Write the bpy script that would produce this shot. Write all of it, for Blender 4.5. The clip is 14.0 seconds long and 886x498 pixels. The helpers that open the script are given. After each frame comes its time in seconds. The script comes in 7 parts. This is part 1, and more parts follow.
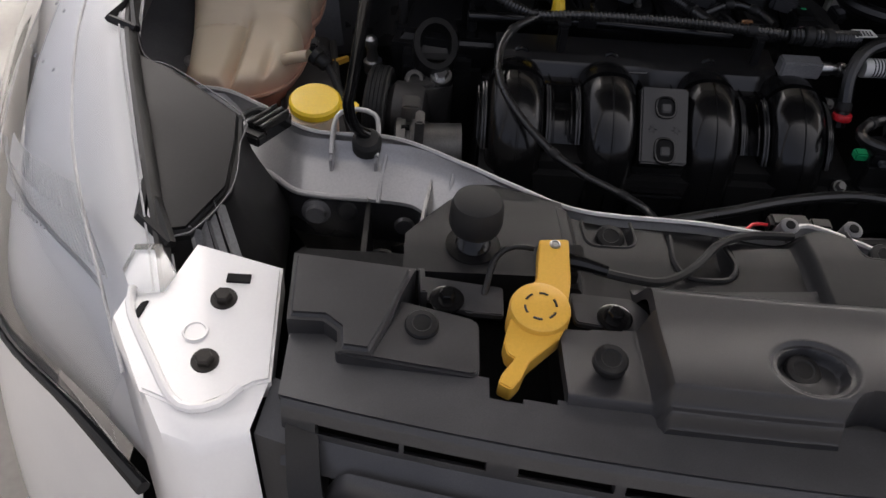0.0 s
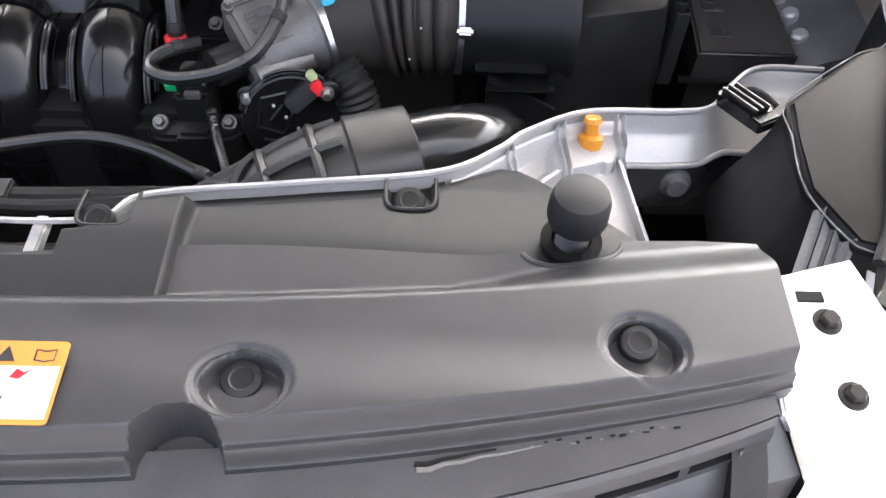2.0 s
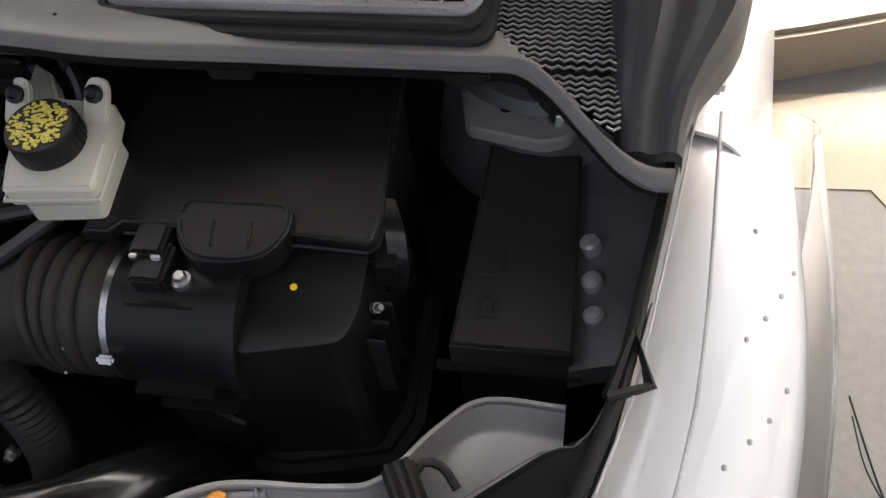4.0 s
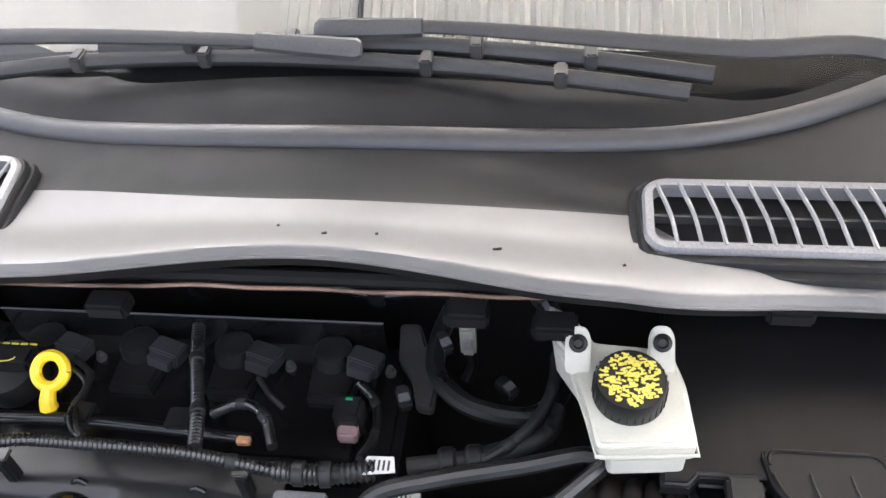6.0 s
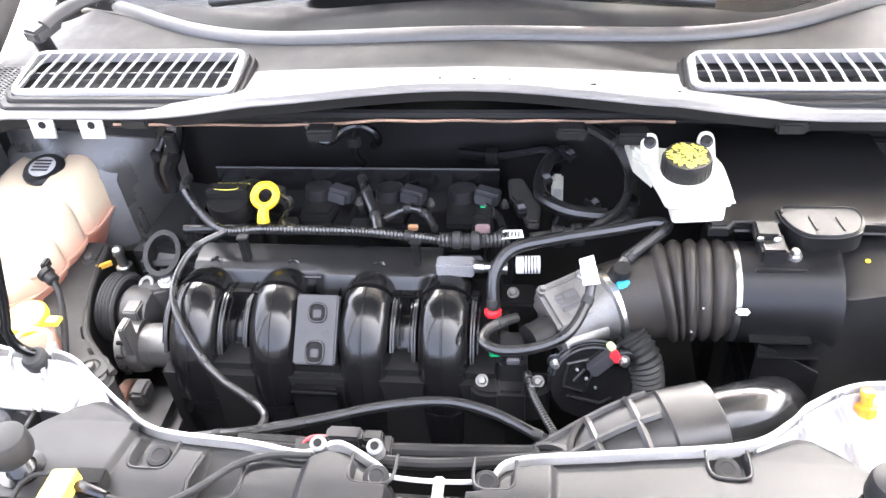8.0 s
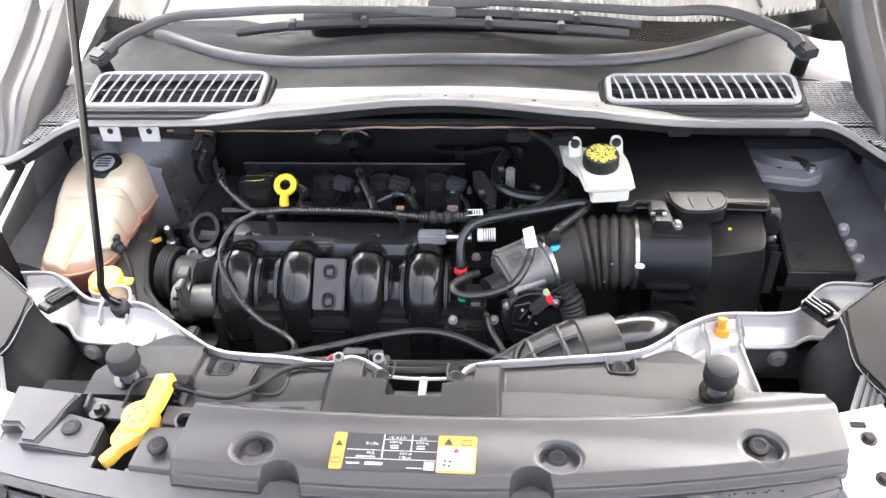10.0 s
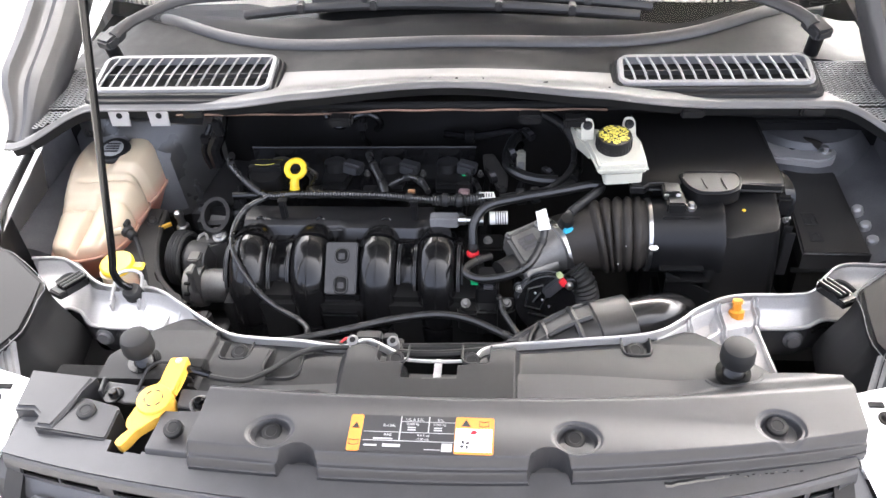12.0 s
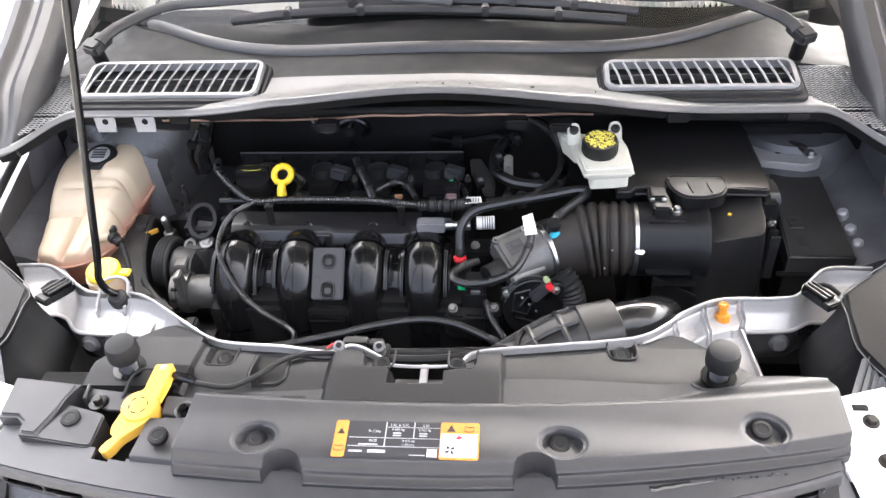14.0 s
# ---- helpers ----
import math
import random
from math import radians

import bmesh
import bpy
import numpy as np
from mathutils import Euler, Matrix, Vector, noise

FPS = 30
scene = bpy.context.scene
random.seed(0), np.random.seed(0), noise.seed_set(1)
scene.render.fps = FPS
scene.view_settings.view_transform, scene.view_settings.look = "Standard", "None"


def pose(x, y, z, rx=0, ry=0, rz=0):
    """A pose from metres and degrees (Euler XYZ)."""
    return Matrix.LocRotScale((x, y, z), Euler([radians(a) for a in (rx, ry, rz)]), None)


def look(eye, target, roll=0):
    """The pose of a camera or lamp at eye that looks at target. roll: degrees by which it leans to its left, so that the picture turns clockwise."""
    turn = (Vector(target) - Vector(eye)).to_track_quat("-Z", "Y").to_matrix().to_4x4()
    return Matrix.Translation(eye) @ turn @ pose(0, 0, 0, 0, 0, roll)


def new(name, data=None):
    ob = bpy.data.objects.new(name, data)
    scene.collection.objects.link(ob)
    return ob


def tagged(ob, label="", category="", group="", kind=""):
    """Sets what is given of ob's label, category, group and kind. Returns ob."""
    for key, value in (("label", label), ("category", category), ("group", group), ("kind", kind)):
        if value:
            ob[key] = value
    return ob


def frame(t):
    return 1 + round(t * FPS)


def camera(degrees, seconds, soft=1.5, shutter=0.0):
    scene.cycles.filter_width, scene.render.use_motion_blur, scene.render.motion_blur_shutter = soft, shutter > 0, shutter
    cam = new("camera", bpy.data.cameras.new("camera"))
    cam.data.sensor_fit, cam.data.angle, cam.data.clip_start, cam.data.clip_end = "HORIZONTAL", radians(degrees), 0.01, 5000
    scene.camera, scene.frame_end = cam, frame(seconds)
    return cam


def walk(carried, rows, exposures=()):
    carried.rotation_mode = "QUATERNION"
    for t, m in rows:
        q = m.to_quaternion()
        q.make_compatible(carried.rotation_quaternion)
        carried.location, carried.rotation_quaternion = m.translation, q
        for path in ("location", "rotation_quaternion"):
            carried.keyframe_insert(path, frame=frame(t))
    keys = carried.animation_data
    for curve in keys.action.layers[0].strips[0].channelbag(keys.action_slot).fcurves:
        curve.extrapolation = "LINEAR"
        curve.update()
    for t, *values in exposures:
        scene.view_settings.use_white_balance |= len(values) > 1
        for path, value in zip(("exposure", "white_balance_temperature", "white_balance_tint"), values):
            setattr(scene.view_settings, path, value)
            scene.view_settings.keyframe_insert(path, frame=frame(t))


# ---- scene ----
cam = camera(56.1, 14.0)
PATH = [
    (0, (-0.403, -0.443, 1.415), (-0.338, 0.959, -0.01), 5.3),
    (0.5, (-0.218, -0.497, 1.421), (-0.16, 0.881, -0.028), 4.5),
    (1, (-0.037, -0.48, 1.409), (0.033, 0.862, -0.072), 2.4),
    (1.5, (0.135, -0.405, 1.41), (0.187, 0.853, -0.143), 2.0),
    (2, (0.27, -0.346, 1.394), (0.34, 0.912, -0.16), 3.8),
    (2.5, (0.45, -0.272, 1.362), (0.453, 0.948, -0.224), 0.6),
    (3, (0.583, -0.17, 1.385), (0.493, 0.923, -0.287), -2.3),
    (3.5, (0.641, -0.05, 1.418), (0.406, 1.059, -0.23), -6.1),
    (3.7, (0.645, 0.004, 1.446), (0.379, 1.105, -0.202), -7.2),
    (5.8, (0.265, 0.038, 1.547), (-0.02, 1.432, 0.142), -6.4),
    (6, (0.192, 0.022, 1.558), (-0.056, 1.417, 0.147), -5.3),
    (6.5, (0.064, -0.024, 1.569), (-0.176, 1.395, 0.18), -4.1),
    (7, (0.029, -0.102, 1.54), (-0.199, 1.36, 0.194), -3.6),
    (7.5, (0.072, -0.213, 1.506), (-0.197, 1.28, 0.204), -5.3),
    (8, (0.109, -0.403, 1.569), (-0.148, 1.13, 0.311), -4.7),
    (8.5, (0.148, -0.539, 1.658), (-0.148, 0.988, 0.402), -4.3),
    (8.7, (0.158, -0.563, 1.716), (-0.103, 0.952, 0.437), -3.6),
    (10.8, (0.122, -0.699, 1.76), (-0.058, 0.83, 0.482), -3.8),
    (11, (0.12, -0.696, 1.76), (-0.064, 0.83, 0.479), -4.0),
    (11.5, (0.121, -0.684, 1.754), (-0.082, 0.828, 0.46), -4.5),
    (12, (0.123, -0.676, 1.749), (-0.071, 0.832, 0.449), -4.1),
    (12.5, (0.125, -0.676, 1.748), (-0.057, 0.833, 0.449), -3.9),
    (13, (0.128, -0.675, 1.747), (-0.055, 0.834, 0.448), -4.1),
    (13.5, (0.127, -0.672, 1.748), (-0.062, 0.837, 0.448), -3.9),
    (14, (0.132, -0.675, 1.749), (-0.045, 0.841, 0.457), -3.9),
]
walk(cam, [(t, look(eye, target, roll)) for t, eye, target, roll in PATH],
     [(0.0, 2.45, 6250, 6), (0.5, 3.57, 5950, 5), (1.0, 4.40, 5900, 5), (1.5, 4.70, 6000, 5), (2.0, 4.62, 6000, 5), (2.5, 4.45, 6100, 5), (3.0, 3.15, 6450, 5), (3.5, 2.87, 6400, 5),
      (6.0, 4.87, 6100, 4), (6.5, 4.82, 6130, 4), (7.5, 5.80, 6050, 5), (8.0, 6.15, 6050, 5), (8.5, 5.93, 6050, 5), (11.0, 5.05, 6100, 4), (14.0, 4.87, 6100, 4)])

# ---- world and sun ----
world = bpy.data.worlds.new("sky")
scene.world = world
world.use_nodes = True
wn = world.node_tree.nodes
sky = wn.new("ShaderNodeTexSky")
sky.sky_type, sky.sun_disc = "NISHITA", False
sky.air_density, sky.dust_density, sky.ozone_density = 0.12, 10.0, 0.0
SUN_DIR = Vector((0.25, 0.55, 0.8)).normalized()
sky.sun_elevation = math.asin(SUN_DIR.z)
sky.sun_rotation = math.atan2(SUN_DIR.x, SUN_DIR.y)
wn["Background"].inputs["Strength"].default_value = 0.15
world.node_tree.links.new(sky.outputs[0], wn["Background"].inputs["Color"])
sun = new("sun", bpy.data.lights.new("sun", "SUN"))
sun.data.energy, sun.data.angle, sun.data.color = 1.0, radians(1), (1.0, 0.96, 0.91)
sun.matrix_world = look(SUN_DIR * 10, (0, 0, 0))


# ---- materials ----
def mat(name, color, rough=0.5, metal=0.0, grain=0.15, size=60.0, bump=0.05, stain=0.2, coat=0.0, spec=0.5):
    """A surface with fine grain, larger stains and a little relief."""
    m = bpy.data.materials.new(name)
    m.use_nodes = True
    n, l = m.node_tree.nodes, m.node_tree.links
    b = n["Principled BSDF"]
    tc = n.new("ShaderNodeTexCoord")
    fine, big = n.new("ShaderNodeTexNoise"), n.new("ShaderNodeTexNoise")
    fine.inputs["Scale"].default_value, fine.inputs["Detail"].default_value = size * 8, 4
    big.inputs["Scale"].default_value, big.inputs["Detail"].default_value = size * 0.25, 6
    l.new(tc.outputs["Object"], fine.inputs["Vector"])
    l.new(tc.outputs["Object"], big.inputs["Vector"])
    r1, r2 = n.new("ShaderNodeMapRange"), n.new("ShaderNodeMapRange")
    for r, src, amount in ((r1, fine, grain), (r2, big, stain)):
        r.inputs["From Min"].default_value, r.inputs["From Max"].default_value = 0.3, 0.7
        r.inputs["To Min"].default_value, r.inputs["To Max"].default_value = 1 - amount, 1 + amount
        l.new(src.outputs["Fac"], r.inputs["Value"])
    mul = n.new("ShaderNodeMath")
    mul.operation = "MULTIPLY"
    l.new(r1.outputs[0], mul.inputs[0])
    l.new(r2.outputs[0], mul.inputs[1])
    sc = n.new("ShaderNodeVectorMath")
    sc.operation = "SCALE"
    sc.inputs[0].default_value = color
    l.new(mul.outputs[0], sc.inputs["Scale"])
    l.new(sc.outputs[0], b.inputs["Base Color"])
    rr = n.new("ShaderNodeMapRange")
    rr.inputs["From Min"].default_value, rr.inputs["From Max"].default_value = 0.3, 0.7
    rr.inputs["To Min"].default_value, rr.inputs["To Max"].default_value = max(rough - min(0.07, stain * 0.4), 0.02), min(rough + min(0.07, stain * 0.4), 1)
    l.new(big.outputs["Fac"], rr.inputs["Value"])
    l.new(rr.outputs[0], b.inputs["Roughness"])
    b.inputs["Metallic"].default_value = metal
    b.inputs["Coat Weight"].default_value = coat
    b.inputs["Coat Roughness"].default_value = 0.05
    b.inputs["Specular IOR Level"].default_value = spec
    if bump:
        bp = n.new("ShaderNodeBump")
        bp.inputs["Strength"].default_value, bp.inputs["Distance"].default_value = bump, 0.001
        l.new(fine.outputs["Fac"], bp.inputs["Height"])
        l.new(bp.outputs[0], b.inputs["Normal"])
    return m


TRIM = mat("grained_grey_black_plastic", (0.021, 0.021, 0.0225), 0.45, size=170, bump=0.12, grain=0.2, stain=0.12, spec=0.55)
PLASTIC = mat("black_plastic", (0.0085, 0.0085, 0.0088), 0.45, size=90, bump=0.1, spec=0.3)
GLOSS = mat("glossy_black_plastic", (0.0065, 0.0065, 0.0068), 0.19, size=60, bump=0.03, spec=0.4)
# Near-black puts the shade of holes and cavities into the colour; black parts too.
DARK = mat("recess_shade_and_black_parts", (0.008, 0.008, 0.008), 0.8, spec=0.2, bump=0)
RUBBER = mat("black_rubber", (0.010, 0.010, 0.010), 0.6, size=110, bump=0.15, spec=0.4)
HOSE = mat("worn_brown_rubber", (0.022, 0.019, 0.016), 0.55, size=70, bump=0.15, stain=0.35, spec=0.3)
CONDUIT = mat("black_split_conduit", (0.012, 0.012, 0.012), 0.3, size=90, bump=0.05, spec=0.7)
HOSEBLK = mat("glossy_black_rubber_hose", (0.009, 0.009, 0.009), 0.32, size=110, bump=0.1, spec=0.6)
COIL = mat("dark_grey_coil_plastic", (0.011, 0.011, 0.0115), 0.33, size=110, bump=0.1)
PAINT = mat("white_body_paint", (0.8, 0.79, 0.77), 0.3, grain=0.01, stain=0.02, bump=0.0, coat=0.6)
PRIMER = mat("silver_grey_primer", (0.41, 0.405, 0.40), 0.34, metal=0.3, grain=0.06, stain=0.1, bump=0.03)
ALLOY = mat("cast_aluminium", (0.15, 0.147, 0.14), 0.5, metal=0.75, size=90, bump=0.2, stain=0.3)
STEEL = mat("zinc_plated_steel", (0.5, 0.5, 0.49), 0.32, metal=1.0, stain=0.2)
CHROME = mat("chrome", (0.8, 0.8, 0.82), 0.08, metal=1.0, grain=0.02, stain=0.03, bump=0)
YELLOW = mat("yellow_plastic", (0.72, 0.42, 0.06), 0.4, grain=0.04, stain=0.06, bump=0.05)
LEMON = mat("lemon_yellow_plastic", (0.80, 0.55, 0.02), 0.4, grain=0.04, stain=0.06, bump=0.05)
AMBER = mat("amber_plastic", (0.55, 0.22, 0.02), 0.35, grain=0.04, stain=0.05, bump=0)
IVORY = mat("ivory_plastic", (0.46, 0.455, 0.385), 0.4, grain=0.03, stain=0.06, bump=0.02)
BATT = mat("satin_black_battery_plastic", (0.030, 0.029, 0.028), 0.42, size=110, bump=0.06, stain=0.15)
SILVER = mat("silver_grey_inner_panel", (0.075, 0.074, 0.072), 0.30, metal=0.4, grain=0.06, stain=0.2, bump=0.03)
GREYP = mat("grey_plastic", (0.07, 0.07, 0.075), 0.45)
WHITE = mat("white_print", (0.8, 0.8, 0.8), 0.5, grain=0.02, stain=0.03, bump=0)
ORANGE = mat("orange_print", (0.56, 0.20, 0.03), 0.5, grain=0.02, stain=0.04, bump=0)
INK = mat("black_print", (0.02, 0.02, 0.022), 0.45, grain=0.02, stain=0.03, bump=0)
RED = mat("red_plastic", (0.6, 0.02, 0.03), 0.4, bump=0)
GREEN = mat("green_plastic", (0.02, 0.32, 0.12), 0.4, bump=0)
CYAN = mat("blue_plastic", (0.05, 0.4, 0.6), 0.4, bump=0)
BLUE = mat("dark_blue_enamel", (0.008, 0.011, 0.05), 0.2, bump=0, coat=0.5)
CONCRETE = mat("worn_concrete", (0.105, 0.10, 0.094), 0.85, size=6, bump=0.3, stain=0.2, grain=0.08)
# Beige of the kerb; it also paints the sunlight on the ground.
KERB_SUN_BEIGE = mat("kerb_and_sunlit_ground_beige", (0.21, 0.172, 0.125), 0.85, size=8, bump=0.2, stain=0.12, grain=0.06)
ROOF = mat("pale_painted_sheet", (0.35, 0.34, 0.33), 0.6, size=10, grain=0.04, bump=0.02)
APRON = mat("grey_primed_steel", (0.13, 0.13, 0.133), 0.45, metal=0.2, grain=0.08, stain=0.25, bump=0.05)
AIRBOX = mat("black_moulded_plastic", (0.0075, 0.0075, 0.0078), 0.36, size=110, bump=0.07, spec=0.25)
HOUSING = mat("smooth_black_lamp_housing", (0.0065, 0.0065, 0.0068), 0.4, size=60, bump=0.03, spec=0.16)
GRILLE = mat("satin_grey_grille_plastic", (0.040, 0.040, 0.042), 0.42, size=170, bump=0.10, grain=0.2, stain=0.12, spec=0.55)
DEFLECT = mat("satin_dark_grey_plastic", (0.0095, 0.0095, 0.0102), 0.48, size=170, bump=0.14, grain=0.22, stain=0.12, spec=0.27)
SLATE = mat("dark_slate_plastic", (0.009, 0.009, 0.010), 0.35, spec=0.4)
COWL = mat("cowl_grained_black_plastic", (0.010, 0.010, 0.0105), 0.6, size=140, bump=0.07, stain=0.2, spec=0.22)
# Front strip of the black cowl: its sky sheen is painted as grey.
STRIP = mat("cowl_plastic_painted_sheen", (0.098, 0.097, 0.096), 0.5, size=140, bump=0.02, grain=0.03, stain=0.06, coat=0.2, spec=0.5)
STRIP.node_tree.nodes["Principled BSDF"].inputs["Coat Roughness"].default_value = 0.3
STRIP.node_tree.nodes["Principled BSDF"].inputs["Coat IOR"].default_value = 1.5
WIPER = mat("grey_wiper_plastic", (0.022, 0.022, 0.023), 0.55)
FIN = mat("dull_metal_fin", (0.11, 0.11, 0.112), 0.45, metal=0.2)
DUST = mat("dusty_dark_steel", (0.035, 0.034, 0.032), 0.65, stain=0.4)
RUST = mat("rusty_brown_seam", (0.16, 0.10, 0.07), 0.7, size=90, stain=0.5)


# ---- mesh helpers ----
def sm(a, b, x):
    t = min(max((x - a) / (b - a), 0.0), 1.0)
    return t * t * (3 - 2 * t)


def lerp(a, b, t):
    return a + (b - a) * t


def finish(name, bm, material, angle=35):
    me = bpy.data.meshes.new(name)
    bmesh.ops.recalc_face_normals(bm, faces=bm.faces)
    bm.to_mesh(me)
    bm.free()
    me.materials.append(material)
    me.polygons.foreach_set("use_smooth", [True] * len(me.polygons))
    me.set_sharp_from_angle(angle=radians(angle))
    return me


def part(name, bm, material, parent, label=""):
    ob = new(name, finish(name, bm, material))
    ob.parent = parent
    return tagged(ob, label)


def thing(name, label, category, group="", kind=""):
    return tagged(new(name), label, category, group, kind)


def solo(name, bm, material, label, category, group="", kind=""):
    return tagged(new(name, finish(name, bm, material)), label, category, group, kind)


def box(x0, x1, y0, y1, z0, z1, bevel=0.003, m=None, bm=None):
    own = bmesh.new()
    bmesh.ops.create_cube(own, size=1)
    bmesh.ops.transform(own, verts=own.verts, matrix=Matrix.Translation(((x0 + x1) / 2, (y0 + y1) / 2, (z0 + z1) / 2))
                        @ Matrix.Diagonal((abs(x1 - x0), abs(y1 - y0), abs(z1 - z0), 1)))
    if bevel:
        bmesh.ops.bevel(own, geom=own.edges[:], offset=bevel, segments=2, affect="EDGES", clamp_overlap=True)
    if m:
        bmesh.ops.transform(own, verts=own.verts, matrix=m)
    return join(bm, own)


def join(bm, own):
    if bm is None:
        return own
    me = bpy.data.meshes.new("tmp")
    own.to_mesh(me)
    own.free()
    bm.from_mesh(me)
    bpy.data.meshes.remove(me)
    return bm


def rounded(poly, r, seg=5):
    """A plan polygon with its corners rounded."""
    out, n = [], len(poly)
    for i in range(n):
        p, a, c = Vector(poly[i]), Vector(poly[i - 1]), Vector(poly[(i + 1) % n])
        da, dc = (a - p), (c - p)
        k = min(r, 0.48 * da.length, 0.48 * dc.length)
        s, e = p + da.normalized() * k, p + dc.normalized() * k
        for j in range(seg + 1):
            t = j / seg
            out.append(((1 - t) ** 2) * s + 2 * t * (1 - t) * p + t * t * e)
    return [(q.x, q.y) for q in out]


def prism(poly, z0, z1, bevel=0.003, m=None, bm=None, seg=2, round_plan=0.0):
    """An upright prism on a plan polygon; z1 may be a function of x, y."""
    own = bmesh.new()
    if round_plan:
        poly = rounded(poly, round_plan)
    f = own.faces.new([own.verts.new((x, y, z0)) for x, y in poly])
    top = bmesh.ops.extrude_face_region(own, geom=[f])
    tv = [v for v in top["geom"] if isinstance(v, bmesh.types.BMVert)]
    for v in tv:
        v.co.z = z1(v.co.x, v.co.y) if callable(z1) else z1
    if bevel:
        te = {e for v in tv for e in v.link_edges if all(w in tv for w in e.verts)}
        bmesh.ops.bevel(own, geom=list(te), offset=bevel, segments=seg, affect="EDGES", clamp_overlap=True)
    if m:
        bmesh.ops.transform(own, verts=own.verts, matrix=m)
    return join(bm, own)


def spline(pts, step=0.006):
    """Points along a smooth curve through pts."""
    p = [Vector(q) for q in pts]
    p = [2 * p[0] - p[1]] + p + [2 * p[-1] - p[-2]]
    out = []
    for i in range(1, len(p) - 2):
        n = max(2, int((p[i + 1] - p[i]).length / step))
        for k in range(n):
            t = k / n
            a, b, c, d = p[i - 1:i + 3]
            out.append(0.5 * ((2 * b) + (c - a) * t + (2 * a - 5 * b + 4 * c - d) * t * t + (3 * b - a - 3 * c + d) * t ** 3))
    out.append(p[-2])
    return out


def tube(pts, r, seg=10, step=0.006, bm=None, smooth=True, caps=True, ripple=0.0, flat=1.0):
    """A round tube along pts; r may be a function of the share of the length; ripple: corrugated."""
    own = bmesh.new()
    c = spline(pts, step) if smooth else [Vector(q) for q in pts]
    up, rings = None, []
    for i, p in enumerate(c):
        d = (c[min(i + 1, len(c) - 1)] - c[max(i - 1, 0)]).normalized()
        if up is None:
            up = d.orthogonal().normalized()
        up = (up - d * up.dot(d)).normalized()
        side = d.cross(up)
        q = r(i / max(1, len(c) - 1)) if callable(r) else r
        if ripple and i % 2:
            q *= 1 - ripple
        rings.append([own.verts.new(p + q * (math.cos(a) * up + flat * math.sin(a) * side)) for a in (2 * math.pi * k / seg for k in range(seg))])
    for a, b in zip(rings, rings[1:]):
        for k in range(seg):
            own.faces.new((a[k], a[(k + 1) % seg], b[(k + 1) % seg], b[k]))
    if caps:
        own.faces.new(rings[0][::-1])
        own.faces.new(rings[-1])
    return join(bm, own)


def turned(p, axis, profile, seg=24, bm=None):
    """A turned body: profile of (along the axis, radius)."""
    own = bmesh.new()
    q = Vector(axis).normalized().to_track_quat("Z", "Y").to_matrix()
    rings = []
    for h, r in profile:
        rings.append([own.verts.new(Vector(p) + q @ Vector((max(r, 1e-4) * math.cos(a), max(r, 1e-4) * math.sin(a), h)))
                      for a in (2 * math.pi * k / seg for k in range(seg))])
    for a, b in zip(rings, rings[1:]):
        for k in range(seg):
            own.faces.new((a[k], a[(k + 1) % seg], b[(k + 1) % seg], b[k]))
    own.faces.new(rings[0][::-1])
    own.faces.new(rings[-1])
    return join(bm, own)


def sheet(fn, nu, nv, thick=0.003, keep=None, down=(0, 0, -1), bm=None):
    """A sheet through fn(u, v) with thickness; keep(x, y, z) false: a hole."""
    own = bmesh.new()
    top = [[own.verts.new(fn(i / nu, j / nv)) for j in range(nv + 1)] for i in range(nu + 1)]
    for i in range(nu):
        for j in range(nv):
            q = (top[i][j], top[i + 1][j], top[i + 1][j + 1], top[i][j + 1])
            c = (q[0].co + q[2].co) / 2
            if keep is None or keep(c.x, c.y, c.z):
                own.faces.new(q)
    bmesh.ops.delete(own, geom=[v for v in own.verts if not v.link_faces], context="VERTS")
    if thick:
        edge = [e for e in own.edges if e.is_boundary]
        ext = bmesh.ops.extrude_edge_only(own, edges=edge)
        for v in ext["geom"]:
            if isinstance(v, bmesh.types.BMVert):
                v.co += Vector(down) * thick
    return join(bm, own)


def loft(rings, bm=None, closed=True, caps=True):
    """A skin over rings of points of equal number."""
    own = bmesh.new()
    vs = [[own.verts.new(q) for q in ring] for ring in rings]
    n = len(vs[0])
    for a, b in zip(vs, vs[1:]):
        for k in range(n if closed else n - 1):
            own.faces.new((a[k], a[(k + 1) % n], b[(k + 1) % n], b[k]))
    if caps and closed:
        own.faces.new(vs[0][::-1])
        own.faces.new(vs[-1])
    return join(bm, own)


def bolt(p, axis, r=0.007, bm=None):
    """A flanged hex bolt head."""
    b = turned(p, axis, [(-0.004, r * 1.5), (0.0, r * 1.5), (0.0015, r * 1.4)], 20, bm)
    return turned(p, axis, [(0.001, r), (0.006, r), (0.0075, r * 0.8)], 6, b)


def push_pin(p, axis, r=0.011, bm=None):
    """A round push-in rivet with a domed head."""
    return turned(p, axis, [(-0.004, r), (0.0008, r), (0.002, r * 0.92), (0.0026, r * 0.6), (0.0018, r * 0.52), (0.0018, 0.0)], 24, bm)


PLAN = Matrix(((0.965, 0, 0, -0.014), (0, 0.963, 0, 0), (0, 0, 1, 0), (0, 0, 0, 1)))


def settle(top, dz=0.0, names=None):
    """Draws a thing's meshes to the true scale of the engine bay plan."""
    for o in (top, *top.children_recursive):
        if o.type == "MESH" and (names is None or o.name.split(".")[0] in names):
            o.data.transform(Matrix.Translation((0, 0, dz)) @ PLAN)
    return top


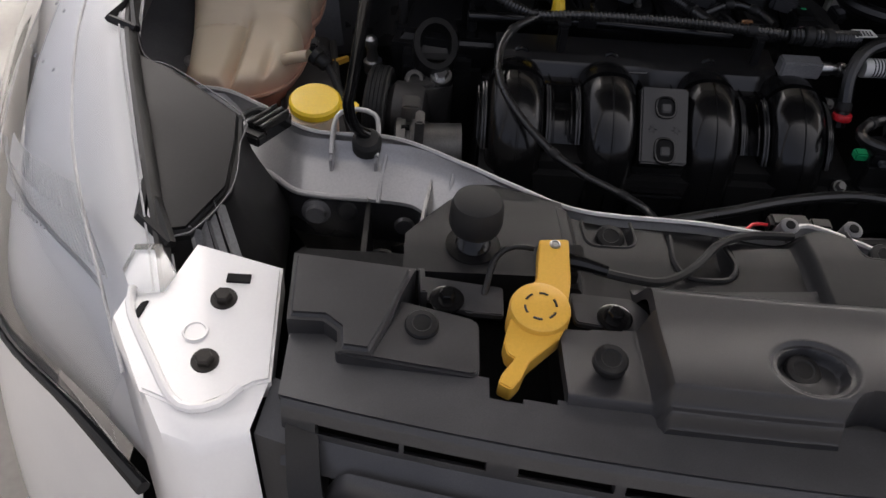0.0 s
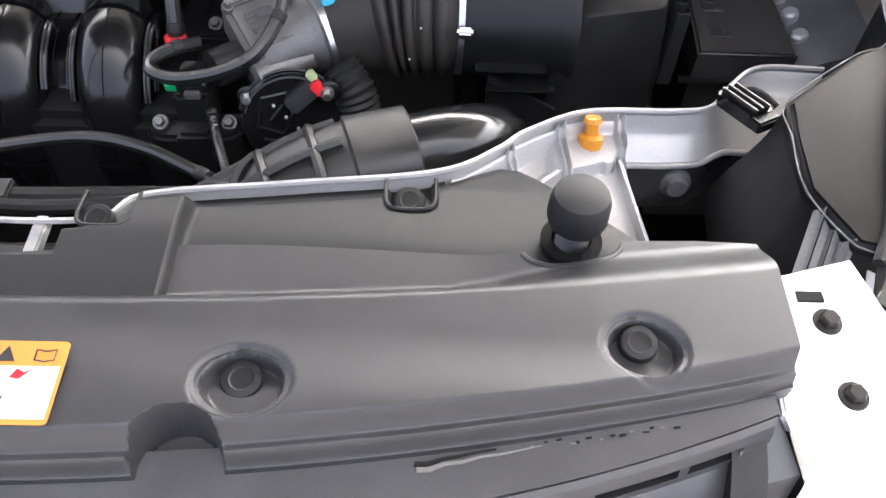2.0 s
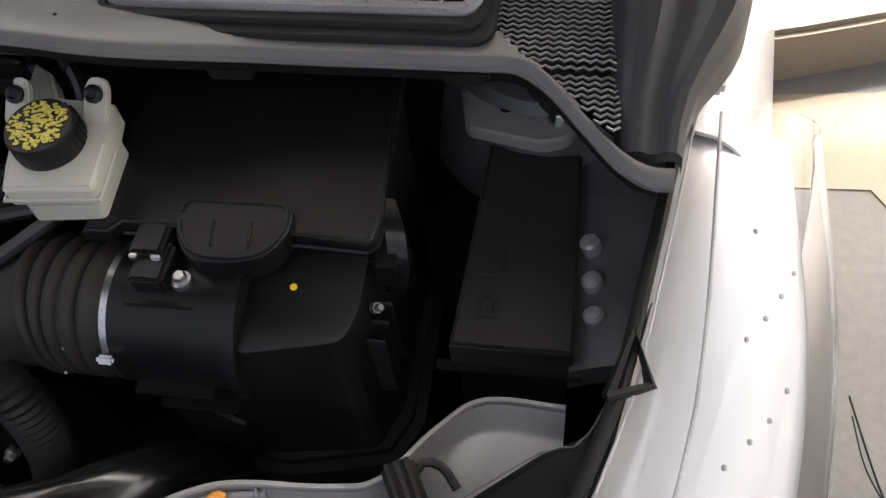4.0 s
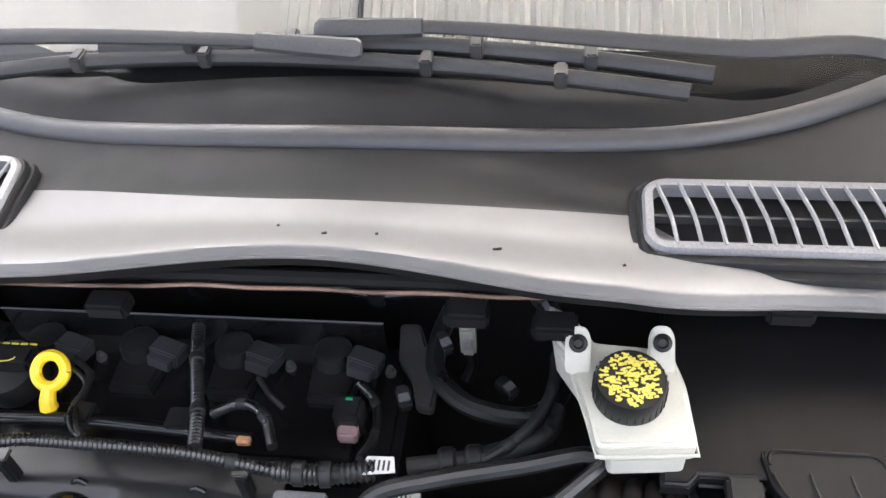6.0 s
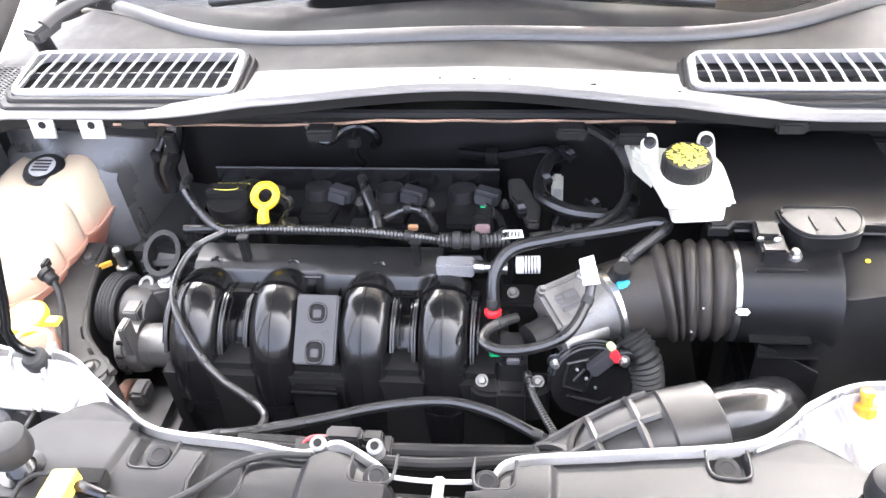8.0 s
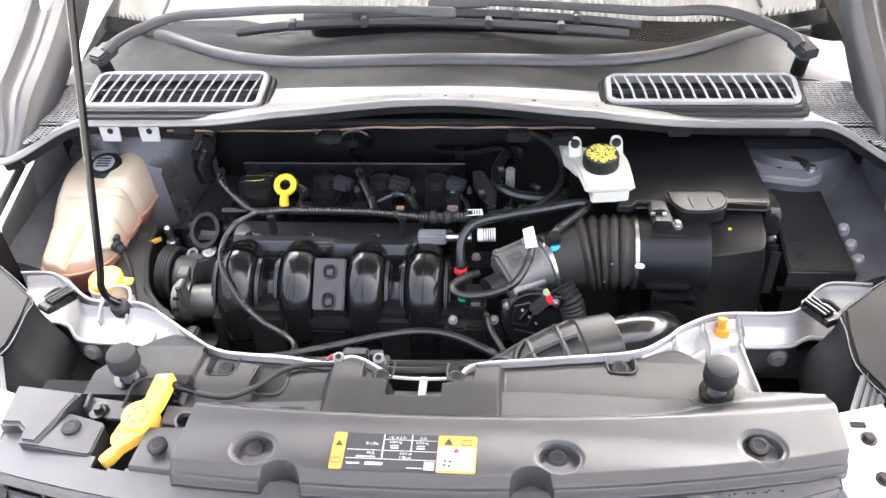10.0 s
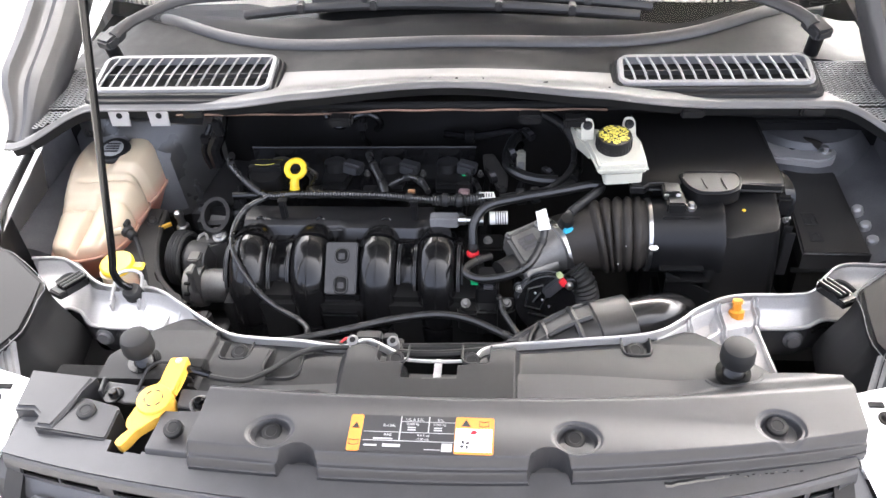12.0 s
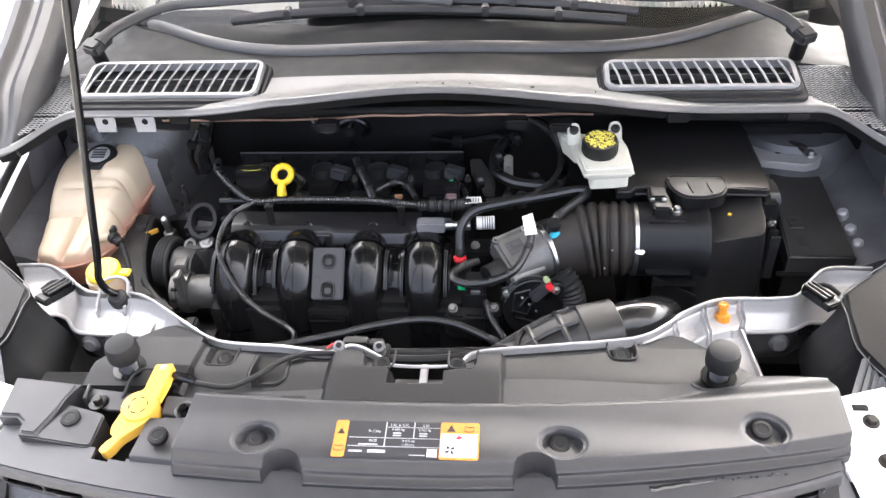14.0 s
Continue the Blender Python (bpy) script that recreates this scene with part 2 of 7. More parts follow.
# ---- ground ----
def ground():
    bm = bmesh.new()
    bmesh.ops.create_grid(bm, x_segments=1, y_segments=1, size=400)
    solo("ground", bm, CONCRETE, "worn grey concrete ground with cracks", "ground", kind="structure")
    bm = tube([(1.19, 0.76, 0), (1.215, 0.6, 0), (1.24, 0.5, 0), (1.27, 0.3, 0), (1.33, 0.0, 0)], 0.0022, 5, 0.015)
    tube([(1.19, 0.72, 0), (1.2, 0.62, 0), (1.235, 0.53, 0)], 0.0016, 5, 0.012, bm)
    solo("ground_crack", bm, DARK, "dark crack running through the concrete ground", "crack", kind="structure")
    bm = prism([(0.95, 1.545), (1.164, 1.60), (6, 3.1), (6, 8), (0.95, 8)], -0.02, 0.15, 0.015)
    # Sunlit concrete before the kerb, its light put into a beige patch.
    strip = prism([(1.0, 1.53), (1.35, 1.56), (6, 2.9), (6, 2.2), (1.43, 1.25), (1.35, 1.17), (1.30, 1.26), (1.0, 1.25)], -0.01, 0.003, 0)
    solo("paving_strip", strip, KERB_SUN_BEIGE, "sunlit ground in front of the kerb, painted beige", "paving", kind="structure")
    solo("kerb", bm, KERB_SUN_BEIGE, "beige paved kerb beside the car", "kerb", kind="structure")


ground()


def shade_canopy():
    """Unseen plain flat roof added to shade the parked car, open on all sides."""
    roof = thing("carport_roof", "plain pale unseen roof, added to shade the parked car", "roof", kind="structure")
    part("slab", box(-0.98, 4.0, -0.26, 3.46, 3.0, 3.1, 0.0), ROOF, roof)
    for x in (-0.93, 3.9):
        for y in (-0.21, 3.41):
            part("post", box(x - 0.05, x + 0.05, y - 0.05, y + 0.05, 0.0, 3.0, 0.004), ROOF, roof)


shade_canopy()


# ---- the car body: fenders, bumper, hood, cabin ----
car = thing("car_body", "white painted body of a car with its hood propped open", "car")


def mirror(bm, sx, dy=-0.010):
    """The left-hand twin of a right-hand part: the car stands a little askew."""
    if sx < 0:
        bmesh.ops.transform(bm, verts=bm.verts, matrix=Matrix.Translation((0, dy, 0)) @ Matrix.Diagonal((-1, 1, 1, 1)))
        bmesh.ops.reverse_faces(bm, faces=bm.faces)
    return bm


# inner edge of the headlight and outer edge of the lens, from the front to the back (right-hand side)
LAMP_IN = spline([(0.575, -0.075, 0.935), (0.598, 0.0, 0.962), (0.63, 0.09, 0.98), (0.68, 0.231, 0.988), (0.697, 0.303, 0.99), (0.733, 0.494, 0.99)], 0.02)
LAMP_OUT = spline([(0.600, -0.115, 0.815), (0.679, -0.045, 0.815), (0.757, 0.020, 0.815), (0.803, 0.085, 0.818), (0.837, 0.2, 0.83), (0.86, 0.36, 0.865), (0.845, 0.53, 0.93)], 0.02)


def on(curve, u):
    f = u * (len(curve) - 1)
    i = min(int(f), len(curve) - 2)
    return curve[i].lerp(curve[i + 1], f - i)


def lens(u, v, off=0.0):
    a, b = on(LAMP_IN, u), on(LAMP_OUT, u)
    p = a.lerp(b, v)
    h = math.sin(math.pi * v) * 0.030 + 0.012 * sm(0, 0.15, v) * sm(1, 0.85, v)
    n = Vector((0.55, -0.28, 0.78)).normalized()
    return p + n * (h + off)


def fender(u, v):
    y = lerp(0.485, 1.7, u)
    xi, zi = lerp(0.735, 0.765, sm(0, 0.5, u)), lerp(0.985, 1.06, sm(0, 0.6, u))
    a = v * 1.0
    x = xi + 0.15 * math.sin(a * math.pi / 2) + 0.01 * v
    z = zi - 0.62 * (1 - math.cos(a * math.pi / 2)) - 0.02 * v
    return (x, y, z)


def bumper(u, v):
    a = on(LAMP_OUT, u)
    p = Vector((a.x, a.y, a.z)) + Vector((0.004, -0.004, -0.006))
    out = Vector((0.65, -0.75, 0)).normalized() if u < 0.5 else Vector((1, -0.2, 0)).normalized()
    return p + out * 0.055 * math.sin(v * math.pi / 2) + Vector((0, 0, -0.45 * v))


for sx in (1, -1):
    part("fender", mirror(sheet(fender, 20, 14, 0.004), sx), PAINT, car)
    part("bumper_corner", mirror(sheet(bumper, 30, 10, 0.004), sx), PAINT, car)

    # painted nose plate between the headlight and the grille
    plate = prism([(0.566, 0.002), (0.500, -0.016), (0.494, -0.110), (0.505, -0.113), (0.516, -0.121), (0.543, -0.135), (0.578, -0.122), (0.610, -0.066), (0.605, -0.044), (0.581, -0.043)],
                  0.935, lambda x, y: 0.958 + 0.10 * (y + 0.06), 0.002)
    part("nose_plate", mirror(plate, sx), PAINT, car)
    folds = [[(0.611, -0.058, 0.955), (0.577, -0.119, 0.950), (0.543, -0.132, 0.948), (0.495, -0.107, 0.951)],
             [(0.613, -0.066, 0.947), (0.559, -0.148, 0.944), (0.534, -0.156, 0.944), (0.503, -0.143, 0.944)],
             [(0.613, -0.069, 0.940), (0.556, -0.154, 0.938), (0.533, -0.162, 0.938), (0.501, -0.149, 0.938)],
             [(0.612, -0.085, 0.80), (0.550, -0.180, 0.80), (0.527, -0.195, 0.80), (0.487, -0.185, 0.80)],
             [(0.600, -0.110, 0.62), (0.550, -0.220, 0.62), (0.520, -0.245, 0.62), (0.465, -0.235, 0.62)]]
    part("grille_flank", mirror(loft([[(0.4935, -0.104, 0.948), (0.501, -0.142, 0.938), (0.485, -0.183, 0.80), (0.463, -0.233, 0.62)], [(0.468, -0.118, 0.955), (0.462, -0.150, 0.93), (0.450, -0.175, 0.80), (0.43, -0.21, 0.62)]], closed=False), sx), GRILLE, car)
    part("nose_strip", mirror(loft(folds, closed=False), sx), PAINT, car)
    rim = tube([(0.602, -0.043, 0.961), (0.598, -0.063, 0.958), (0.573, -0.103, 0.954), (0.556, -0.127, 0.9515), (0.542, -0.134, 0.951), (0.525, -0.129, 0.9515), (0.513, -0.116, 0.953)], 0.0034, 8)
    part("plate_rim", mirror(rim, sx), PAINT, car)
    part("plate_nick", mirror(prism([(0.588, -0.052), (0.593, -0.054), (0.597, -0.068), (0.592, -0.069)], 0.95, 0.9592, 0.0, round_plan=0.002), sx), DARK, car)
    pins = bolt((0.537, -0.047, 0.959), (0, -0.1, 1), 0.0065)
    part("nose_bolt", mirror(pins, sx), HOSE, car)
    part("nose_bolt", mirror(bolt((0.540, -0.098, 0.954), (0, -0.1, 1), 0.0065), sx), HOSE, car)
    part("plate_mark", mirror(tube([(0.551 + 0.008 * math.cos(a), -0.076 + 0.008 * math.sin(a), 0.9572) for a in (2 * math.pi * k / 20 for k in range(21))], 0.0012, 5, smooth=False), sx), PAINT, car)
    part("plate_slot", mirror(box(0.521, 0.538, -0.033, -0.0255, 0.950, 0.9628, 0.0), sx), DARK, car)
    # inner apron with its bolted rail
    apron = sheet(lambda u, v: (0.735 - 0.02 * v, lerp(0.2, 1.0, u), lerp(lerp(0.86, 0.985, sm(0.33, 0.42, u)), 0.45, v) + 0.05 * u), 40, 8, 0.004, down=(0.01, 0, 0))
    part("apron", mirror(apron, sx), APRON, car)
    rail = sheet(lambda u, v: (lerp(0.735, 0.652, v) + 0.0 * u, lerp(0.33, 0.62, u), lerp(0.885, 0.90, u) - 0.03 * v * v), 12, 6, 0.03)
    part("apron_rail", mirror(rail, sx), APRON, car)
    for x, y, z in ((0.664, 0.444, 0.878), (0.667, 0.408, 0.874), (0.670, 0.376, 0.870)):
        part("apron_bolt", mirror(turned((x, y, z), (-0.3, 0, 1), [(-0.015, 0.009), (0.004, 0.009), (0.007, 0.0065), (0.008, 0.0)], 14), sx), PRIMER, car)
    # hood hinge corner
    part("hinge_plate", mirror(box(0.70, 0.76, 0.52, 0.60, 0.985, 1.0, 0.004), sx), PRIMER, car)
    part("hinge_bolt", mirror(bolt((0.735, 0.55, 1.0), (0, 0, 1), 0.008), sx), STEEL, car)
    # screen pillar with its weather strip
    pil = tube([(0.74, 0.62, 1.05), (0.73, 0.70, 1.13), (0.70, 0.85, 1.24), (0.64, 1.2, 1.44), (0.58, 1.5, 1.56)], lambda s: 0.035 + 0.02 * s, 12, 0.04)
    part("pillar", mirror(pil, sx), PAINT, car)

part("hood", sheet(lambda u, v: (lerp(-0.74, 0.74, u), lerp(0.53, -0.02, v), lerp(1.375, 2.12, v) + 0.04 * math.sin(math.pi * u)), 16, 12, 0.04), PAINT, car)
# Unseen dark sheet under the hood, added to cut reflections in the bay.
part("hood_liner", sheet(lambda u, v: (lerp(-0.62, 0.62, u), lerp(0.45, 0.06, v) - 0.012, lerp(1.484, 2.012, v) - 0.052), 8, 8, 0.008), DARK, car)
part("roof", sheet(lambda u, v: (lerp(-0.62, 0.62, u), lerp(1.5, 3.4, v), 1.6 + 0.04 * math.sin(math.pi * u) + 0.05 * math.sin(math.pi * v)), 10, 10, 0.05), PAINT, car)
part("cabin_floor", box(-0.85, 0.85, 0.72, 3.4, 0.3, 0.55, 0.0), DARK, car)
part("cabin_side", box(0.80, 0.9, 1.0, 3.4, 0.3, 1.05, 0.02), PAINT, car)
part("cabin_side", box(-0.9, -0.80, 1.0, 3.4, 0.3, 1.05, 0.02), PAINT, car)
for sx in (1, -1):
    part("cabin_shoulder", mirror(sheet(lambda u, v: (lerp(0.61, 0.85, v) + 0.02 * math.sin(math.pi * v), lerp(1.30, 3.38, u), lerp(1.615 + 0.05 * math.sin(math.pi * sm(0.1, 1, u)), 1.04, v)), 16, 8, 0.01, down=(0.3, 0, -1)), sx, 0.0), PAINT, car)
part("cabin_back", box(-0.85, 0.85, 3.3, 3.4, 0.3, 1.6, 0.02), PAINT, car)
part("firewall", sheet(lambda u, v: (lerp(-0.74, 0.74, u), 0.60 + 0.02 * math.sin(9 * u) * v, lerp(1.06, 0.35, v)), 24, 10, 0.01, down=(0, 0.01, 0)), PLASTIC, car)
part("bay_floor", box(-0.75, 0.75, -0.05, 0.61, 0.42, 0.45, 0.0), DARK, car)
part("strut_tower", turned((-0.60, 0.66, 0.80), (0, 0, 1), [(0, 0.15), (0.12, 0.14), (0.16, 0.11), (0.17, 0.0)], 28), APRON, car)
part("strut_tower", turned((0.62, 0.66, 0.80), (0, 0, 1), [(0, 0.13), (0.10, 0.12), (0.13, 0.10), (0.14, 0.0)], 28), APRON, car)

# ---- radiator support: silver pressed panel along the back of the covers ----
SEAL = spline([(-0.66, 0.262, 0.905), (-0.61, 0.262, 0.905), (-0.565, 0.235, 0.908), (-0.51, 0.195, 0.912), (-0.43, 0.187, 0.915), (-0.365, 0.14, 0.928), (-0.32, 0.105, 0.935),
               (-0.265, 0.07, 0.942), (-0.17, 0.055, 0.95), (-0.11, 0.045, 0.952), (-0.08, 0.058, 0.952), (-0.04, 0.035, 0.955), (-0.02, 0.02, 0.957), (0.055, 0.022, 0.957),
               (0.082, 0.05, 0.952), (0.18, 0.066, 0.95), (0.285, 0.085, 0.946), (0.333, 0.12, 0.937), (0.36, 0.15, 0.93), (0.414, 0.182, 0.924), (0.49, 0.19, 0.92),
               (0.525, 0.20, 0.918), (0.558, 0.245, 0.908), (0.59, 0.272, 0.905), (0.65, 0.272, 0.905)], 0.006)
BRACKET = mat("black_coated_steel_bracket", (0.030, 0.030, 0.032), 0.4, size=90, bump=0.08)
# Wall below the shelf, much darker than the silver panel.
FRONTWALL = mat("dark_grey_steel", (0.022, 0.022, 0.023), 0.3, size=40, bump=0.04, stain=0.3)
support = thing("radiator_support", "silver-grey pressed metal radiator support panel", "panel", kind="structure")
part("seal_edge", tube([p + Vector((0, 0.002, 0.004)) for p in SEAL], 0.0024, 6, smooth=False), PRIMER, support)
part("flange", sheet(lambda u, v: on(SEAL, u) + Vector((0, 0.003 - 0.008 * v, 0.002 - 0.05 * sm(0, 1, v))), 200, 4, 0.002, lambda x, y, z: not -0.03 < x < 0.048), PRIMER, support)


SHELF = [q for q in SEAL if q.x > 0.31]


def shelf(u, v, sx=1):
    """The shelf in front of the seal, narrower on the battery side (sx > 0)."""
    p = on(SHELF, u)
    w = 0.05 - 0.008 * sm(0.39, 0.41, p.x) + 0.03 * sm(0.53, 0.60, p.x)
    if sx > 0:
        w = 0.05 - 0.024 * sm(0.39, 0.45, p.x) + 0.046 * sm(0.525, 0.59, p.x)
    return Vector((p.x + 0.006 * v * sm(0.40, 0.30, p.x), p.y - w * v, p.z - 0.012 * sm(0, 0.2, v) - 0.022 * v))


def shelf_wall(u, v, sx=1):
    p = shelf(u, 1.0, sx)
    return Vector((p.x, p.y + 0.002 - 0.004 * math.sin(math.pi * v), p.z - 0.055 * v))


RIBS = ((0.3375, 0.146, 0.351, 0.098), (0.3445, 0.149, 0.357, 0.100), (0.3855, 0.182, 0.394, 0.112), (0.3925, 0.184, 0.399, 0.112), (0.4395, 0.194, 0.443, 0.146), (0.4460, 0.196, 0.449, 0.148))


def pressed(u, v):
    """The pressed bays between the seal and the cover, parted by pairs of ribs."""
    x = lerp(0.297, 0.4475, u)
    i = next(k for k, q in enumerate(SEAL) if q.x > x)
    back = SEAL[i - 1].lerp(SEAL[i], (x - SEAL[i - 1].x) / (SEAL[i].x - SEAL[i - 1].x))
    y = lerp(back.y - 0.001, lerp(0.070, 0.060, sm(0.38, 0.45, x)) + 0.014 * sm(0.395, 0.40, x), v)
    z = back.z - 0.004 - 0.009 * sm(back.y - 0.003, back.y - 0.010, y) - 0.06 * max(0, back.y - y)
    step = 0.093 + 0.92 * (x - 0.351) if x < 0.393 else 0.130 + 0.42 * (x - 0.393) - 0.003 * sm(0.424, 0.430, x) + 0.010 * sm(0.434, 0.440, x)
    z -= 0.011 * sm(step + 0.0025, step - 0.0025, y)
    if 0.347 < x < 0.389:
        inner = min(sm(0.350, 0.354, x), sm(0.388, 0.377, x), sm(step + 0.004, step + 0.018, y), sm(back.y - 0.008, back.y - 0.013, y))
        z -= 0.009 * inner
    for xa, ya, xb, yb in RIBS:
        xr = lerp(xa, xb, (y - ya) / (yb - ya))
        z += 0.007 * math.exp(-((x - xr) / 0.0015) ** 2) * sm(yb - 0.010, yb, y) * sm(ya + 0.006, ya, y)
    return (x, y, z)


for sx in (1, -1):
    bm = sheet(lambda u, v: shelf(u, v, sx), 70, 12, 0.004, (lambda x, y, z: x > 0.446) if sx > 0 else None)
    part("shelf", mirror(bm, sx), PRIMER, support)
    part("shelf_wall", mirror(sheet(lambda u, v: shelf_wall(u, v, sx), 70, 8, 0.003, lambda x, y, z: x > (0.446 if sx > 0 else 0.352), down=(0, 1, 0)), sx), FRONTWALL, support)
    part("shelf_edge", mirror(tube([shelf(k / 60, 1.0, sx) for k in range(61) if shelf(k / 60, 1.0, sx).x > 0.446], 0.003, 8, smooth=False), sx), PRIMER, support)
    if sx > 0:
        part("pressed_panel", sheet(pressed, 240, 100, 0.004), PRIMER, support)
        part("panel_fin", sheet(lambda u, v: (lerp(0.4395, 0.4535, u), lerp(0.150, 0.034, u), lerp(0.905, 0.902, u) - 0.05 * v), 6, 2, 0.003, down=(0.9, 0.1, 0)), PRIMER, support)
        part("panel_fin", sheet(lambda u, v: (lerp(0.3905, 0.4005, u), lerp(0.105, 0.040, u), lerp(0.903, 0.898, u) - 0.04 * v), 6, 2, 0.002, down=(0.9, 0.1, 0)), PRIMER, support)
    else:
        part("rib", mirror(sheet(lambda u, v: (lerp(0.389, 0.404, u), lerp(0.174, 0.058, u), lerp(0.908, 0.901, u) - 0.05 * v), 4, 2, 0.003, down=(0.9, 0.1, 0)), sx), PRIMER, support)
        for xr in (0.335, 0.372, 0.436):
            q = next(p for p in SEAL if p.x > xr)
            part("rib", mirror(tube([(xr, q.y - 0.004, q.z - 0.010), (xr + 0.003, q.y - 0.020, q.z - 0.024), (xr + 0.005, q.y - 0.046, q.z - 0.034)], 0.0022, 6), sx), PRIMER, support)
    part("tube_socket", mirror(turned((0.431, 0.046, 0.86), (0, 0, 1), [(0, 0.014), (0.05, 0.014), (0.052, 0.012), (0.052, 0.009), (0.03, 0.009)], 20), sx), GLOSS, support)
    part("socket_shelf", mirror(box(0.395, 0.452, 0.01, 0.076, 0.86, 0.885, 0.003), sx), PLASTIC, support)
    for k, (wx, wy) in enumerate(((0.470, 0.1455), (0.415, 0.128)) if sx < 0 else ()):
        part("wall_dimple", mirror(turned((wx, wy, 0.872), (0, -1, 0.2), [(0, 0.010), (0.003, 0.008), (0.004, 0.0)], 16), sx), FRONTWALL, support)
    part("wall_bolt", mirror(turned((0.500, 0.150 + 0.014 * (sx > 0), 0.866), (0, -1, 0.1), [(-0.01, 0.014), (0.004, 0.014), (0.006, 0.010), (0.010, 0.009), (0.010, 0.0)], 18), sx), APRON, support)
    part("post", mirror(box(0.447, 0.452, 0.03, 0.165, 0.72, 0.885, 0.001), sx), PLASTIC, support)
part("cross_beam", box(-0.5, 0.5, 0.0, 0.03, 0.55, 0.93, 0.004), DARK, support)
for x in (-0.098, -0.045):
    part("lug", turned((x, 0.055, 0.958), (0, -0.3, 1), [(-0.012, 0.008), (0.003, 0.0078), (0.004, 0.006), (0.004, 0.0)], 16), APRON, support)
    part("lug_hole", turned((x, 0.0538, 0.9622), (0, -0.3, 1), [(0, 0.004), (0.0006, 0.004)], 12), DARK, support)

# ---- front cover ----
def lip(x):
    return -0.1765 + (0.31 if x > 0 else 0.22) * x * x


def crown(x):
    return 1.018 - 0.10 * x * x


RECESS = ((-0.153, -0.132), (0.182, -0.127), (0.404, -0.091))
NOTCH = ((-0.118, -0.172), (0.153, -0.166))


def cover_z(x, y):
    f, c = lip(x), crown(x)
    z = c - 0.006 * sm(-0.15, -0.09, y)
    z -= 0.014 * sm(f + 0.0165, f + 0.0085, y)
    z -= 0.012 * sm(f + 0.0055, f + 0.0005, y)
    ridge = -0.082 + 0.22 * x * x
    z -= 0.042 * sm(ridge, ridge + 0.038, y) if x < 0.30 else lerp(0.042, 0.02, sm(0.30, 0.40, x)) * sm(ridge, ridge + 0.04, y)
    for rx, ry in RECESS:
        d = math.hypot(x - rx, (y - ry) * 1.15)
        z -= 0.003 * sm(0.0280, 0.0245, d) + 0.009 * sm(0.0225, 0.0185, d)
    for nx, ny in NOTCH:
        d = math.hypot(x - nx, (y - ny))
        z = lerp(z, min(z, c - 0.034), sm(0.0236, 0.0214, d))
    z -= 0.024 * sm(0.003, -0.006, x + 0.245)
    return max(z, 0.966) if x > 0.44 else z


def cover_fn(u, v):
    x = lerp(-0.302, 0.50, u)
    back = 0.0 - 0.03 * (1 - sm(-0.2, 0.2, x)) + 0.01 * sm(0.35, 0.5, x)
    y = lerp(lip(x), back, v ** 1.5)
    x += 0.012 * sm(0.46, 0.5, x) * (y + 0.05) * 3
    return Vector((x, y, cover_z(x, y)))


def cover_keep(x, y, z):
    if x < -0.243 and y > -0.084:
        return False
    if math.hypot((x - 0.374) / 1.55, y - 0.004) < 0.021:
        return False
    return True


cover = thing("radiator_cover", "grained dark grey plastic cover over the radiator panel", "cover")
rim_line = [(0.374 + 0.0335 * math.cos(a), 0.004 + 0.0222 * math.sin(a)) for a in (math.pi * (1.06 + 0.86 * k / 24) for k in range(25))]
part("hole_rim", tube([(x, y, cover_z(x, y) - 0.001) for x, y in rim_line if y < -0.002], 0.0024, 8, smooth=False), TRIM, cover)
part("main_panel", sheet(cover_fn, 620, 150, 0.012, cover_keep), TRIM, cover)
for rx, ry in RECESS:
    part("push_pin", push_pin((rx - 0.002, ry + 0.006, crown(rx) - 0.0135), (0, -0.15, 1), 0.0115), PLASTIC, cover)
part("push_pin", push_pin((-0.274, -0.118, 0.9925), (0, -0.15, 1), 0.0115), PLASTIC, cover)

side = thing("radiator_cover_end", "small dark grey plastic end cover beside the hood lever", "cover")


blk = prism([(-0.490, -0.028), (-0.402, -0.038), (-0.410, -0.062), (-0.418, -0.088), (-0.428, -0.114), (-0.450, -0.112), (-0.452, -0.096), (-0.462, -0.088), (-0.487, -0.087)],
            0.945, lambda x, y: 0.984 + 0.05 * (y + 0.07) - 0.04 * max(0, -0.45 - x), 0.004, seg=3)
part("block", blk, TRIM, side)
part("flange", prism([(-0.418, -0.062), (-0.357, -0.078), (-0.357, -0.126), (-0.455, -0.112), (-0.44, -0.09)], 0.945, 0.9775, 0.002, round_plan=0.008), TRIM, side)
part("push_pin", push_pin((-0.396, -0.087, 0.9795), (0, -0.1, 1), 0.0115), PLASTIC, side)


# ---- air deflector panel behind the cover ----
POCKETS = ((-0.250, 0.017, 0.020, 0.009), (-0.040, 0.005, 0.020, 0.011), (0.066, 0.006, 0.018, 0.011), (0.267, 0.044, 0.018, 0.009))


def defl_z(x, y):
    z = 0.952 + 0.012 * sm(0.08, 0.0, y) - 0.03 * x * x
    z += 0.013 * (sm(-0.107, -0.0965, x) - sm(0.1125, 0.1205, x)) + 0.007 * sm(-0.277, -0.283, x)
    for px, py, hw, depth in POCKETS:
        corner = math.hypot(max(0, abs(x - px) - hw + 0.008), max(0, py + 0.008 - y))
        z -= depth * sm(0.0085, 0.004, corner)
    z -= 0.034 * sm(0.034, 0.0315, abs(x - 0.0095)) * sm(-0.020, -0.017, y)
    corner = math.hypot(max(0, abs(x + 0.180) - 0.012), max(0, -0.002 - y))
    z -= (0.020 - 0.25 * max(0, y - 0.005)) * sm(0.0135, 0.007, corner) * sm(0.06, 0.045, y)
    return z


DEF_EDGE = [p for p in SEAL if -0.295 < p.x < 0.297]


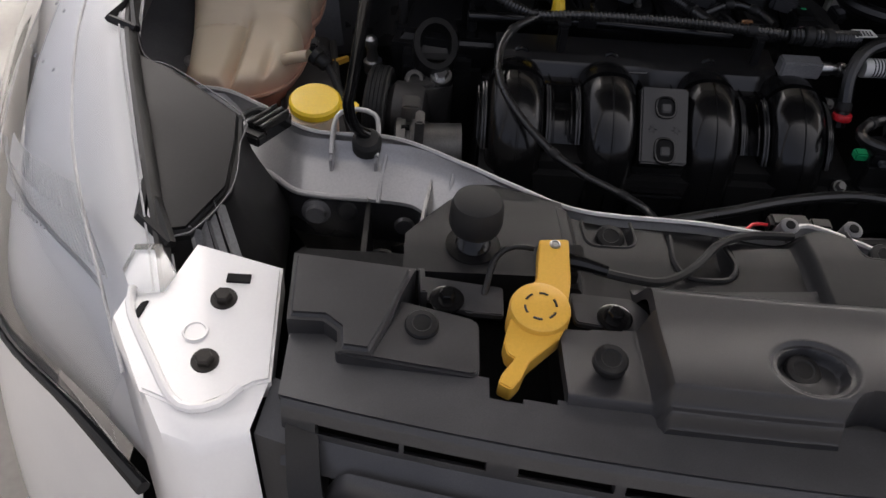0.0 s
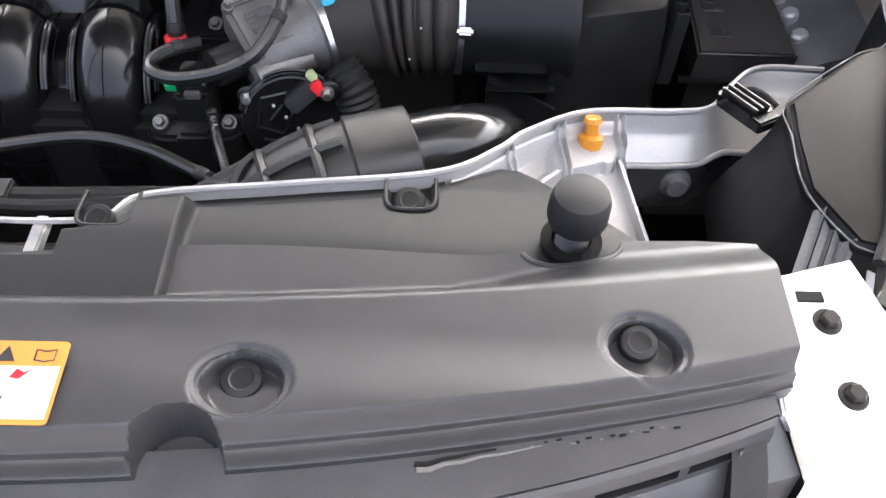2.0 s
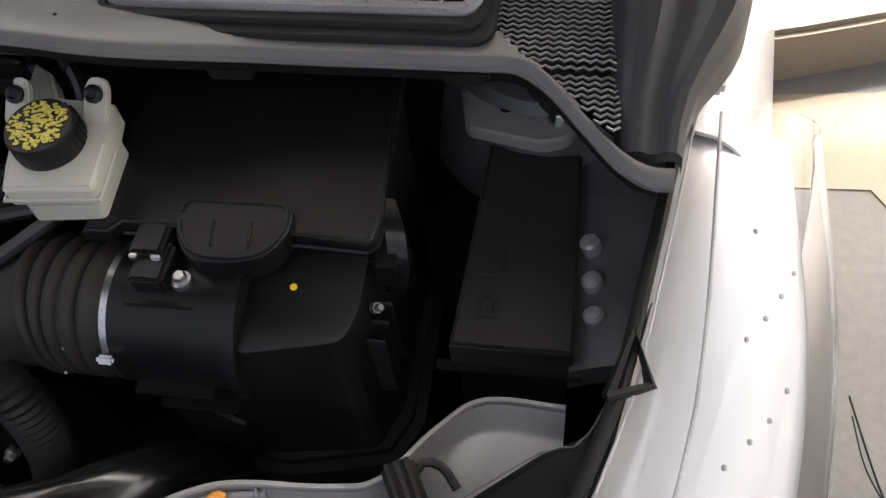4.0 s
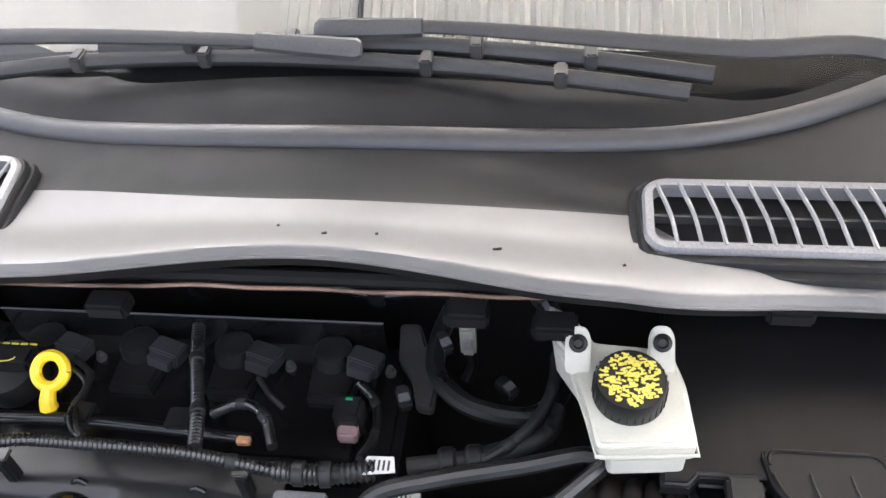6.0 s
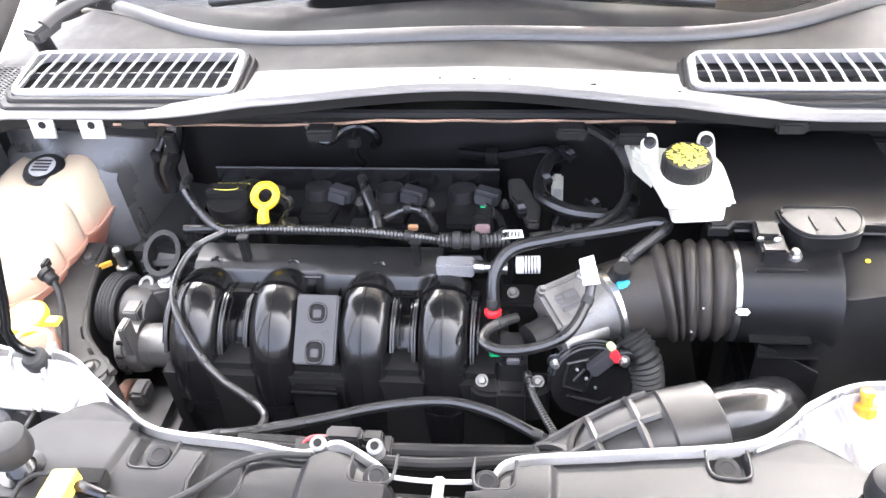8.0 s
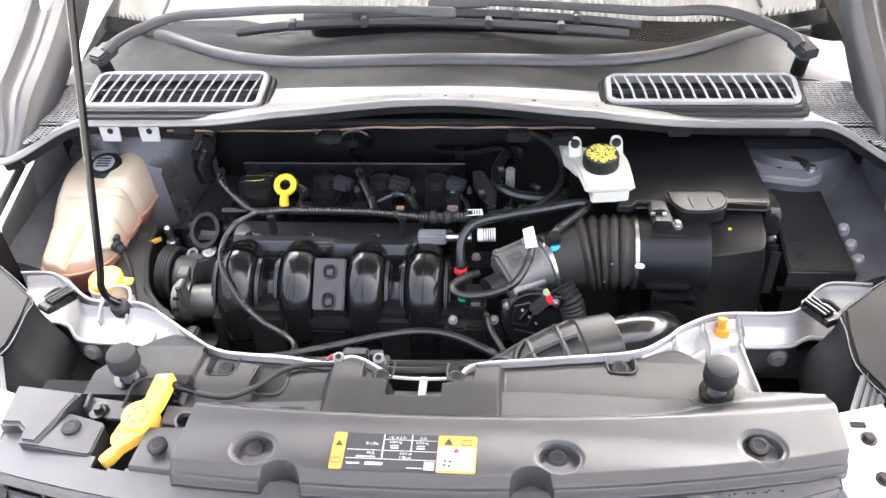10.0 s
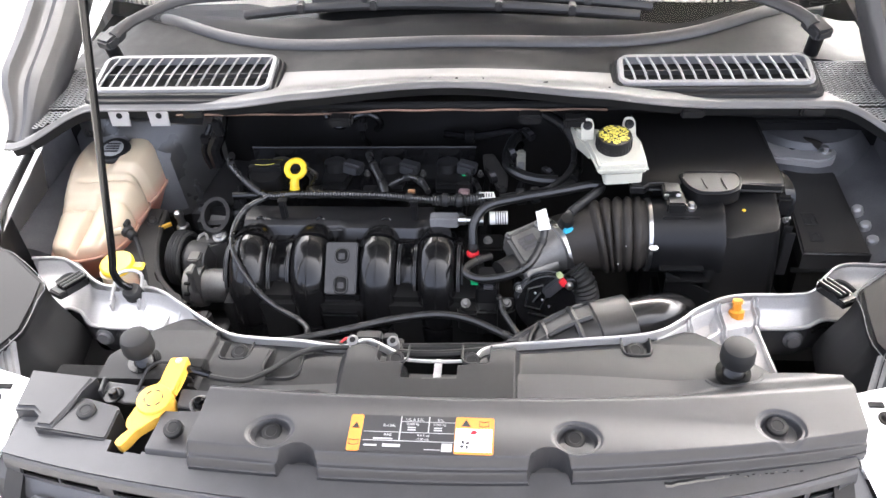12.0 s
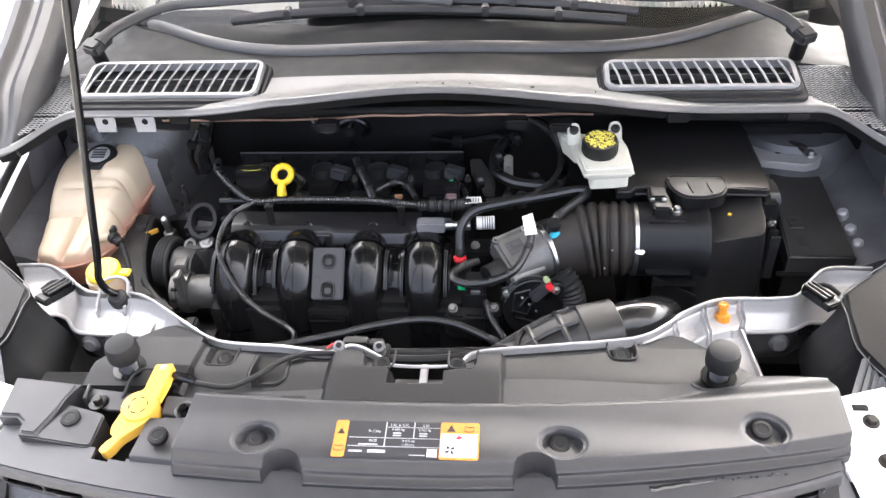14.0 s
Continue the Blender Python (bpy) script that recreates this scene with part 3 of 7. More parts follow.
def defl(u, v):
    b = on(DEF_EDGE, u)
    x = b.x
    f = -0.052 + 0.19 * x * x
    y = lerp(f, b.y - 0.004, v)
    z = defl_z(x, y)
    return (x, y, lerp(z, min(z, b.z - 0.002), sm(0.020, 0.004, b.y - y)))


deflector = thing("air_deflector", "smooth dark grey plastic air deflector panel", "panel")
part("main_panel", sheet(defl, 460, 70, 0.02), DEFLECT, deflector)
for fx, fy, fz in ((-0.247, 0.037, 0.952), (-0.036, 0.016, 0.954), (0.059, 0.017, 0.953), (0.266, 0.060, 0.947)):
    part("push_pin", push_pin((fx, fy, defl_z(fx, fy) + 0.004), (0, -0.2, 1), 0.0115), PLASTIC, deflector)
# corner wings that run back beside the bump stops
WING_R = ((0.286, 0.079), (0.300, 0.088), (0.320, 0.101), (0.336, 0.110), (0.350, 0.108), (0.362, 0.097), (0.400, 0.052), (0.440, 0.004))
WING_L = ((-0.285, 0.075), (-0.300, 0.086), (-0.320, 0.099), (-0.338, 0.108), (-0.350, 0.106), (-0.362, 0.094), (-0.390, 0.055), (-0.412, 0.018))


def wing_fn(line, front):
    def fn(u, v):
        f = u * (len(line) - 1)
        i = min(int(f), len(line) - 2)
        x, top = (lerp(line[i][k], line[i + 1][k], f - i) for k in (0, 1))
        y = lerp(front, top, v)
        return (x, y, defl_z(x, y) - 0.0006 - 0.32 * max(0, y - 0.07) - 0.004 * sm(0.93, 1.0, v))
    return fn


part("wing", sheet(wing_fn(WING_R, -0.04), 50, 40, 0.03), DEFLECT, deflector)
part("wing", sheet(wing_fn(WING_L, -0.025), 50, 40, 0.03), DEFLECT, deflector)
for px, py, hw, depth in POCKETS:
    rim = [(px - hw, py + 0.034), (px - hw, py + 0.012), (px - hw + 0.003, py + 0.003), (px - hw + 0.010, py), (px + hw - 0.010, py), (px + hw - 0.003, py + 0.003), (px + hw, py + 0.012), (px + hw, py + 0.034)]
    zr = defl_z(px, py - 0.012)
    part("pocket_rim", tube([(x, y, zr - 0.0014 - 0.15 * max(0, y - py)) for x, y in rim], 0.0016, 6), DEFLECT, deflector)
tray = [(-0.201, 0.035), (-0.204, 0.002), (-0.198, -0.011), (-0.190, -0.015), (-0.170, -0.015), (-0.162, -0.011), (-0.156, 0.002), (-0.160, 0.035)]
part("cable_tray", tube([(x, y, defl_z(-0.23, y) + 0.001) for x, y in tray], 0.0022, 6), DEFLECT, deflector)
part("back_tab", prism([(-0.153, -0.058), (-0.153, -0.039), (-0.121, -0.038), (-0.119, -0.058)], 0.955, 0.974, 0.003, round_plan=0.005), DEFLECT, deflector)
latch = thing("latch_striker", "pale metal hood latch striker in its pocket", "latch")
part("bar", box(0.0120, 0.0215, -0.004, 0.030, 0.948, 0.957, 0.0015), PRIMER, latch)
part("pin", turned((0.0167, -0.006, 0.945), (0, 0, 1), [(0, 0.006), (0.010, 0.006), (0.012, 0.003), (0.012, 0)], 12), STEEL, latch)
part("slot", box(0.0105, 0.0230, -0.013, -0.003, 0.935, 0.9455, 0.002), DARK, latch)
part("pocket_floor", box(-0.022, 0.041, -0.017, 0.016, 0.926, 0.934, 0.001), DARK, latch)

# ---- grille ----
grille = thing("front_grille", "dark grey plastic front grille with slots and bars", "grille")


def gline(x):
    return -0.206 + 0.295 * x * x + 0.26 * max(0.0, x - 0.2) ** 2


def gz(x):
    return 0.988 - 0.105 * x * x


part("top_panel", sheet(lambda u, v: (lambda x: (x, lerp(gline(x), gline(x) + lerp(0.045, 0.085, sm(0.40, 0.48, abs(x))), v), gz(x) - 0.002 * (1 - v)))(lerp(-0.486, 0.488, u)), 180, 12, 0.006, lambda x, y, z: not (-0.353 < x < -0.303 and y > -0.142)), GRILLE, grille)
SCUFF = mat("pale_scuffed_plastic", (0.12, 0.112, 0.10), 0.7)
rs = random.Random(7)
gouge = [(0.274, -0.1605), (0.281, -0.1600), (0.289, -0.1570), (0.298, -0.1550), (0.308, -0.1520), (0.318, -0.1500), (0.330, -0.1465), (0.343, -0.1435)]
part("gouge", tube([(x, y + rs.uniform(-0.0006, 0.0006), gz(x) - 0.0006) for x, y in gouge], lambda q: 0.0017 * (1 - 0.8 * q), 6, 0.004, flat=0.5), SCUFF, grille)
part("gouge_edge", tube([(x - 0.001, y + 0.0026, gz(x) + 0.0001) for x, y in gouge[:6]], lambda q: 0.0016 * (1 - 0.6 * q), 6, 0.004, flat=0.5), DARK, grille)
for k in range(14):
    x = 0.338 + 0.0062 * k + rs.uniform(-0.002, 0.002)
    y = -0.1445 + 0.20 * (x - 0.338) + rs.uniform(-0.002, 0.002)
    n = rs.uniform(0.0015, 0.004)
    part("scuff_mark", tube([(x, y, gz(x)), (x + n, y + 0.0006, gz(x + n))], rs.uniform(0.0005, 0.0009), 5, smooth=False), DARK if k % 3 else SCUFF, grille)
PROFILE = [(-0.001, -0.003), (-0.004, -0.007), (-0.007, -0.016), (-0.009, -0.030), (-0.020, -0.040), (-0.025, -0.046), (-0.022, -0.050)]


def gface(u, v):
    x = lerp(-0.484, 0.486, u)
    f = v * (len(PROFILE) - 1)
    i = min(int(f), len(PROFILE) - 2)
    dy, dz = (lerp(PROFILE[i][k], PROFILE[i + 1][k], f - i) for k in (0, 1))
    return (x, gline(x) + dy, gz(x) + dz)


def slot_keep(x, y, z):
    d = gz(x) - z
    for a, b in ((-0.462, -0.407), (-0.402, -0.351), (-0.331, -0.274), (-0.268, -0.212), (-0.189, -0.132), (-0.126, -0.07), (0.114, 0.17), (0.175, 0.23), (0.249, 0.301), (0.305, 0.357), (0.373, 0.425), (0.43, 0.465)):
        if 0.0165 < d < 0.0255 and a < x < b:
            return False
    return True


part("upper_strip", sheet(gface, 300, 30, 0.02, slot_keep, down=(0, 0.3, -0.3)), GRILLE, grille)
for sx in (1, -1):
    def barf(u, v, low=0.0):
        x = sx * lerp(0.108, 0.452, u) + 0.018 * (1 - u)
        a = math.pi * lerp(0.08, 1.0, v)
        h = 0.024 * sm(0, 0.03, u) * sm(1, 0.97, u) + 0.002
        return (x, gline(x) - 0.016 - 0.018 * math.sin(a) ** 0.5 * sm(-0.01, 0.03, u) - 0.004 * low / 0.055, gz(x) - 0.060 - low + h * math.cos(a))

    part("bar", sheet(barf, 50, 14, 0.0), GRILLE, grille)
    part("bar", sheet(lambda u, v: barf(u, v, 0.062), 50, 14, 0.0), GRILLE, grille)
    frame_pts = [(0.474, gline(0.484) + 0.006, gz(0.484) - 0.026), (0.466, -0.165, 0.92), (0.452, -0.205, 0.87), (0.44, -0.23, 0.78)]
    part("side_frame", mirror(tube(frame_pts, 0.015, 4, 0.02), sx), PLASTIC, grille)
part("backing", sheet(lambda u, v: (lambda x: (x, gline(x) + 0.01, gz(x) - 0.02 - 0.3 * v))(lerp(-0.48, 0.48, u)), 40, 4, 0.004), DARK, grille)
EM = Vector((0.020, -0.257, 0.924))
em_m = Matrix.Translation(EM) @ Euler((radians(62), 0, 0)).to_matrix().to_4x4()


def oval(rx, ry, z0, z1, bm=None, bevel=0.003, inner=None):
    own = bmesh.new()
    n = 56
    lo = [own.verts.new((rx * math.cos(a), ry * math.sin(a), z0)) for a in (2 * math.pi * k / n for k in range(n))]
    hi = [own.verts.new((rx * math.cos(a) * 0.97, ry * math.sin(a) * 0.95, z1)) for a in (2 * math.pi * k / n for k in range(n))]
    for k in range(n):
        own.faces.new((lo[k], lo[(k + 1) % n], hi[(k + 1) % n], hi[k]))
    own.faces.new(hi)
    own.faces.new(lo[::-1])
    bmesh.ops.transform(own, verts=own.verts, matrix=em_m)
    return join(bm, own)


hs = bmesh.new()
lo_r, hi_r = [], []
for k in range(56):
    a = 2 * math.pi * k / 56
    lo_r.append(hs.verts.new(em_m @ Vector((0.117 * math.cos(a), 0.055 * math.sin(a), -0.003))))
    hi_r.append(hs.verts.new((EM.x + 0.124 * math.cos(a), -0.2 - 0.02 * abs(math.cos(a)), 0.925 + 0.054 * math.sin(a))))
for k in range(56):
    hs.faces.new((lo_r[k], lo_r[(k + 1) % 56], hi_r[(k + 1) % 56], hi_r[k]))
hs.faces.new(lo_r)
part("emblem_housing", hs, GRILLE, grille)
emblem = thing("oval_emblem", "oval chrome-rimmed dark blue emblem with a white swirl", "emblem")
part("rim", oval(0.110, 0.049, -0.006, 0.004), CHROME, emblem)
part("field", oval(0.099, 0.040, 0.002, 0.0052), BLUE, emblem)
part("inner_line", tube([em_m @ Vector((0.094 * math.cos(a), 0.036 * math.sin(a), 0.0052)) for a in (2 * math.pi * k / 48 for k in range(49))], 0.0009, 5, smooth=False), WHITE, emblem)
for line, fat in ((((-0.052, -0.004), (-0.046, 0.008), (-0.032, 0.015), (-0.008, 0.0135), (0.014, 0.0155), (0.020, 0.0195)), 0.0024),
                  (((-0.052, -0.004), (-0.047, -0.008), (-0.040, -0.002), (-0.036, 0.006)), 0.0018),
                  (((-0.018, 0.012), (-0.024, 0.000), (-0.034, -0.013), (-0.050, -0.020)), 0.0026),
                  (((-0.012, -0.004), (0.000, -0.012), (0.014, -0.010), (0.026, -0.004), (0.044, 0.011)), 0.0022),
                  (((0.044, 0.011), (0.036, -0.006), (0.040, -0.014), (0.056, -0.010)), 0.0022)):
    part("swirl", tube([em_m @ Vector((x, y, 0.0056)) for x, y in line], lambda q, fat=fat: fat * (0.55 + 0.6 * math.sin(math.pi * q)), 8, flat=0.35), WHITE, emblem)

# ---- headlights ----
INNER = [(0.703, 0.325), (0.664, 0.228), (0.634, 0.212), (0.561, 0.155), (0.556, 0.119), (0.553, 0.064), (0.575, 0.014), (0.600, 0.006), (0.632, 0.09), (0.680, 0.225)]


def loop_tab(pts, r=0.0035):
    return tube([*pts, pts[0]], r, 6, smooth=False)


def headlight(sx):
    t = thing("headlight", "clear headlight with chrome reflector and black housing", "headlight", "pair of headlights")
    part("housing", mirror(prism(INNER, 0.72, lambda x, y: 0.968 + 0.055 * (y - 0.05) - 0.06 * max(0, 0.60 - x), 0.005, seg=3), sx), HOUSING, t)
    part("lens", mirror(sheet(lambda u, v: lens(u, v), 48, 18, 0.002, down=(-0.5, 0.3, -0.6)), sx), LENS, t)
    part("reflector", mirror(sheet(lambda u, v: lens(u, v * 0.96 + 0.02, -0.024 - 0.022 * math.sin(math.pi * v)), 48, 18, 0.002), sx), REFLECT, t)
    part("lamp_gap", mirror(tube([p + Vector((0.003, -0.003, -0.004)) for p in LAMP_OUT[:len(LAMP_OUT) * 2 // 5]], lambda q: 0.0065 - 0.005 * q, 8, smooth=False), sx), PLASTIC, t)
    part("clear_tab", mirror(loft([[Vector(q) + Vector((0, 0, h)) for q in ((0.600, -0.050, 0.957), (0.612, -0.030, 0.960), (0.608, -0.008, 0.963), (0.590, -0.006, 0.963), (0.574, -0.030, 0.960), (0.582, -0.046, 0.958))] for h in (0.0, 0.006)]), sx), LENS, t)
    part("edge_strip", mirror(tube([p + Vector((-0.006, 0, -0.001)) for p in LAMP_IN], 0.007, 8, smooth=False, flat=0.5), sx), PLASTIC, t)
    part("edge_line", mirror(tube([p + Vector((0.004, 0, 0.0035)) for p in LAMP_IN], 0.0010, 6, smooth=False), sx), GREYL, t)
    part("crease", mirror(tube([lens(u / 40, lerp(0.26, 0.10, u / 40), 0.0003) for u in range(41)], 0.0016, 6, smooth=False), sx), GREYL, t)
    part("bowl_edge", mirror(tube([lens(0.14 + 0.38 * s / 24, 0.30 + 0.40 * s / 24, -0.012) for s in range(25)], 0.0018, 6, smooth=False), sx), GREYL, t)
    for row in range(2):
        rib = bmesh.new()
        for k in range(34):
            s = k / 33
            a = (lerp(0.30, 0.505, s), lerp(0.27, 0.62, s))
            b = (lerp(0.15, 0.41, s), lerp(0.27, 0.66, s))
            f0, f1 = (0.0, 0.46) if row == 0 else (0.5, 1.0)
            p, q = (lens(lerp(a[0], b[0], f), lerp(a[1], b[1], f), -0.014) for f in (f0, f1))
            tube([p, q], 0.0008, 5, smooth=False, bm=rib)
        part("ribbed_reflector", mirror(rib, sx), REFLECT, t)
    for k in range(9):
        u, v = 0.56 + 0.035 * k, 0.34 + 0.07 * ((5 * k) % 4)
        part("socket_dot", mirror(turned(lens(u, v, -0.012), (0.55, -0.28, 0.78), [(0, 0.0022), (0.001, 0.0022), (0.0012, 0.0)], 8), sx), GREYL, t)
    part("mount_tab", mirror(loop_tab([(0.674, 0.247, 0.99), (0.690, 0.294, 0.995), (0.700, 0.256, 0.994)], 0.0045), sx), PLASTIC, t)
    part("mount_tab", mirror(loop_tab([(0.586, 0.000, 0.962), (0.604, 0.036, 0.970), (0.616, 0.054, 0.974), (0.613, 0.022, 0.968)], 0.005), sx), PLASTIC, t)
    for xa, ya, xb, yb in ((0.532, 0.001, 0.561, 0.057), (0.544, 0.004, 0.570, 0.055), (0.556, 0.008, 0.573, 0.042), (0.566, 0.012, 0.574, 0.028)):
        part("fin", mirror(sheet(lambda u, v: Vector((lerp(xa, xb, v) + lerp(-0.0055, 0.004, u), lerp(ya - 0.012, yb - 0.008, v) + 0.002 * u, lerp(0.936, 0.960, v) + 0.004 * sm(0.7, 1.0, u))), 6, 4, 0.0015), sx), FIN, t)
    skirt_line = [Vector((x, y, 0.955)) for x, y in INNER[2:8]]
    part("housing_skirt", mirror(sheet(lambda u, v: on(skirt_line, u) + Vector((-0.034 * sm(0, 1, v) * sm(0, 0.2, u), 0.0, -0.10 * v)), 30, 8, 0.003, down=(0.9, 0, 0)), sx), PLASTIC, t)
    part("housing_edge", mirror(tube([Vector((x, y, 0.966 + 0.055 * (y - 0.05) - 0.06 * max(0, 0.60 - x))) for x, y in INNER[:8]], 0.0007, 6, 0.01), sx), FIN, t)
    cm = pose(0.548, 0.190, 0.933, -8, 0, 28)
    part("connector", mirror(box(-0.012, 0.012, -0.020, 0.024, -0.009, 0.008, 0.003, cm), sx), GLOSS, t)
    for k in range(3):
        part("connector_rib", mirror(box(-0.009 + 0.007 * k, -0.006 + 0.007 * k, -0.019, 0.022, 0.007, 0.0105, 0.0008, cm), sx), COIL, t)
    part("connector_latch", mirror(box(-0.013, 0.013, -0.030, -0.016, -0.007, 0.004, 0.002, cm), sx), PLASTIC, t)
    part("cable", mirror(tube([(0.548, 0.200, 0.926), (0.554, 0.214, 0.930), (0.568, 0.213, 0.929), (0.580, 0.200, 0.925)], 0.0035, 8), sx), RUBBER, t)
    return t


def glass(name, color, rough=0.02):
    m = bpy.data.materials.new(name)
    m.use_nodes = True
    n, l = m.node_tree.nodes, m.node_tree.links
    n.remove(n["Principled BSDF"])
    tr, gl, mx, fr = n.new("ShaderNodeBsdfTransparent"), n.new("ShaderNodeBsdfGlossy"), n.new("ShaderNodeMixShader"), n.new("ShaderNodeFresnel")
    tr.inputs["Color"].default_value, gl.inputs["Roughness"].default_value = (*color, 1), rough
    fr.inputs["IOR"].default_value = 1.5
    l.new(fr.outputs[0], mx.inputs[0])
    l.new(tr.outputs[0], mx.inputs[1])
    l.new(gl.outputs[0], mx.inputs[2])
    l.new(mx.outputs[0], n["Material Output"].inputs["Surface"])
    return m


LENS = glass("clear_polycarbonate", (0.93, 0.94, 0.95))
GLASS = glass("windscreen_glass", (0.95, 0.96, 0.955))
REFLECT = mat("satin_chrome_reflector", (0.90, 0.90, 0.90), 0.26, metal=0.25, grain=0.0, stain=0.0, bump=0)
GREYL = mat("pale_grey_plastic", (0.38, 0.38, 0.38), 0.35, bump=0)
for sx in (1, -1):
    headlight(sx)


# ---- bump stops, hood lever ----
def bump_stop(x, y):
    t = thing("hood_bump_stop", "round black rubber hood bump stop on a threaded post", "bump stop", "pair of hood bump stops")
    p = (x, y, 0.0)
    part("rubber_cap", turned(p, (0, 0, 1), [(0.987, 0.014), (0.988, 0.0188), (0.993, 0.0202), (1.007, 0.0197), (1.0125, 0.0178), (1.0145, 0.0135), (1.0145, 0.0)], 28), RUBBER, t)
    prof = [(0.955, 0.011)]
    for k in range(6):
        prof += [(0.958 + k * 0.005, 0.0125), (0.9605 + k * 0.005, 0.0105)]
    part("threaded_post", turned(p, (0, 0, 1), prof + [(0.99, 0.01)], 16), GLOSS, t)
    part("socket", turned(p, (0, 0, 1), [(0.91, 0.021), (0.958, 0.019), (0.962, 0.021), (0.968, 0.021), (0.9685, 0.0135), (0.95, 0.013)], 20), GLOSS, t)
    return t


bump_stop(-0.360, 0.004)
bump_stop(0.3755, 0.010)
part("slotted_base", prism([(0.332, -0.014), (0.405, -0.012), (0.405, 0.012), (0.332, 0.01)], 0.93, 0.951, 0.003, round_plan=0.01), PLASTIC, deflector)

lever = thing("hood_release_lever", "yellow plastic hood release lever", "lever")
lev_m = pose(-0.3155, -0.0700, 0.972, 5, 0, 0)


def lever_plan(pts):
    return [(x + 0.3155, y + 0.0700) for x, y in pts]


arm = prism(lever_plan([(-0.3135, -0.009), (-0.2915, -0.007), (-0.2925, -0.029), (-0.2965, -0.060), (-0.330, -0.062), (-0.3165, -0.045), (-0.3150, -0.031)]), 0.0, 0.014, 0.003, lev_m, round_plan=0.003)
prism(lever_plan([(-0.336, -0.078), (-0.341, -0.097), (-0.339, -0.107), (-0.3335, -0.110), (-0.342, -0.121), (-0.3455, -0.129), (-0.337, -0.1335), (-0.3305, -0.126), (-0.325, -0.113), (-0.303, -0.092), (-0.296, -0.078)]), -0.004, 0.011, 0.003, lev_m, arm, round_plan=0.0025)
part("arm", arm, YELLOW, lever)
part("hub", turned(lev_m @ Vector((0, 0, -0.012)), lev_m.to_3x3() @ Vector((0, 0, 1)), [(0, 0.0215), (0.024, 0.0215), (0.0268, 0.0205), (0.0275, 0.0185), (0.0275, 0.0)], 36), YELLOW, lever)
for k in range(6):
    a0 = k * math.pi / 3
    part("dash", tube([lev_m @ Vector((0.0110 * math.cos(a0 + s * 0.19), 0.0110 * math.sin(a0 + s * 0.19), 0.0156)) for s in range(4)], 0.0009, 5, smooth=False), INK, lever)
part("hinge_eye", turned(lev_m @ Vector((0.0135, 0.057, 0.0135)), (0, 0, 1), [(0, 0.0042), (0.0012, 0.0042), (0.0016, 0.0030), (0.0008, 0.0026), (0.0008, 0)], 16), STEEL, lever)
part("side_rib", tube([lev_m @ Vector(q) for q in ((0.024, 0.050, 0.004), (0.023, 0.030, 0.004), (0.020, 0.012, 0.004))], 0.0018, 6), YELLOW, lever)
mount = thing("lever_bracket", "black plastic bracket that carries the hood lever", "bracket")
part("plate", prism([(-0.397, -0.030), (-0.338, -0.037), (-0.338, -0.064), (-0.363, -0.063), (-0.394, -0.052)], 0.962, 0.9665, 0.001, round_plan=0.003), BRACKET, mount)
part("plate", prism([(-0.292, -0.046), (-0.247, -0.049), (-0.236, -0.062), (-0.241, -0.081), (-0.290, -0.074)], 0.971, 0.9755, 0.001, round_plan=0.004), BRACKET, mount)
part("plate_lip", prism([(-0.400, -0.029), (-0.396, -0.029), (-0.393, -0.052), (-0.398, -0.052)], 0.955, 0.974, 0.001), BRACKET, mount)
for q in ((-0.379, -0.0525, 0.9675), (-0.262, -0.069, 0.9765)):
    part("washer", turned((q[0], q[1], q[2] - 0.001), (0, 0, 1), [(0, 0.0125), (0.0016, 0.0125), (0.002, 0.011)], 24), GLOSS, mount)
    part("bolt", bolt(q, (0, 0, 1), 0.0060), GLOSS, mount)
part("frame_arch", tube([(-0.352, -0.045, 0.965), (-0.344, -0.018, 0.978), (-0.330, -0.010, 0.982), (-0.316, -0.009, 0.980)], 0.0024, 8), PLASTIC, mount)
part("cable_socket", tube([(-0.291, -0.018, 0.978), (-0.280, -0.021, 0.979), (-0.262, -0.025, 0.977)], lambda s: 0.0062 - 0.002 * s, 10), GLOSS, mount)
part("cable_guide", box(-0.305, -0.276, -0.012, 0.006, 0.940, 0.974, 0.002), DARK, mount)
for k in range(3):
    part("guide_tooth", box(-0.2905, -0.284, -0.032 + 0.007 * k, -0.029 + 0.007 * k, 0.966, 0.979, 0.0008), PLASTIC, mount)
part("shaft_box", box(-0.352, -0.292, -0.150, 0.0, 0.86, 0.885, 0.002), DARK, mount)
solo("hood_cable", tube([(-0.272, -0.024, 0.977), (-0.25, -0.027, 0.974), (-0.220, -0.026, 0.970), (-0.193, -0.010, 0.970), (-0.165, 0.022, 0.966), (-0.137, 0.036, 0.964), (-0.10, 0.04, 0.962)], 0.0035, 8),
     RUBBER, "black hood release cable across the deflector", "cable")

# ---- warning label on the cover ----
label = thing("warning_label", "orange and black refrigerant and fan warning sticker", "label")
LM = Matrix.Translation((0.015, -0.1345, 1.0186)) @ Euler((radians(1.5), 0, 0)).to_matrix().to_4x4()


def flat(x0, x1, y0, y1, z=0.0, h=0.0004, r=0.0):
    return prism([(x0, y0), (x1, y0), (x1, y1), (x0, y1)], z, z + h, 0, LM, round_plan=r)


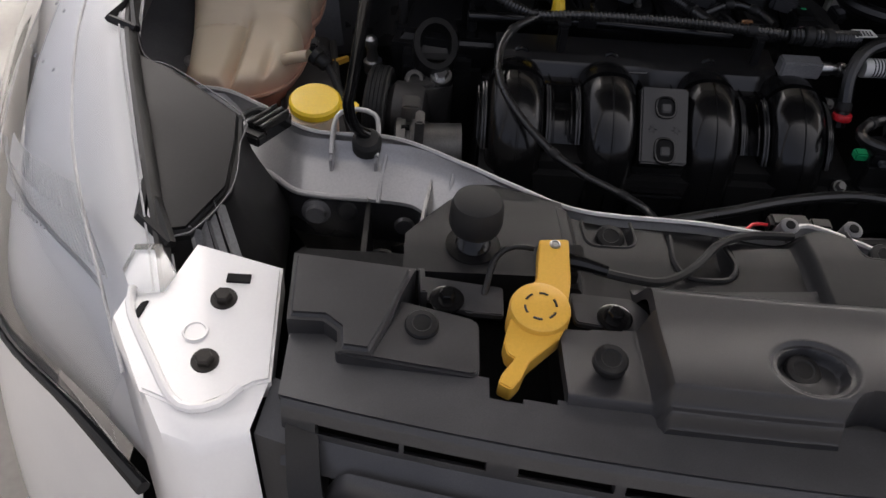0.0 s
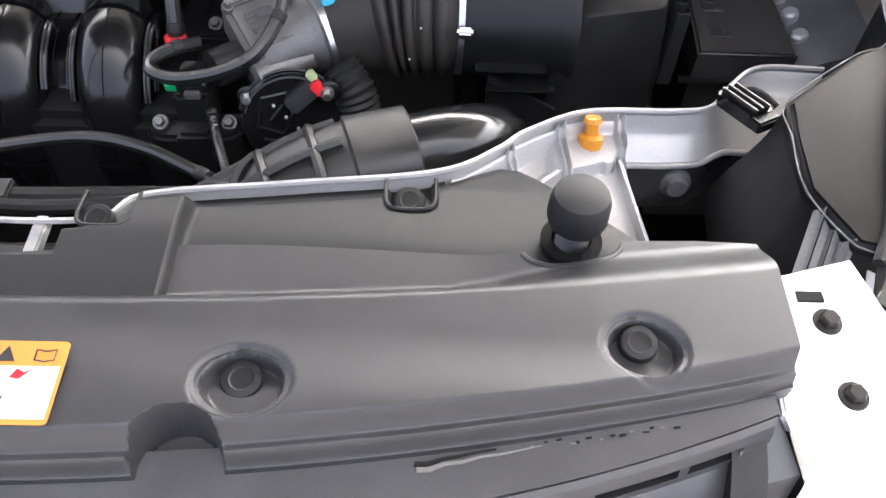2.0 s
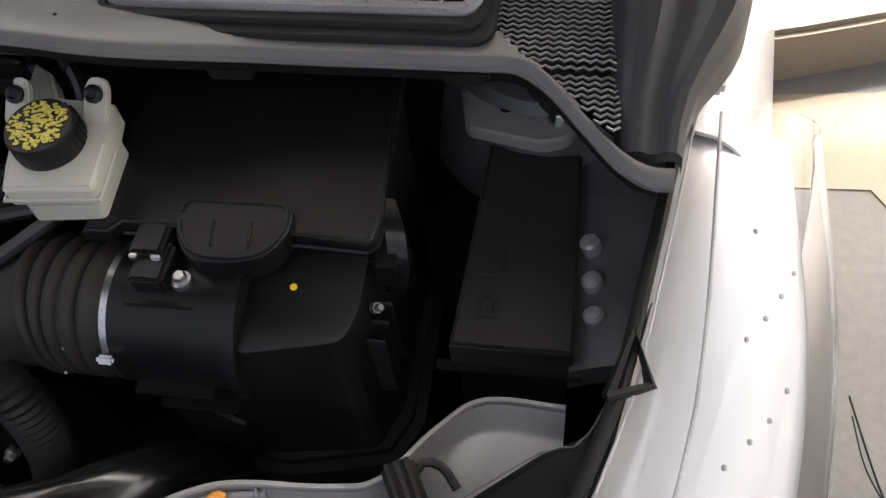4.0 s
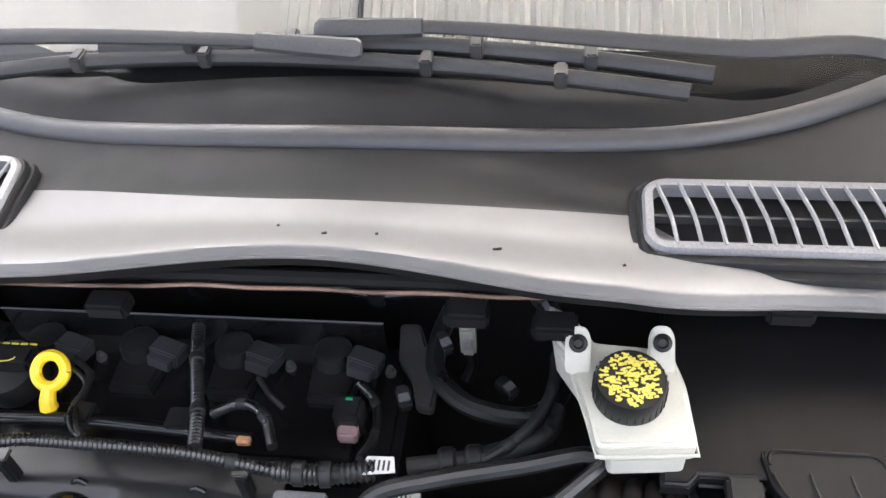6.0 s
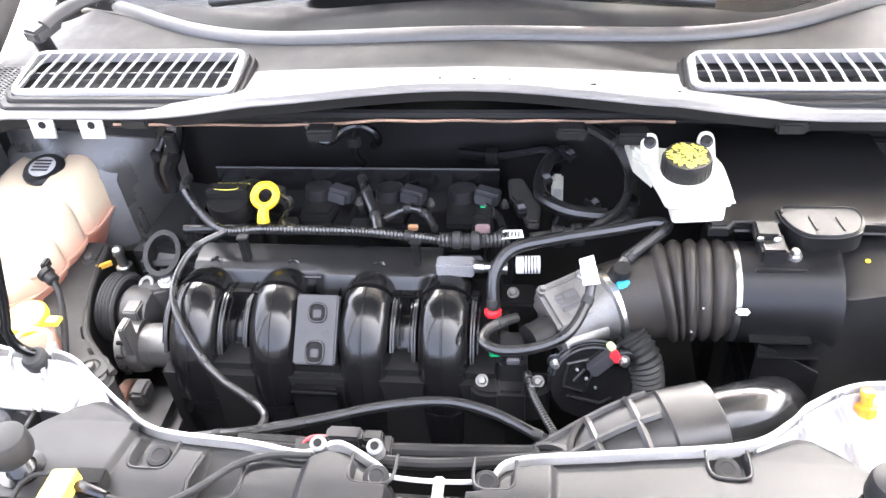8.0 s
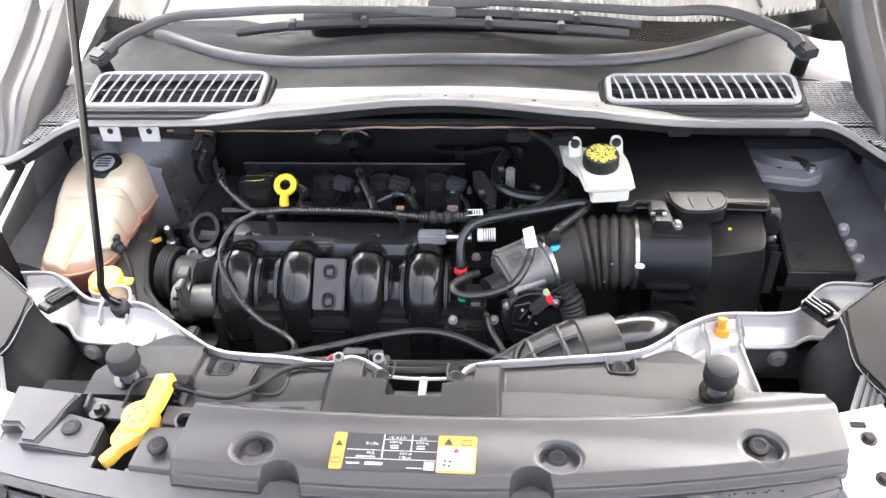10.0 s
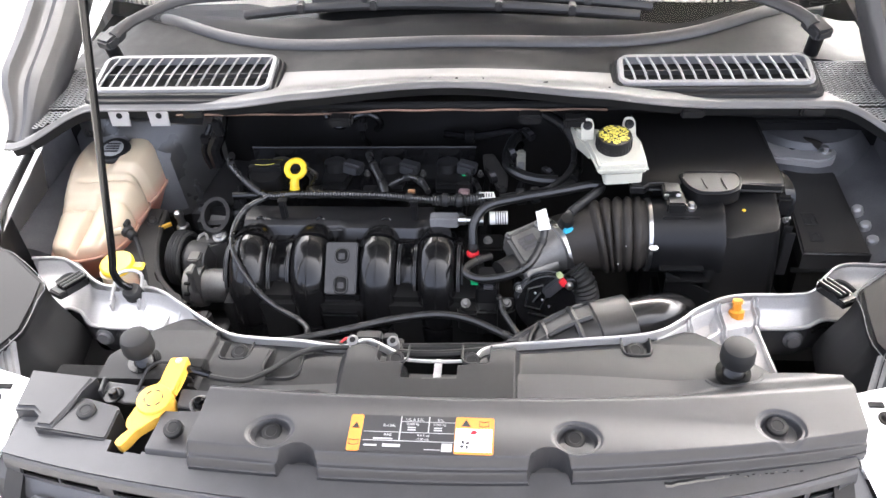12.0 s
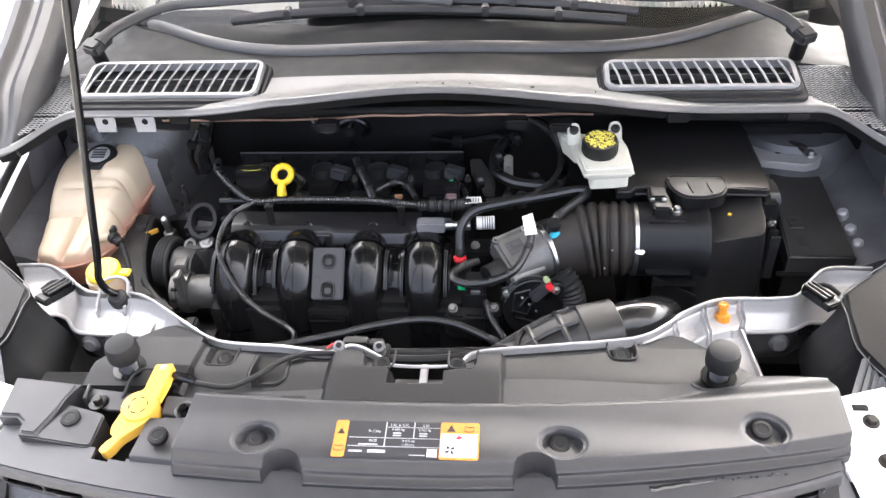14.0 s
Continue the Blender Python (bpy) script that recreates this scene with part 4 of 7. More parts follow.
W, HH = 0.0785, 0.0235
part("field", flat(-W, W, -HH, HH), INK, label)
part("orange_band", flat(-W, -0.0645, -HH, HH, 0.0004, r=0.003), ORANGE, label)
part("orange_frame", flat(0.0365, W, -HH, HH, 0.0004, r=0.003), ORANGE, label)
part("white_field", flat(0.0375, 0.0765, -0.0205, 0.0085, 0.0008), WHITE, label)
for a in ((-0.062, 0.036, 0.0015, 0.0021), (-0.062, 0.036, -0.0095, -0.0089), (-0.022, 0.036, 0.0155, 0.0161)):
    part("rule", flat(*a, 0.0004), GREYL, label)
for a in ((-0.0235, -0.0222, -0.0092, 0.0225), (0.0072, 0.0085, 0.0018, 0.0225)):
    part("rule", flat(*a, 0.0004), GREYL, label)
for text, x, y, size in (("1.6L & 2.5L", -0.019, 0.0172, 0.0046), ("2.0L", 0.0165, 0.0172, 0.0046), ("R-134a", -0.042, 0.0085, 0.0048), ("PAG", -0.040, -0.0035, 0.0045),
                         ("0.680 kg", -0.0165, 0.0115, 0.004), ("0.765 kg", 0.0125, 0.0115, 0.004), ("4.4 fl oz", -0.004, -0.003, 0.0042), ("(130 cc)", -0.004, -0.0078, 0.004)):
    cu = bpy.data.curves.new("text", "FONT")
    cu.body, cu.size, cu.extrude = text, size, 0.0002
    tob = bpy.data.objects.new("text", cu)
    scene.collection.objects.link(tob)
    me = bpy.data.meshes.new_from_object(tob.evaluated_get(bpy.context.evaluated_depsgraph_get()))
    bpy.data.objects.remove(tob)
    me.transform(LM @ Matrix.Translation((x, y, 0.0007)))
    me.materials.clear()
    me.materials.append(GREYL)
    o = new("print", me)
    o.parent = label
for a in ((-0.0150, -0.006, 0.0075, 0.009), (-0.0150, -0.006, 0.0045, 0.006), (0.0135, 0.0225, 0.0075, 0.009), (0.0135, 0.0225, 0.0045, 0.006), (-0.051, -0.030, -0.0075, -0.006),
          (-0.060, -0.046, -0.0165, -0.0145), (-0.040, -0.021, -0.017, -0.0135), (0.005, 0.022, -0.0195, -0.0188), (0.0235, 0.0345, -0.021, -0.011)):
    part("print_bar", flat(*a, 0.0004), GREYL, label)


def tri_sign(x, y, s, material):
    part("warning_sign", prism([(x - s, y - s * 0.8), (x + s, y - s * 0.8), (x, y + s)], 0.0009, 0.0013, 0, LM), material, label)


tri_sign(-0.0715, 0.009, 0.0042, INK)
tri_sign(0.048, 0.0155, 0.0050, INK)
for x0, y0 in ((-0.0715, -0.012), (0.0675, 0.0155)):
    part("book_sign", tube([LM @ Vector((x0 + a, y0 + b, 0.001)) for a, b in ((-0.005, -0.003), (-0.005, 0.003), (0, 0.002), (0.005, 0.003), (0.005, -0.003), (0, -0.004), (-0.005, -0.003))], 0.0005, 4, smooth=False), INK, label)
part("hand_sign", prism([(0.053, 0.002), (0.058, 0.001), (0.0635, 0.007), (0.060, 0.005), (0.056, 0.007)], 0.0012, 0.0016, 0, LM), RED, label)
for k in range(4):
    part("fan_sign", prism([(0, 0.0005), (0.0045, 0.001), (0.0055, 0.0035), (0.002, 0.004)], 0.0012, 0.0016, 0, LM @ pose(0.048, -0.012, 0, 0, 0, 90 * k)), INK, label)
part("belt_sign", tube([LM @ Vector((0.067 + a, -0.011 + b, 0.0013)) for a, b in ((-0.006, 0.004), (0.006, 0.003), (0.003, -0.004), (-0.004, -0.003), (-0.006, 0.004))], 0.0006, 4, smooth=False), GREYL, label)

# Sky sheen on the vent frames and mesh is put into this grey.
VENTGREY = mat("grey_plastic_and_vent_sheen", (0.16, 0.16, 0.162), 0.38, bump=0.05)
DULL = mat("dull_dusty_aluminium", (0.085, 0.083, 0.08), 0.55, metal=0.6, size=90, bump=0.2, stain=0.35)
# Paler than the black runners: the rims' edge glints are painted in.
RIM = mat("glossy_black_rim_painted_glint", (0.03, 0.03, 0.031), 0.2, size=60, bump=0.03)
PLUG = mat("grey_plug_plastic", (0.024, 0.025, 0.028), 0.45)
OLIVE = mat("olive_yellow_print", (0.50, 0.44, 0.07), 0.5, bump=0)
NY0, NZ0 = 0.318, 0.926  # the axis of the air filter's neck
PLATEGREY = mat("satin_grey_black_plastic", (0.015, 0.015, 0.016), 0.36, size=110, bump=0.05)
PALEGREEN = mat("pale_green_plastic", (0.35, 0.42, 0.22), 0.45, bump=0)
RUSTY = mat("rusty_steel", (0.16, 0.085, 0.06), 0.55, metal=0.4, size=70, stain=0.5)
# ---- engine ----
engine = thing("engine", "four-cylinder engine with black plastic intake manifold", "engine")
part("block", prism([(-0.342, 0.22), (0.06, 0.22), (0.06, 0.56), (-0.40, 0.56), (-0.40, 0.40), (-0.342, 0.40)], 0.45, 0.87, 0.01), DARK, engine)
part("valve_cover", prism([(-0.372, 0.405), (0.045, 0.405), (0.050, 0.545), (-0.40, 0.548)], 0.85, lambda x, y: 0.912 + 0.06 * (y - 0.4), 0.008, seg=3), GLOSS, engine)
part("cover_ridge", box(-0.32, 0.045, 0.543, 0.549, 0.905, 0.926, 0.001), SLATE, engine)
COIL_X = [-0.300, -0.202, -0.104, -0.005]
for i, x in enumerate(COIL_X):
    coil = part("ignition_coil", turned((x - 0.004, 0.492, 0.875), (0, 0.12, 1), [(0, 0.023), (0.03, 0.0205), (0.052, 0.0195), (0.060, 0.0185), (0.062, 0.014), (0.062, 0.0)], 26), COIL, engine)
    con_m = pose(x + 0.030, 0.489, 0.930, -12, 8, -14)
    con = box(-0.016, 0.016, -0.011, 0.011, -0.009, 0.009, 0.002, con_m)
    box(-0.012, 0.012, -0.019, -0.009, -0.007, 0.006, 0.001, con_m, con)
    part("coil_plug", con, PLUG, coil)
    part("coil_bolt", bolt((x + 0.052, 0.49, 0.915), (0, 0, 1), 0.0035), ALLOY, coil)
    part("coil_foot", prism([(x - 0.022, 0.452), (x + 0.020, 0.452), (x + 0.030, 0.50), (x - 0.026, 0.52)], 0.90, 0.922, 0.004), PLASTIC, coil)
part("coolant_pipe", tube([(-0.36, 0.398, 0.935), (-0.243, 0.405, 0.934), (-0.148, 0.402, 0.933), (-0.06, 0.398, 0.932)], 0.0065, 12, 0.02), GLOSS, engine)
for x in (-0.225, -0.13):
    part("pipe_bracket", box(x - 0.012, x + 0.012, 0.398, 0.42, 0.928, 0.943, 0.002), PLASTIC, engine)
part("end_bracket", prism([(0.048, 0.549), (0.069, 0.550), (0.081, 0.514), (0.095, 0.486), (0.093, 0.449), (0.077, 0.451), (0.068, 0.484), (0.053, 0.504)], 0.906, 0.918, 0.003, round_plan=0.006), DUST, engine)
part("oil_cap", turned((-0.312, 0.450, 0.925), (0, -0.15, 1), [(0, 0.030), (0.02, 0.031), (0.028, 0.029), (0.029, 0.0)], 28), PLASTIC, engine)
part("oil_cap_grip", box(-0.342, -0.282, 0.440, 0.462, 0.95, 0.966, 0.004), PLASTIC, engine)
part("oil_sign", tube([(-0.328, 0.443, 0.967), (-0.315, 0.441, 0.967), (-0.30, 0.443, 0.967), (-0.296, 0.447, 0.967)], 0.0006, 5), OLIVE, engine)
for k in range(5):
    part("oil_print", box(-0.334 + 0.0095 * k, -0.327 + 0.0095 * k, 0.4685, 0.4705, 0.957, 0.9578, 0), OLIVE, engine)
# dipstick
dn = Vector((0, -0.62, 0.78)).normalized()
d1, d2 = Vector((1, 0, 0)), dn.cross(Vector((1, 0, 0)))
dc = Vector((-0.258, 0.437, 0.962))
ring = tube([dc + 0.0145 * (math.cos(a) * d1 + math.sin(a) * d2) for a in (2 * math.pi * k / 28 for k in range(29))], 0.0054, 8, smooth=False)
dip = part("dipstick_handle", ring, LEMON, engine)
part("dipstick_stem", tube([dc - d2 * 0.016, dc - d2 * 0.027, dc - d2 * 0.034 - dn * 0.004], lambda s: 0.0065 + 0.002 * s, 10), LEMON, dip)
part("dipstick_tube", tube([dc - d2 * 0.034 - dn * 0.004, dc - d2 * 0.045 - dn * 0.05, (-0.262, 0.38, 0.86)], 0.006, 10), PLASTIC, dip)
# fuel rail cover
RAIL = [(0.403, 0.905), (0.400, 0.930), (0.392, 0.936), (0.358, 0.934), (0.348, 0.929), (0.338, 0.912), (0.332, 0.885)]


def rail_fn(u, v):
    x = lerp(-0.325, -0.008, u)
    f = v * (len(RAIL) - 1)
    i = min(int(f), len(RAIL) - 2)
    y, z = (lerp(RAIL[i][k], RAIL[i + 1][k], f - i) for k in (0, 1))
    bulge = sm(0.50, 0.56, u) * sm(0.97, 0.92, u) * sm(0.45, 0.70, v)
    return (x, y - 0.010 * bulge, z + 0.004 * bulge)


RAILGREY = mat("dusty_satin_black_plastic", (0.012, 0.012, 0.0125), 0.34, size=90, bump=0.06, stain=0.25)
part("rail_cover", sheet(rail_fn, 80, 36, 0.004), RAILGREY, engine)
part("valve_cover_edge", box(-0.355, 0.039, 0.518, 0.522, 0.90, 0.949, 0.001), GLOSS, engine)
part("valve_cover_rim", tube([(-0.355, 0.519, 0.950), (0.039, 0.520, 0.950)], 0.0014, 6), PLUG, engine)
for x in (-0.260, -0.049):
    part("rail_clip", box(x - 0.005, x + 0.005, 0.340, 0.352, 0.930, 0.962, 0.002), PLASTIC, engine)
    part("clip_cap", box(x - 0.007, x + 0.007, 0.342, 0.354, 0.962, 0.966, 0.001), COIL, engine)
part("rail_end", box(-0.010, 0.036, 0.338, 0.357, 0.934, 0.953, 0.002), VENTGREY, engine)
part("rail_pipe", turned((0.036, 0.348, 0.943), (1, 0, 0), [(0, 0.0075), (0.012, 0.0075), (0.013, 0.006), (0.02, 0.006), (0.021, 0.008), (0.04, 0.008)], 14), STEEL, engine)

# intake runners: arched tubes that lie in moulded collars
RUN = [-0.307, -0.209, -0.102, -0.010]
PATHS = [(0.346, 0.884), (0.320, 0.902), (0.294, 0.905), (0.269, 0.894), (0.251, 0.873), (0.243, 0.848), (0.241, 0.81), (0.246, 0.74)]
LINE = spline([(0, y, z) for y, z in PATHS], 0.004)
DOME = 8


def normal_at(i):
    t = (LINE[min(i + 1, len(LINE) - 1)] - LINE[max(i - 1, 0)]).normalized()
    n = Vector((0, -t.z, t.y))
    return n if n.z > 0 or n.y < 0 else -n


def dome(i, n=DOME):
    """Share of the full width near the rounded top of a runner."""
    return math.sqrt(max(0.0, 1 - (1 - min(1.0, (i + 0.15) / n)) ** 2))


def runner(x, w=0.0305, d=0.030):
    rings = []
    for i, p in enumerate(LINE):
        s = dome(i)
        ring = []
        for k in range(36):
            a = 2 * math.pi * k / 36
            ca, sa = math.cos(a), math.sin(a)
            ring.append(Vector((x + w * s * math.copysign(abs(ca) ** 0.86, ca), p.y, p.z)) + normal_at(i) * d * (0.30 + 0.70 * s) * math.copysign(abs(sa) ** 0.86, sa))
        rings.append(ring)
    return loft(rings)


def arch(x, w, h, stop_at, back=0.0):
    """A line round the top and down both flanks of a runner."""
    t = (LINE[DOME - 1] - LINE[DOME + 1]).normalized()
    left = [Vector((x - w, LINE[i].y, LINE[i].z)) + normal_at(i) * h for i in range(stop_at, DOME, -1)]
    over = [Vector((x - w * math.cos(a), LINE[DOME].y, LINE[DOME].z)) + t * (0.030 + back) * math.sin(a) ** 0.8 + normal_at(DOME) * h
            for a in (math.pi * k / 20 for k in range(21))]
    right = [Vector((2 * x - q.x, q.y, q.z)) for q in left[::-1]]
    return left + over + right


def band(a, b):
    """A strip between two lines of equal number."""
    return loft([[p, q] for p, q in zip(a, b)], closed=False)


for n, x in enumerate(RUN):
    run = part("intake_runner", runner(x), GLOSS, engine)
    part("runner_seam", tube([Vector((x, LINE[i].y, LINE[i].z)) + normal_at(i) * 0.0302 for i in range(7, len(LINE) - 6)], 0.0013, 6, smooth=False), GLOSS, run)
    stop_at = 26 if n in (0, 3) else 24
    inner, mid, outer = arch(x, 0.0320, 0.013, stop_at, 0.004), arch(x, 0.0350, 0.011, stop_at, 0.007), arch(x, 0.0395, 0.006, stop_at - 2, 0.012)
    part("collar", band(arch(x, 0.0300, 0.004, stop_at, 0.002), inner), GLOSS, run)
    part("collar_step", band(inner, mid), GLOSS, run)
    part("collar_skirt", band(mid, arch(x, 0.0372, -0.012, stop_at, 0.009)), GLOSS, run)
    part("arch_rim", tube(inner, 0.0013, 6, smooth=False), RIM, run)
    part("arch_rim", tube(mid, 0.0014, 6, smooth=False), RIM, run)
    part("outer_rim", tube(outer, 0.0011, 6, smooth=False), GLOSS, run)
    part("runner_lug", tube([(x + 0.006 - 0.009, 0.345, 0.914), (x + 0.006 - 0.007, 0.346, 0.926), (x + 0.006, 0.347, 0.931), (x + 0.006 + 0.007, 0.346, 0.926), (x + 0.006 + 0.009, 0.345, 0.914)], 0.0026, 8), GLOSS, run)
deck = sheet(lambda u, v: (lambda i: Vector((lerp(-0.345, 0.028, u), LINE[i].y, LINE[i].z)) + normal_at(i) * (-0.010 + 0.010 * sm(-0.215, -0.20, lerp(-0.345, 0.028, u)) * sm(-0.098, -0.113, lerp(-0.345, 0.028, u))))(min(len(LINE) - 1, int(v * (len(LINE) - 1)))), 60, len(LINE) - 1, 0.004, down=(0, 0.8, -0.5))
part("manifold_deck", deck, GLOSS, engine)
part("bridge_rim", tube([Vector((x, 0.329 + 0.0015 * math.sin(40 * x), 0.9205)) for x in (-0.205 + 0.005 * k for k in range(21))], 0.0014, 6), RIM, engine)
plate_m = pose(-0.1555, 0.2525, 0.9075, 40, 0, 0)
part("manifold_plate", box(-0.0245, 0.0245, -0.040, 0.040, -0.012, 0.002, 0.002, plate_m), PLATEGREY, engine)
part("manifold_body", box(-0.34, 0.02, 0.255, 0.32, 0.72, 0.875, 0.012), GLOSS, engine)
part("manifold_step", box(-0.186, -0.128, 0.208, 0.25, 0.80, 0.851, 0.004), GLOSS, engine)
part("step_line", box(-0.184, -0.130, 0.2065, 0.2085, 0.8485, 0.8515, 0.0005), SLATE, engine)
part("step_line", box(-0.180, -0.134, 0.2185, 0.2205, 0.8685, 0.8715, 0.0005), SLATE, engine)
for dy, high in ((0.019, 0.0105), (-0.026, 0.0125)):
    hole = plate_m @ Matrix.Translation((0.001, dy, 0.0016))
    part("plate_hole", prism([(-0.0095, -high), (0.0095, -high), (0.0095, high), (-0.0095, high)], 0, 0.0012, 0, hole, round_plan=0.009), DARK, engine)
    loop = rounded([(-0.0100, -high), (0.0100, -high), (0.0100, high), (-0.0100, high)], 0.009)
    part("hole_rim", tube([hole @ Vector((a, b, 0.001)) for a, b in [*loop, loop[0]]], 0.0016, 6, smooth=False), GLOSS, engine)
    part("hole_lug", box(-0.005, 0.005, -0.006, 0.0035, 0.001, 0.0035, 0.001, hole), PLATEGREY, engine)
for k in (-1, 1):
    for j in range(6):
        a = j * math.pi / 3
        part("moulded_mark", tube([plate_m @ Vector((k * 0.0125 + r * math.cos(a), -0.0045 + r * math.sin(a), 0.0022)) for r in (0.002, 0.0045)], 0.0005, 4, smooth=False), SLATE, engine)
for p in ((0.036, 0.223, 0.866), (0.098, 0.226, 0.865), (-0.056, 0.333, 0.878), (0.064, 0.363, 0.873)):
    part("manifold_bolt", bolt(p, (0, -0.6, 0.8), 0.0050), ALLOY, engine)
part("bolt_flange", prism([(0.022, 0.215), (0.036, 0.206), (0.098, 0.208), (0.112, 0.218), (0.110, 0.245), (0.026, 0.245)], 0.82, 0.8625, 0.004, round_plan=0.008), PLASTIC, engine)
part("flange_plate", box(0.046, 0.090, 0.345, 0.385, 0.85, 0.870, 0.003), PLASTIC, engine)
part("front_cover", box(-0.43, -0.34, 0.37, 0.50, 0.60, 0.885, 0.012), PLASTIC, engine)
FM = pose(-0.394, 0.384, 0.905, 32, 0, 4)
part("filler_neck", loft([[FM @ Vector((rx * math.cos(a), ry * math.sin(a), h)) for a in (2 * math.pi * k / 36 for k in range(36))]
                          for h, rx, ry in ((-0.06, 0.026, 0.033), (-0.004, 0.0265, 0.0335), (0.002, 0.025, 0.032), (0.002, 0.0185, 0.025), (-0.006, 0.0175, 0.024), (-0.022, 0.0165, 0.023))]), PLASTIC, engine)
part("filler_mouth", loft([[FM @ Vector((rx * math.cos(a), ry * math.sin(a), h)) for a in (2 * math.pi * k / 30 for k in range(30))] for h, rx, ry in ((-0.020, 0.015, 0.020), (-0.0195, 0.012, 0.016), (-0.023, 0.004, 0.006))]), DULL, engine)
part("filler_web", box(-0.004, 0.004, -0.018, 0.018, -0.016, -0.010, 0.001, FM @ pose(0, -0.010, 0, 0, 0, 90)), PLASTIC, engine)
part("filler_shoulder", prism([(-0.432, 0.388), (-0.358, 0.384), (-0.352, 0.47), (-0.39, 0.50), (-0.425, 0.46)], 0.84, lambda x, y: 0.900 + 0.35 * max(0, y - 0.39) - 0.6 * max(0, y - 0.44), 0.014, seg=4), COIL, engine)
part("chain_case", prism([(-0.445, 0.402), (-0.355, 0.398), (-0.350, 0.53), (-0.42, 0.54)], 0.70, lambda x, y: 0.905 + 0.12 * (y - 0.40), 0.012, seg=3), PLASTIC, engine)
for x, y in ((-0.432, 0.432), (-0.352, 0.415)):
    part("stud", turned((x, y, 0.88), (-0.06, 0.06, 1), [(0, 0.011), (0.02, 0.011), (0.021, 0.006), (0.05, 0.0055), (0.051, 0.003), (0.060, 0.003)], 10), PLASTIC, engine)
part("steel_fitting", turned((-0.466, 0.402, 0.852), (-0.08, 0.05, 1), [(0, 0.011), (0.014, 0.011), (0.015, 0.007), (0.030, 0.006), (0.034, 0.008), (0.042, 0.007), (0.046, 0.003)], 14), STEEL, engine)

# accessory drive
part("pulley", turned((-0.470, 0.352, 0.838), (1, -0.10, 0), [(0, 0.034), (0.002, 0.043), (0.004, 0.046), (0.026, 0.046), (0.028, 0.042), (0.022, 0.036), (0.022, 0.0)], 40), DUST, engine)
part("belt", turned((-0.466, 0.3515, 0.838), (1, -0.10, 0), [(0, 0.0465), (0.001, 0.0475), (0.019, 0.0475), (0.020, 0.0465)], 40), RUBBER, engine)
for k in range(4):
    part("belt_rib", turned((-0.4625 + 0.0045 * k, 0.351 - 0.00045 * k, 0.838), (1, -0.10, 0), [(0, 0.0474), (0.0008, 0.0482), (0.0016, 0.0474)], 40), RUBBER, engine)
part("pump", turned((-0.445, 0.345, 0.840), (1, -0.10, 0), [(0, 0.026), (0.008, 0.033), (0.034, 0.034), (0.042, 0.030), (0.046, 0.015), (0.05, 0.0)], 30), DULL, engine)
part("pump_plate", box(-0.428, -0.408, 0.306, 0.330, 0.836, 0.872, 0.002), ALLOY, engine)
part("pump_clip", box(-0.404, -0.394, 0.300, 0.314, 0.838, 0.850, 0.002), PLASTIC, engine)
part("pump_arm", prism([(-0.428, 0.345), (-0.400, 0.345), (-0.372, 0.358), (-0.372, 0.378), (-0.425, 0.385)], 0.80, 0.872, 0.005, round_plan=0.006), DULL, engine)
part("alternator", turned((-0.434, 0.296, 0.822), (1, 0.02, 0.05), [(0, 0.026), (0.003, 0.034), (0.013, 0.035), (0.0135, 0.031), (0.019, 0.031), (0.0195, 0.035), (0.032, 0.034), (0.033, 0.0285), (0.075, 0.0285), (0.076, 0.02)], 36), ALLOY, engine)
for k in range(5):
    a = -0.6 + 0.5 * k
    part("alternator_slot", box(-0.427, -0.418, 0.296 - 0.0355 * math.cos(a) - 0.002, 0.296 - 0.0355 * math.cos(a) + 0.002, 0.822 + 0.0345 * math.sin(a) - 0.002, 0.822 + 0.0345 * math.sin(a) + 0.002, 0), DARK, engine)
part("alternator_bracket", box(-0.412, -0.402, 0.262, 0.285, 0.838, 0.885, 0.002), ALLOY, engine)
part("bracket_lug", turned((-0.416, 0.367, 0.862), (0, -0.5, 0.86), [(-0.03, 0.012), (0.010, 0.012), (0.013, 0.010), (0.013, 0.0055), (0.006, 0.0055), (0.006, 0)], 18), ALLOY, engine)
part("bracket_bolt", bolt((-0.386, 0.362, 0.878), (0, -0.4, 0.9), 0.0085), STEEL, engine)
part("lower_housing", prism([(-0.43, 0.18), (-0.34, 0.18), (-0.34, 0.27), (-0.43, 0.27)], 0.55, 0.79, 0.015), PLASTIC, engine)
part("lower_pulley", turned((-0.432, 0.245, 0.765), (1, 0, 0), [(0, 0.03), (0.004, 0.034), (0.018, 0.034), (0.021, 0.022), (0.03, 0.022)], 26), RUSTY, engine)
part("lower_bracket", box(-0.405, -0.385, 0.225, 0.255, 0.70, 0.81, 0.004), DULL, engine)
mnt = prism([(-0.585, 0.47), (-0.520, 0.47), (-0.516, 0.42), (-0.504, 0.37), (-0.492, 0.33), (-0.474, 0.288), (-0.446, 0.255), (-0.405, 0.222), (-0.420, 0.185), (-0.50, 0.20), (-0.56, 0.29)], 0.70, lambda x, y: 0.852 + 0.02 * (y - 0.3), 0.008, seg=3, round_plan=0.012)
mount = solo("engine_mount", mnt, DUST, "dusty grey engine mount bracket beside the coolant tank", "mount")
part("mount_flange", tube([(-0.520, 0.455, 0.853), (-0.507, 0.38, 0.852), (-0.494, 0.335, 0.851), (-0.476, 0.292, 0.850), (-0.447, 0.258, 0.849), (-0.41, 0.226, 0.848)], 0.0045, 8), DUST, mount)
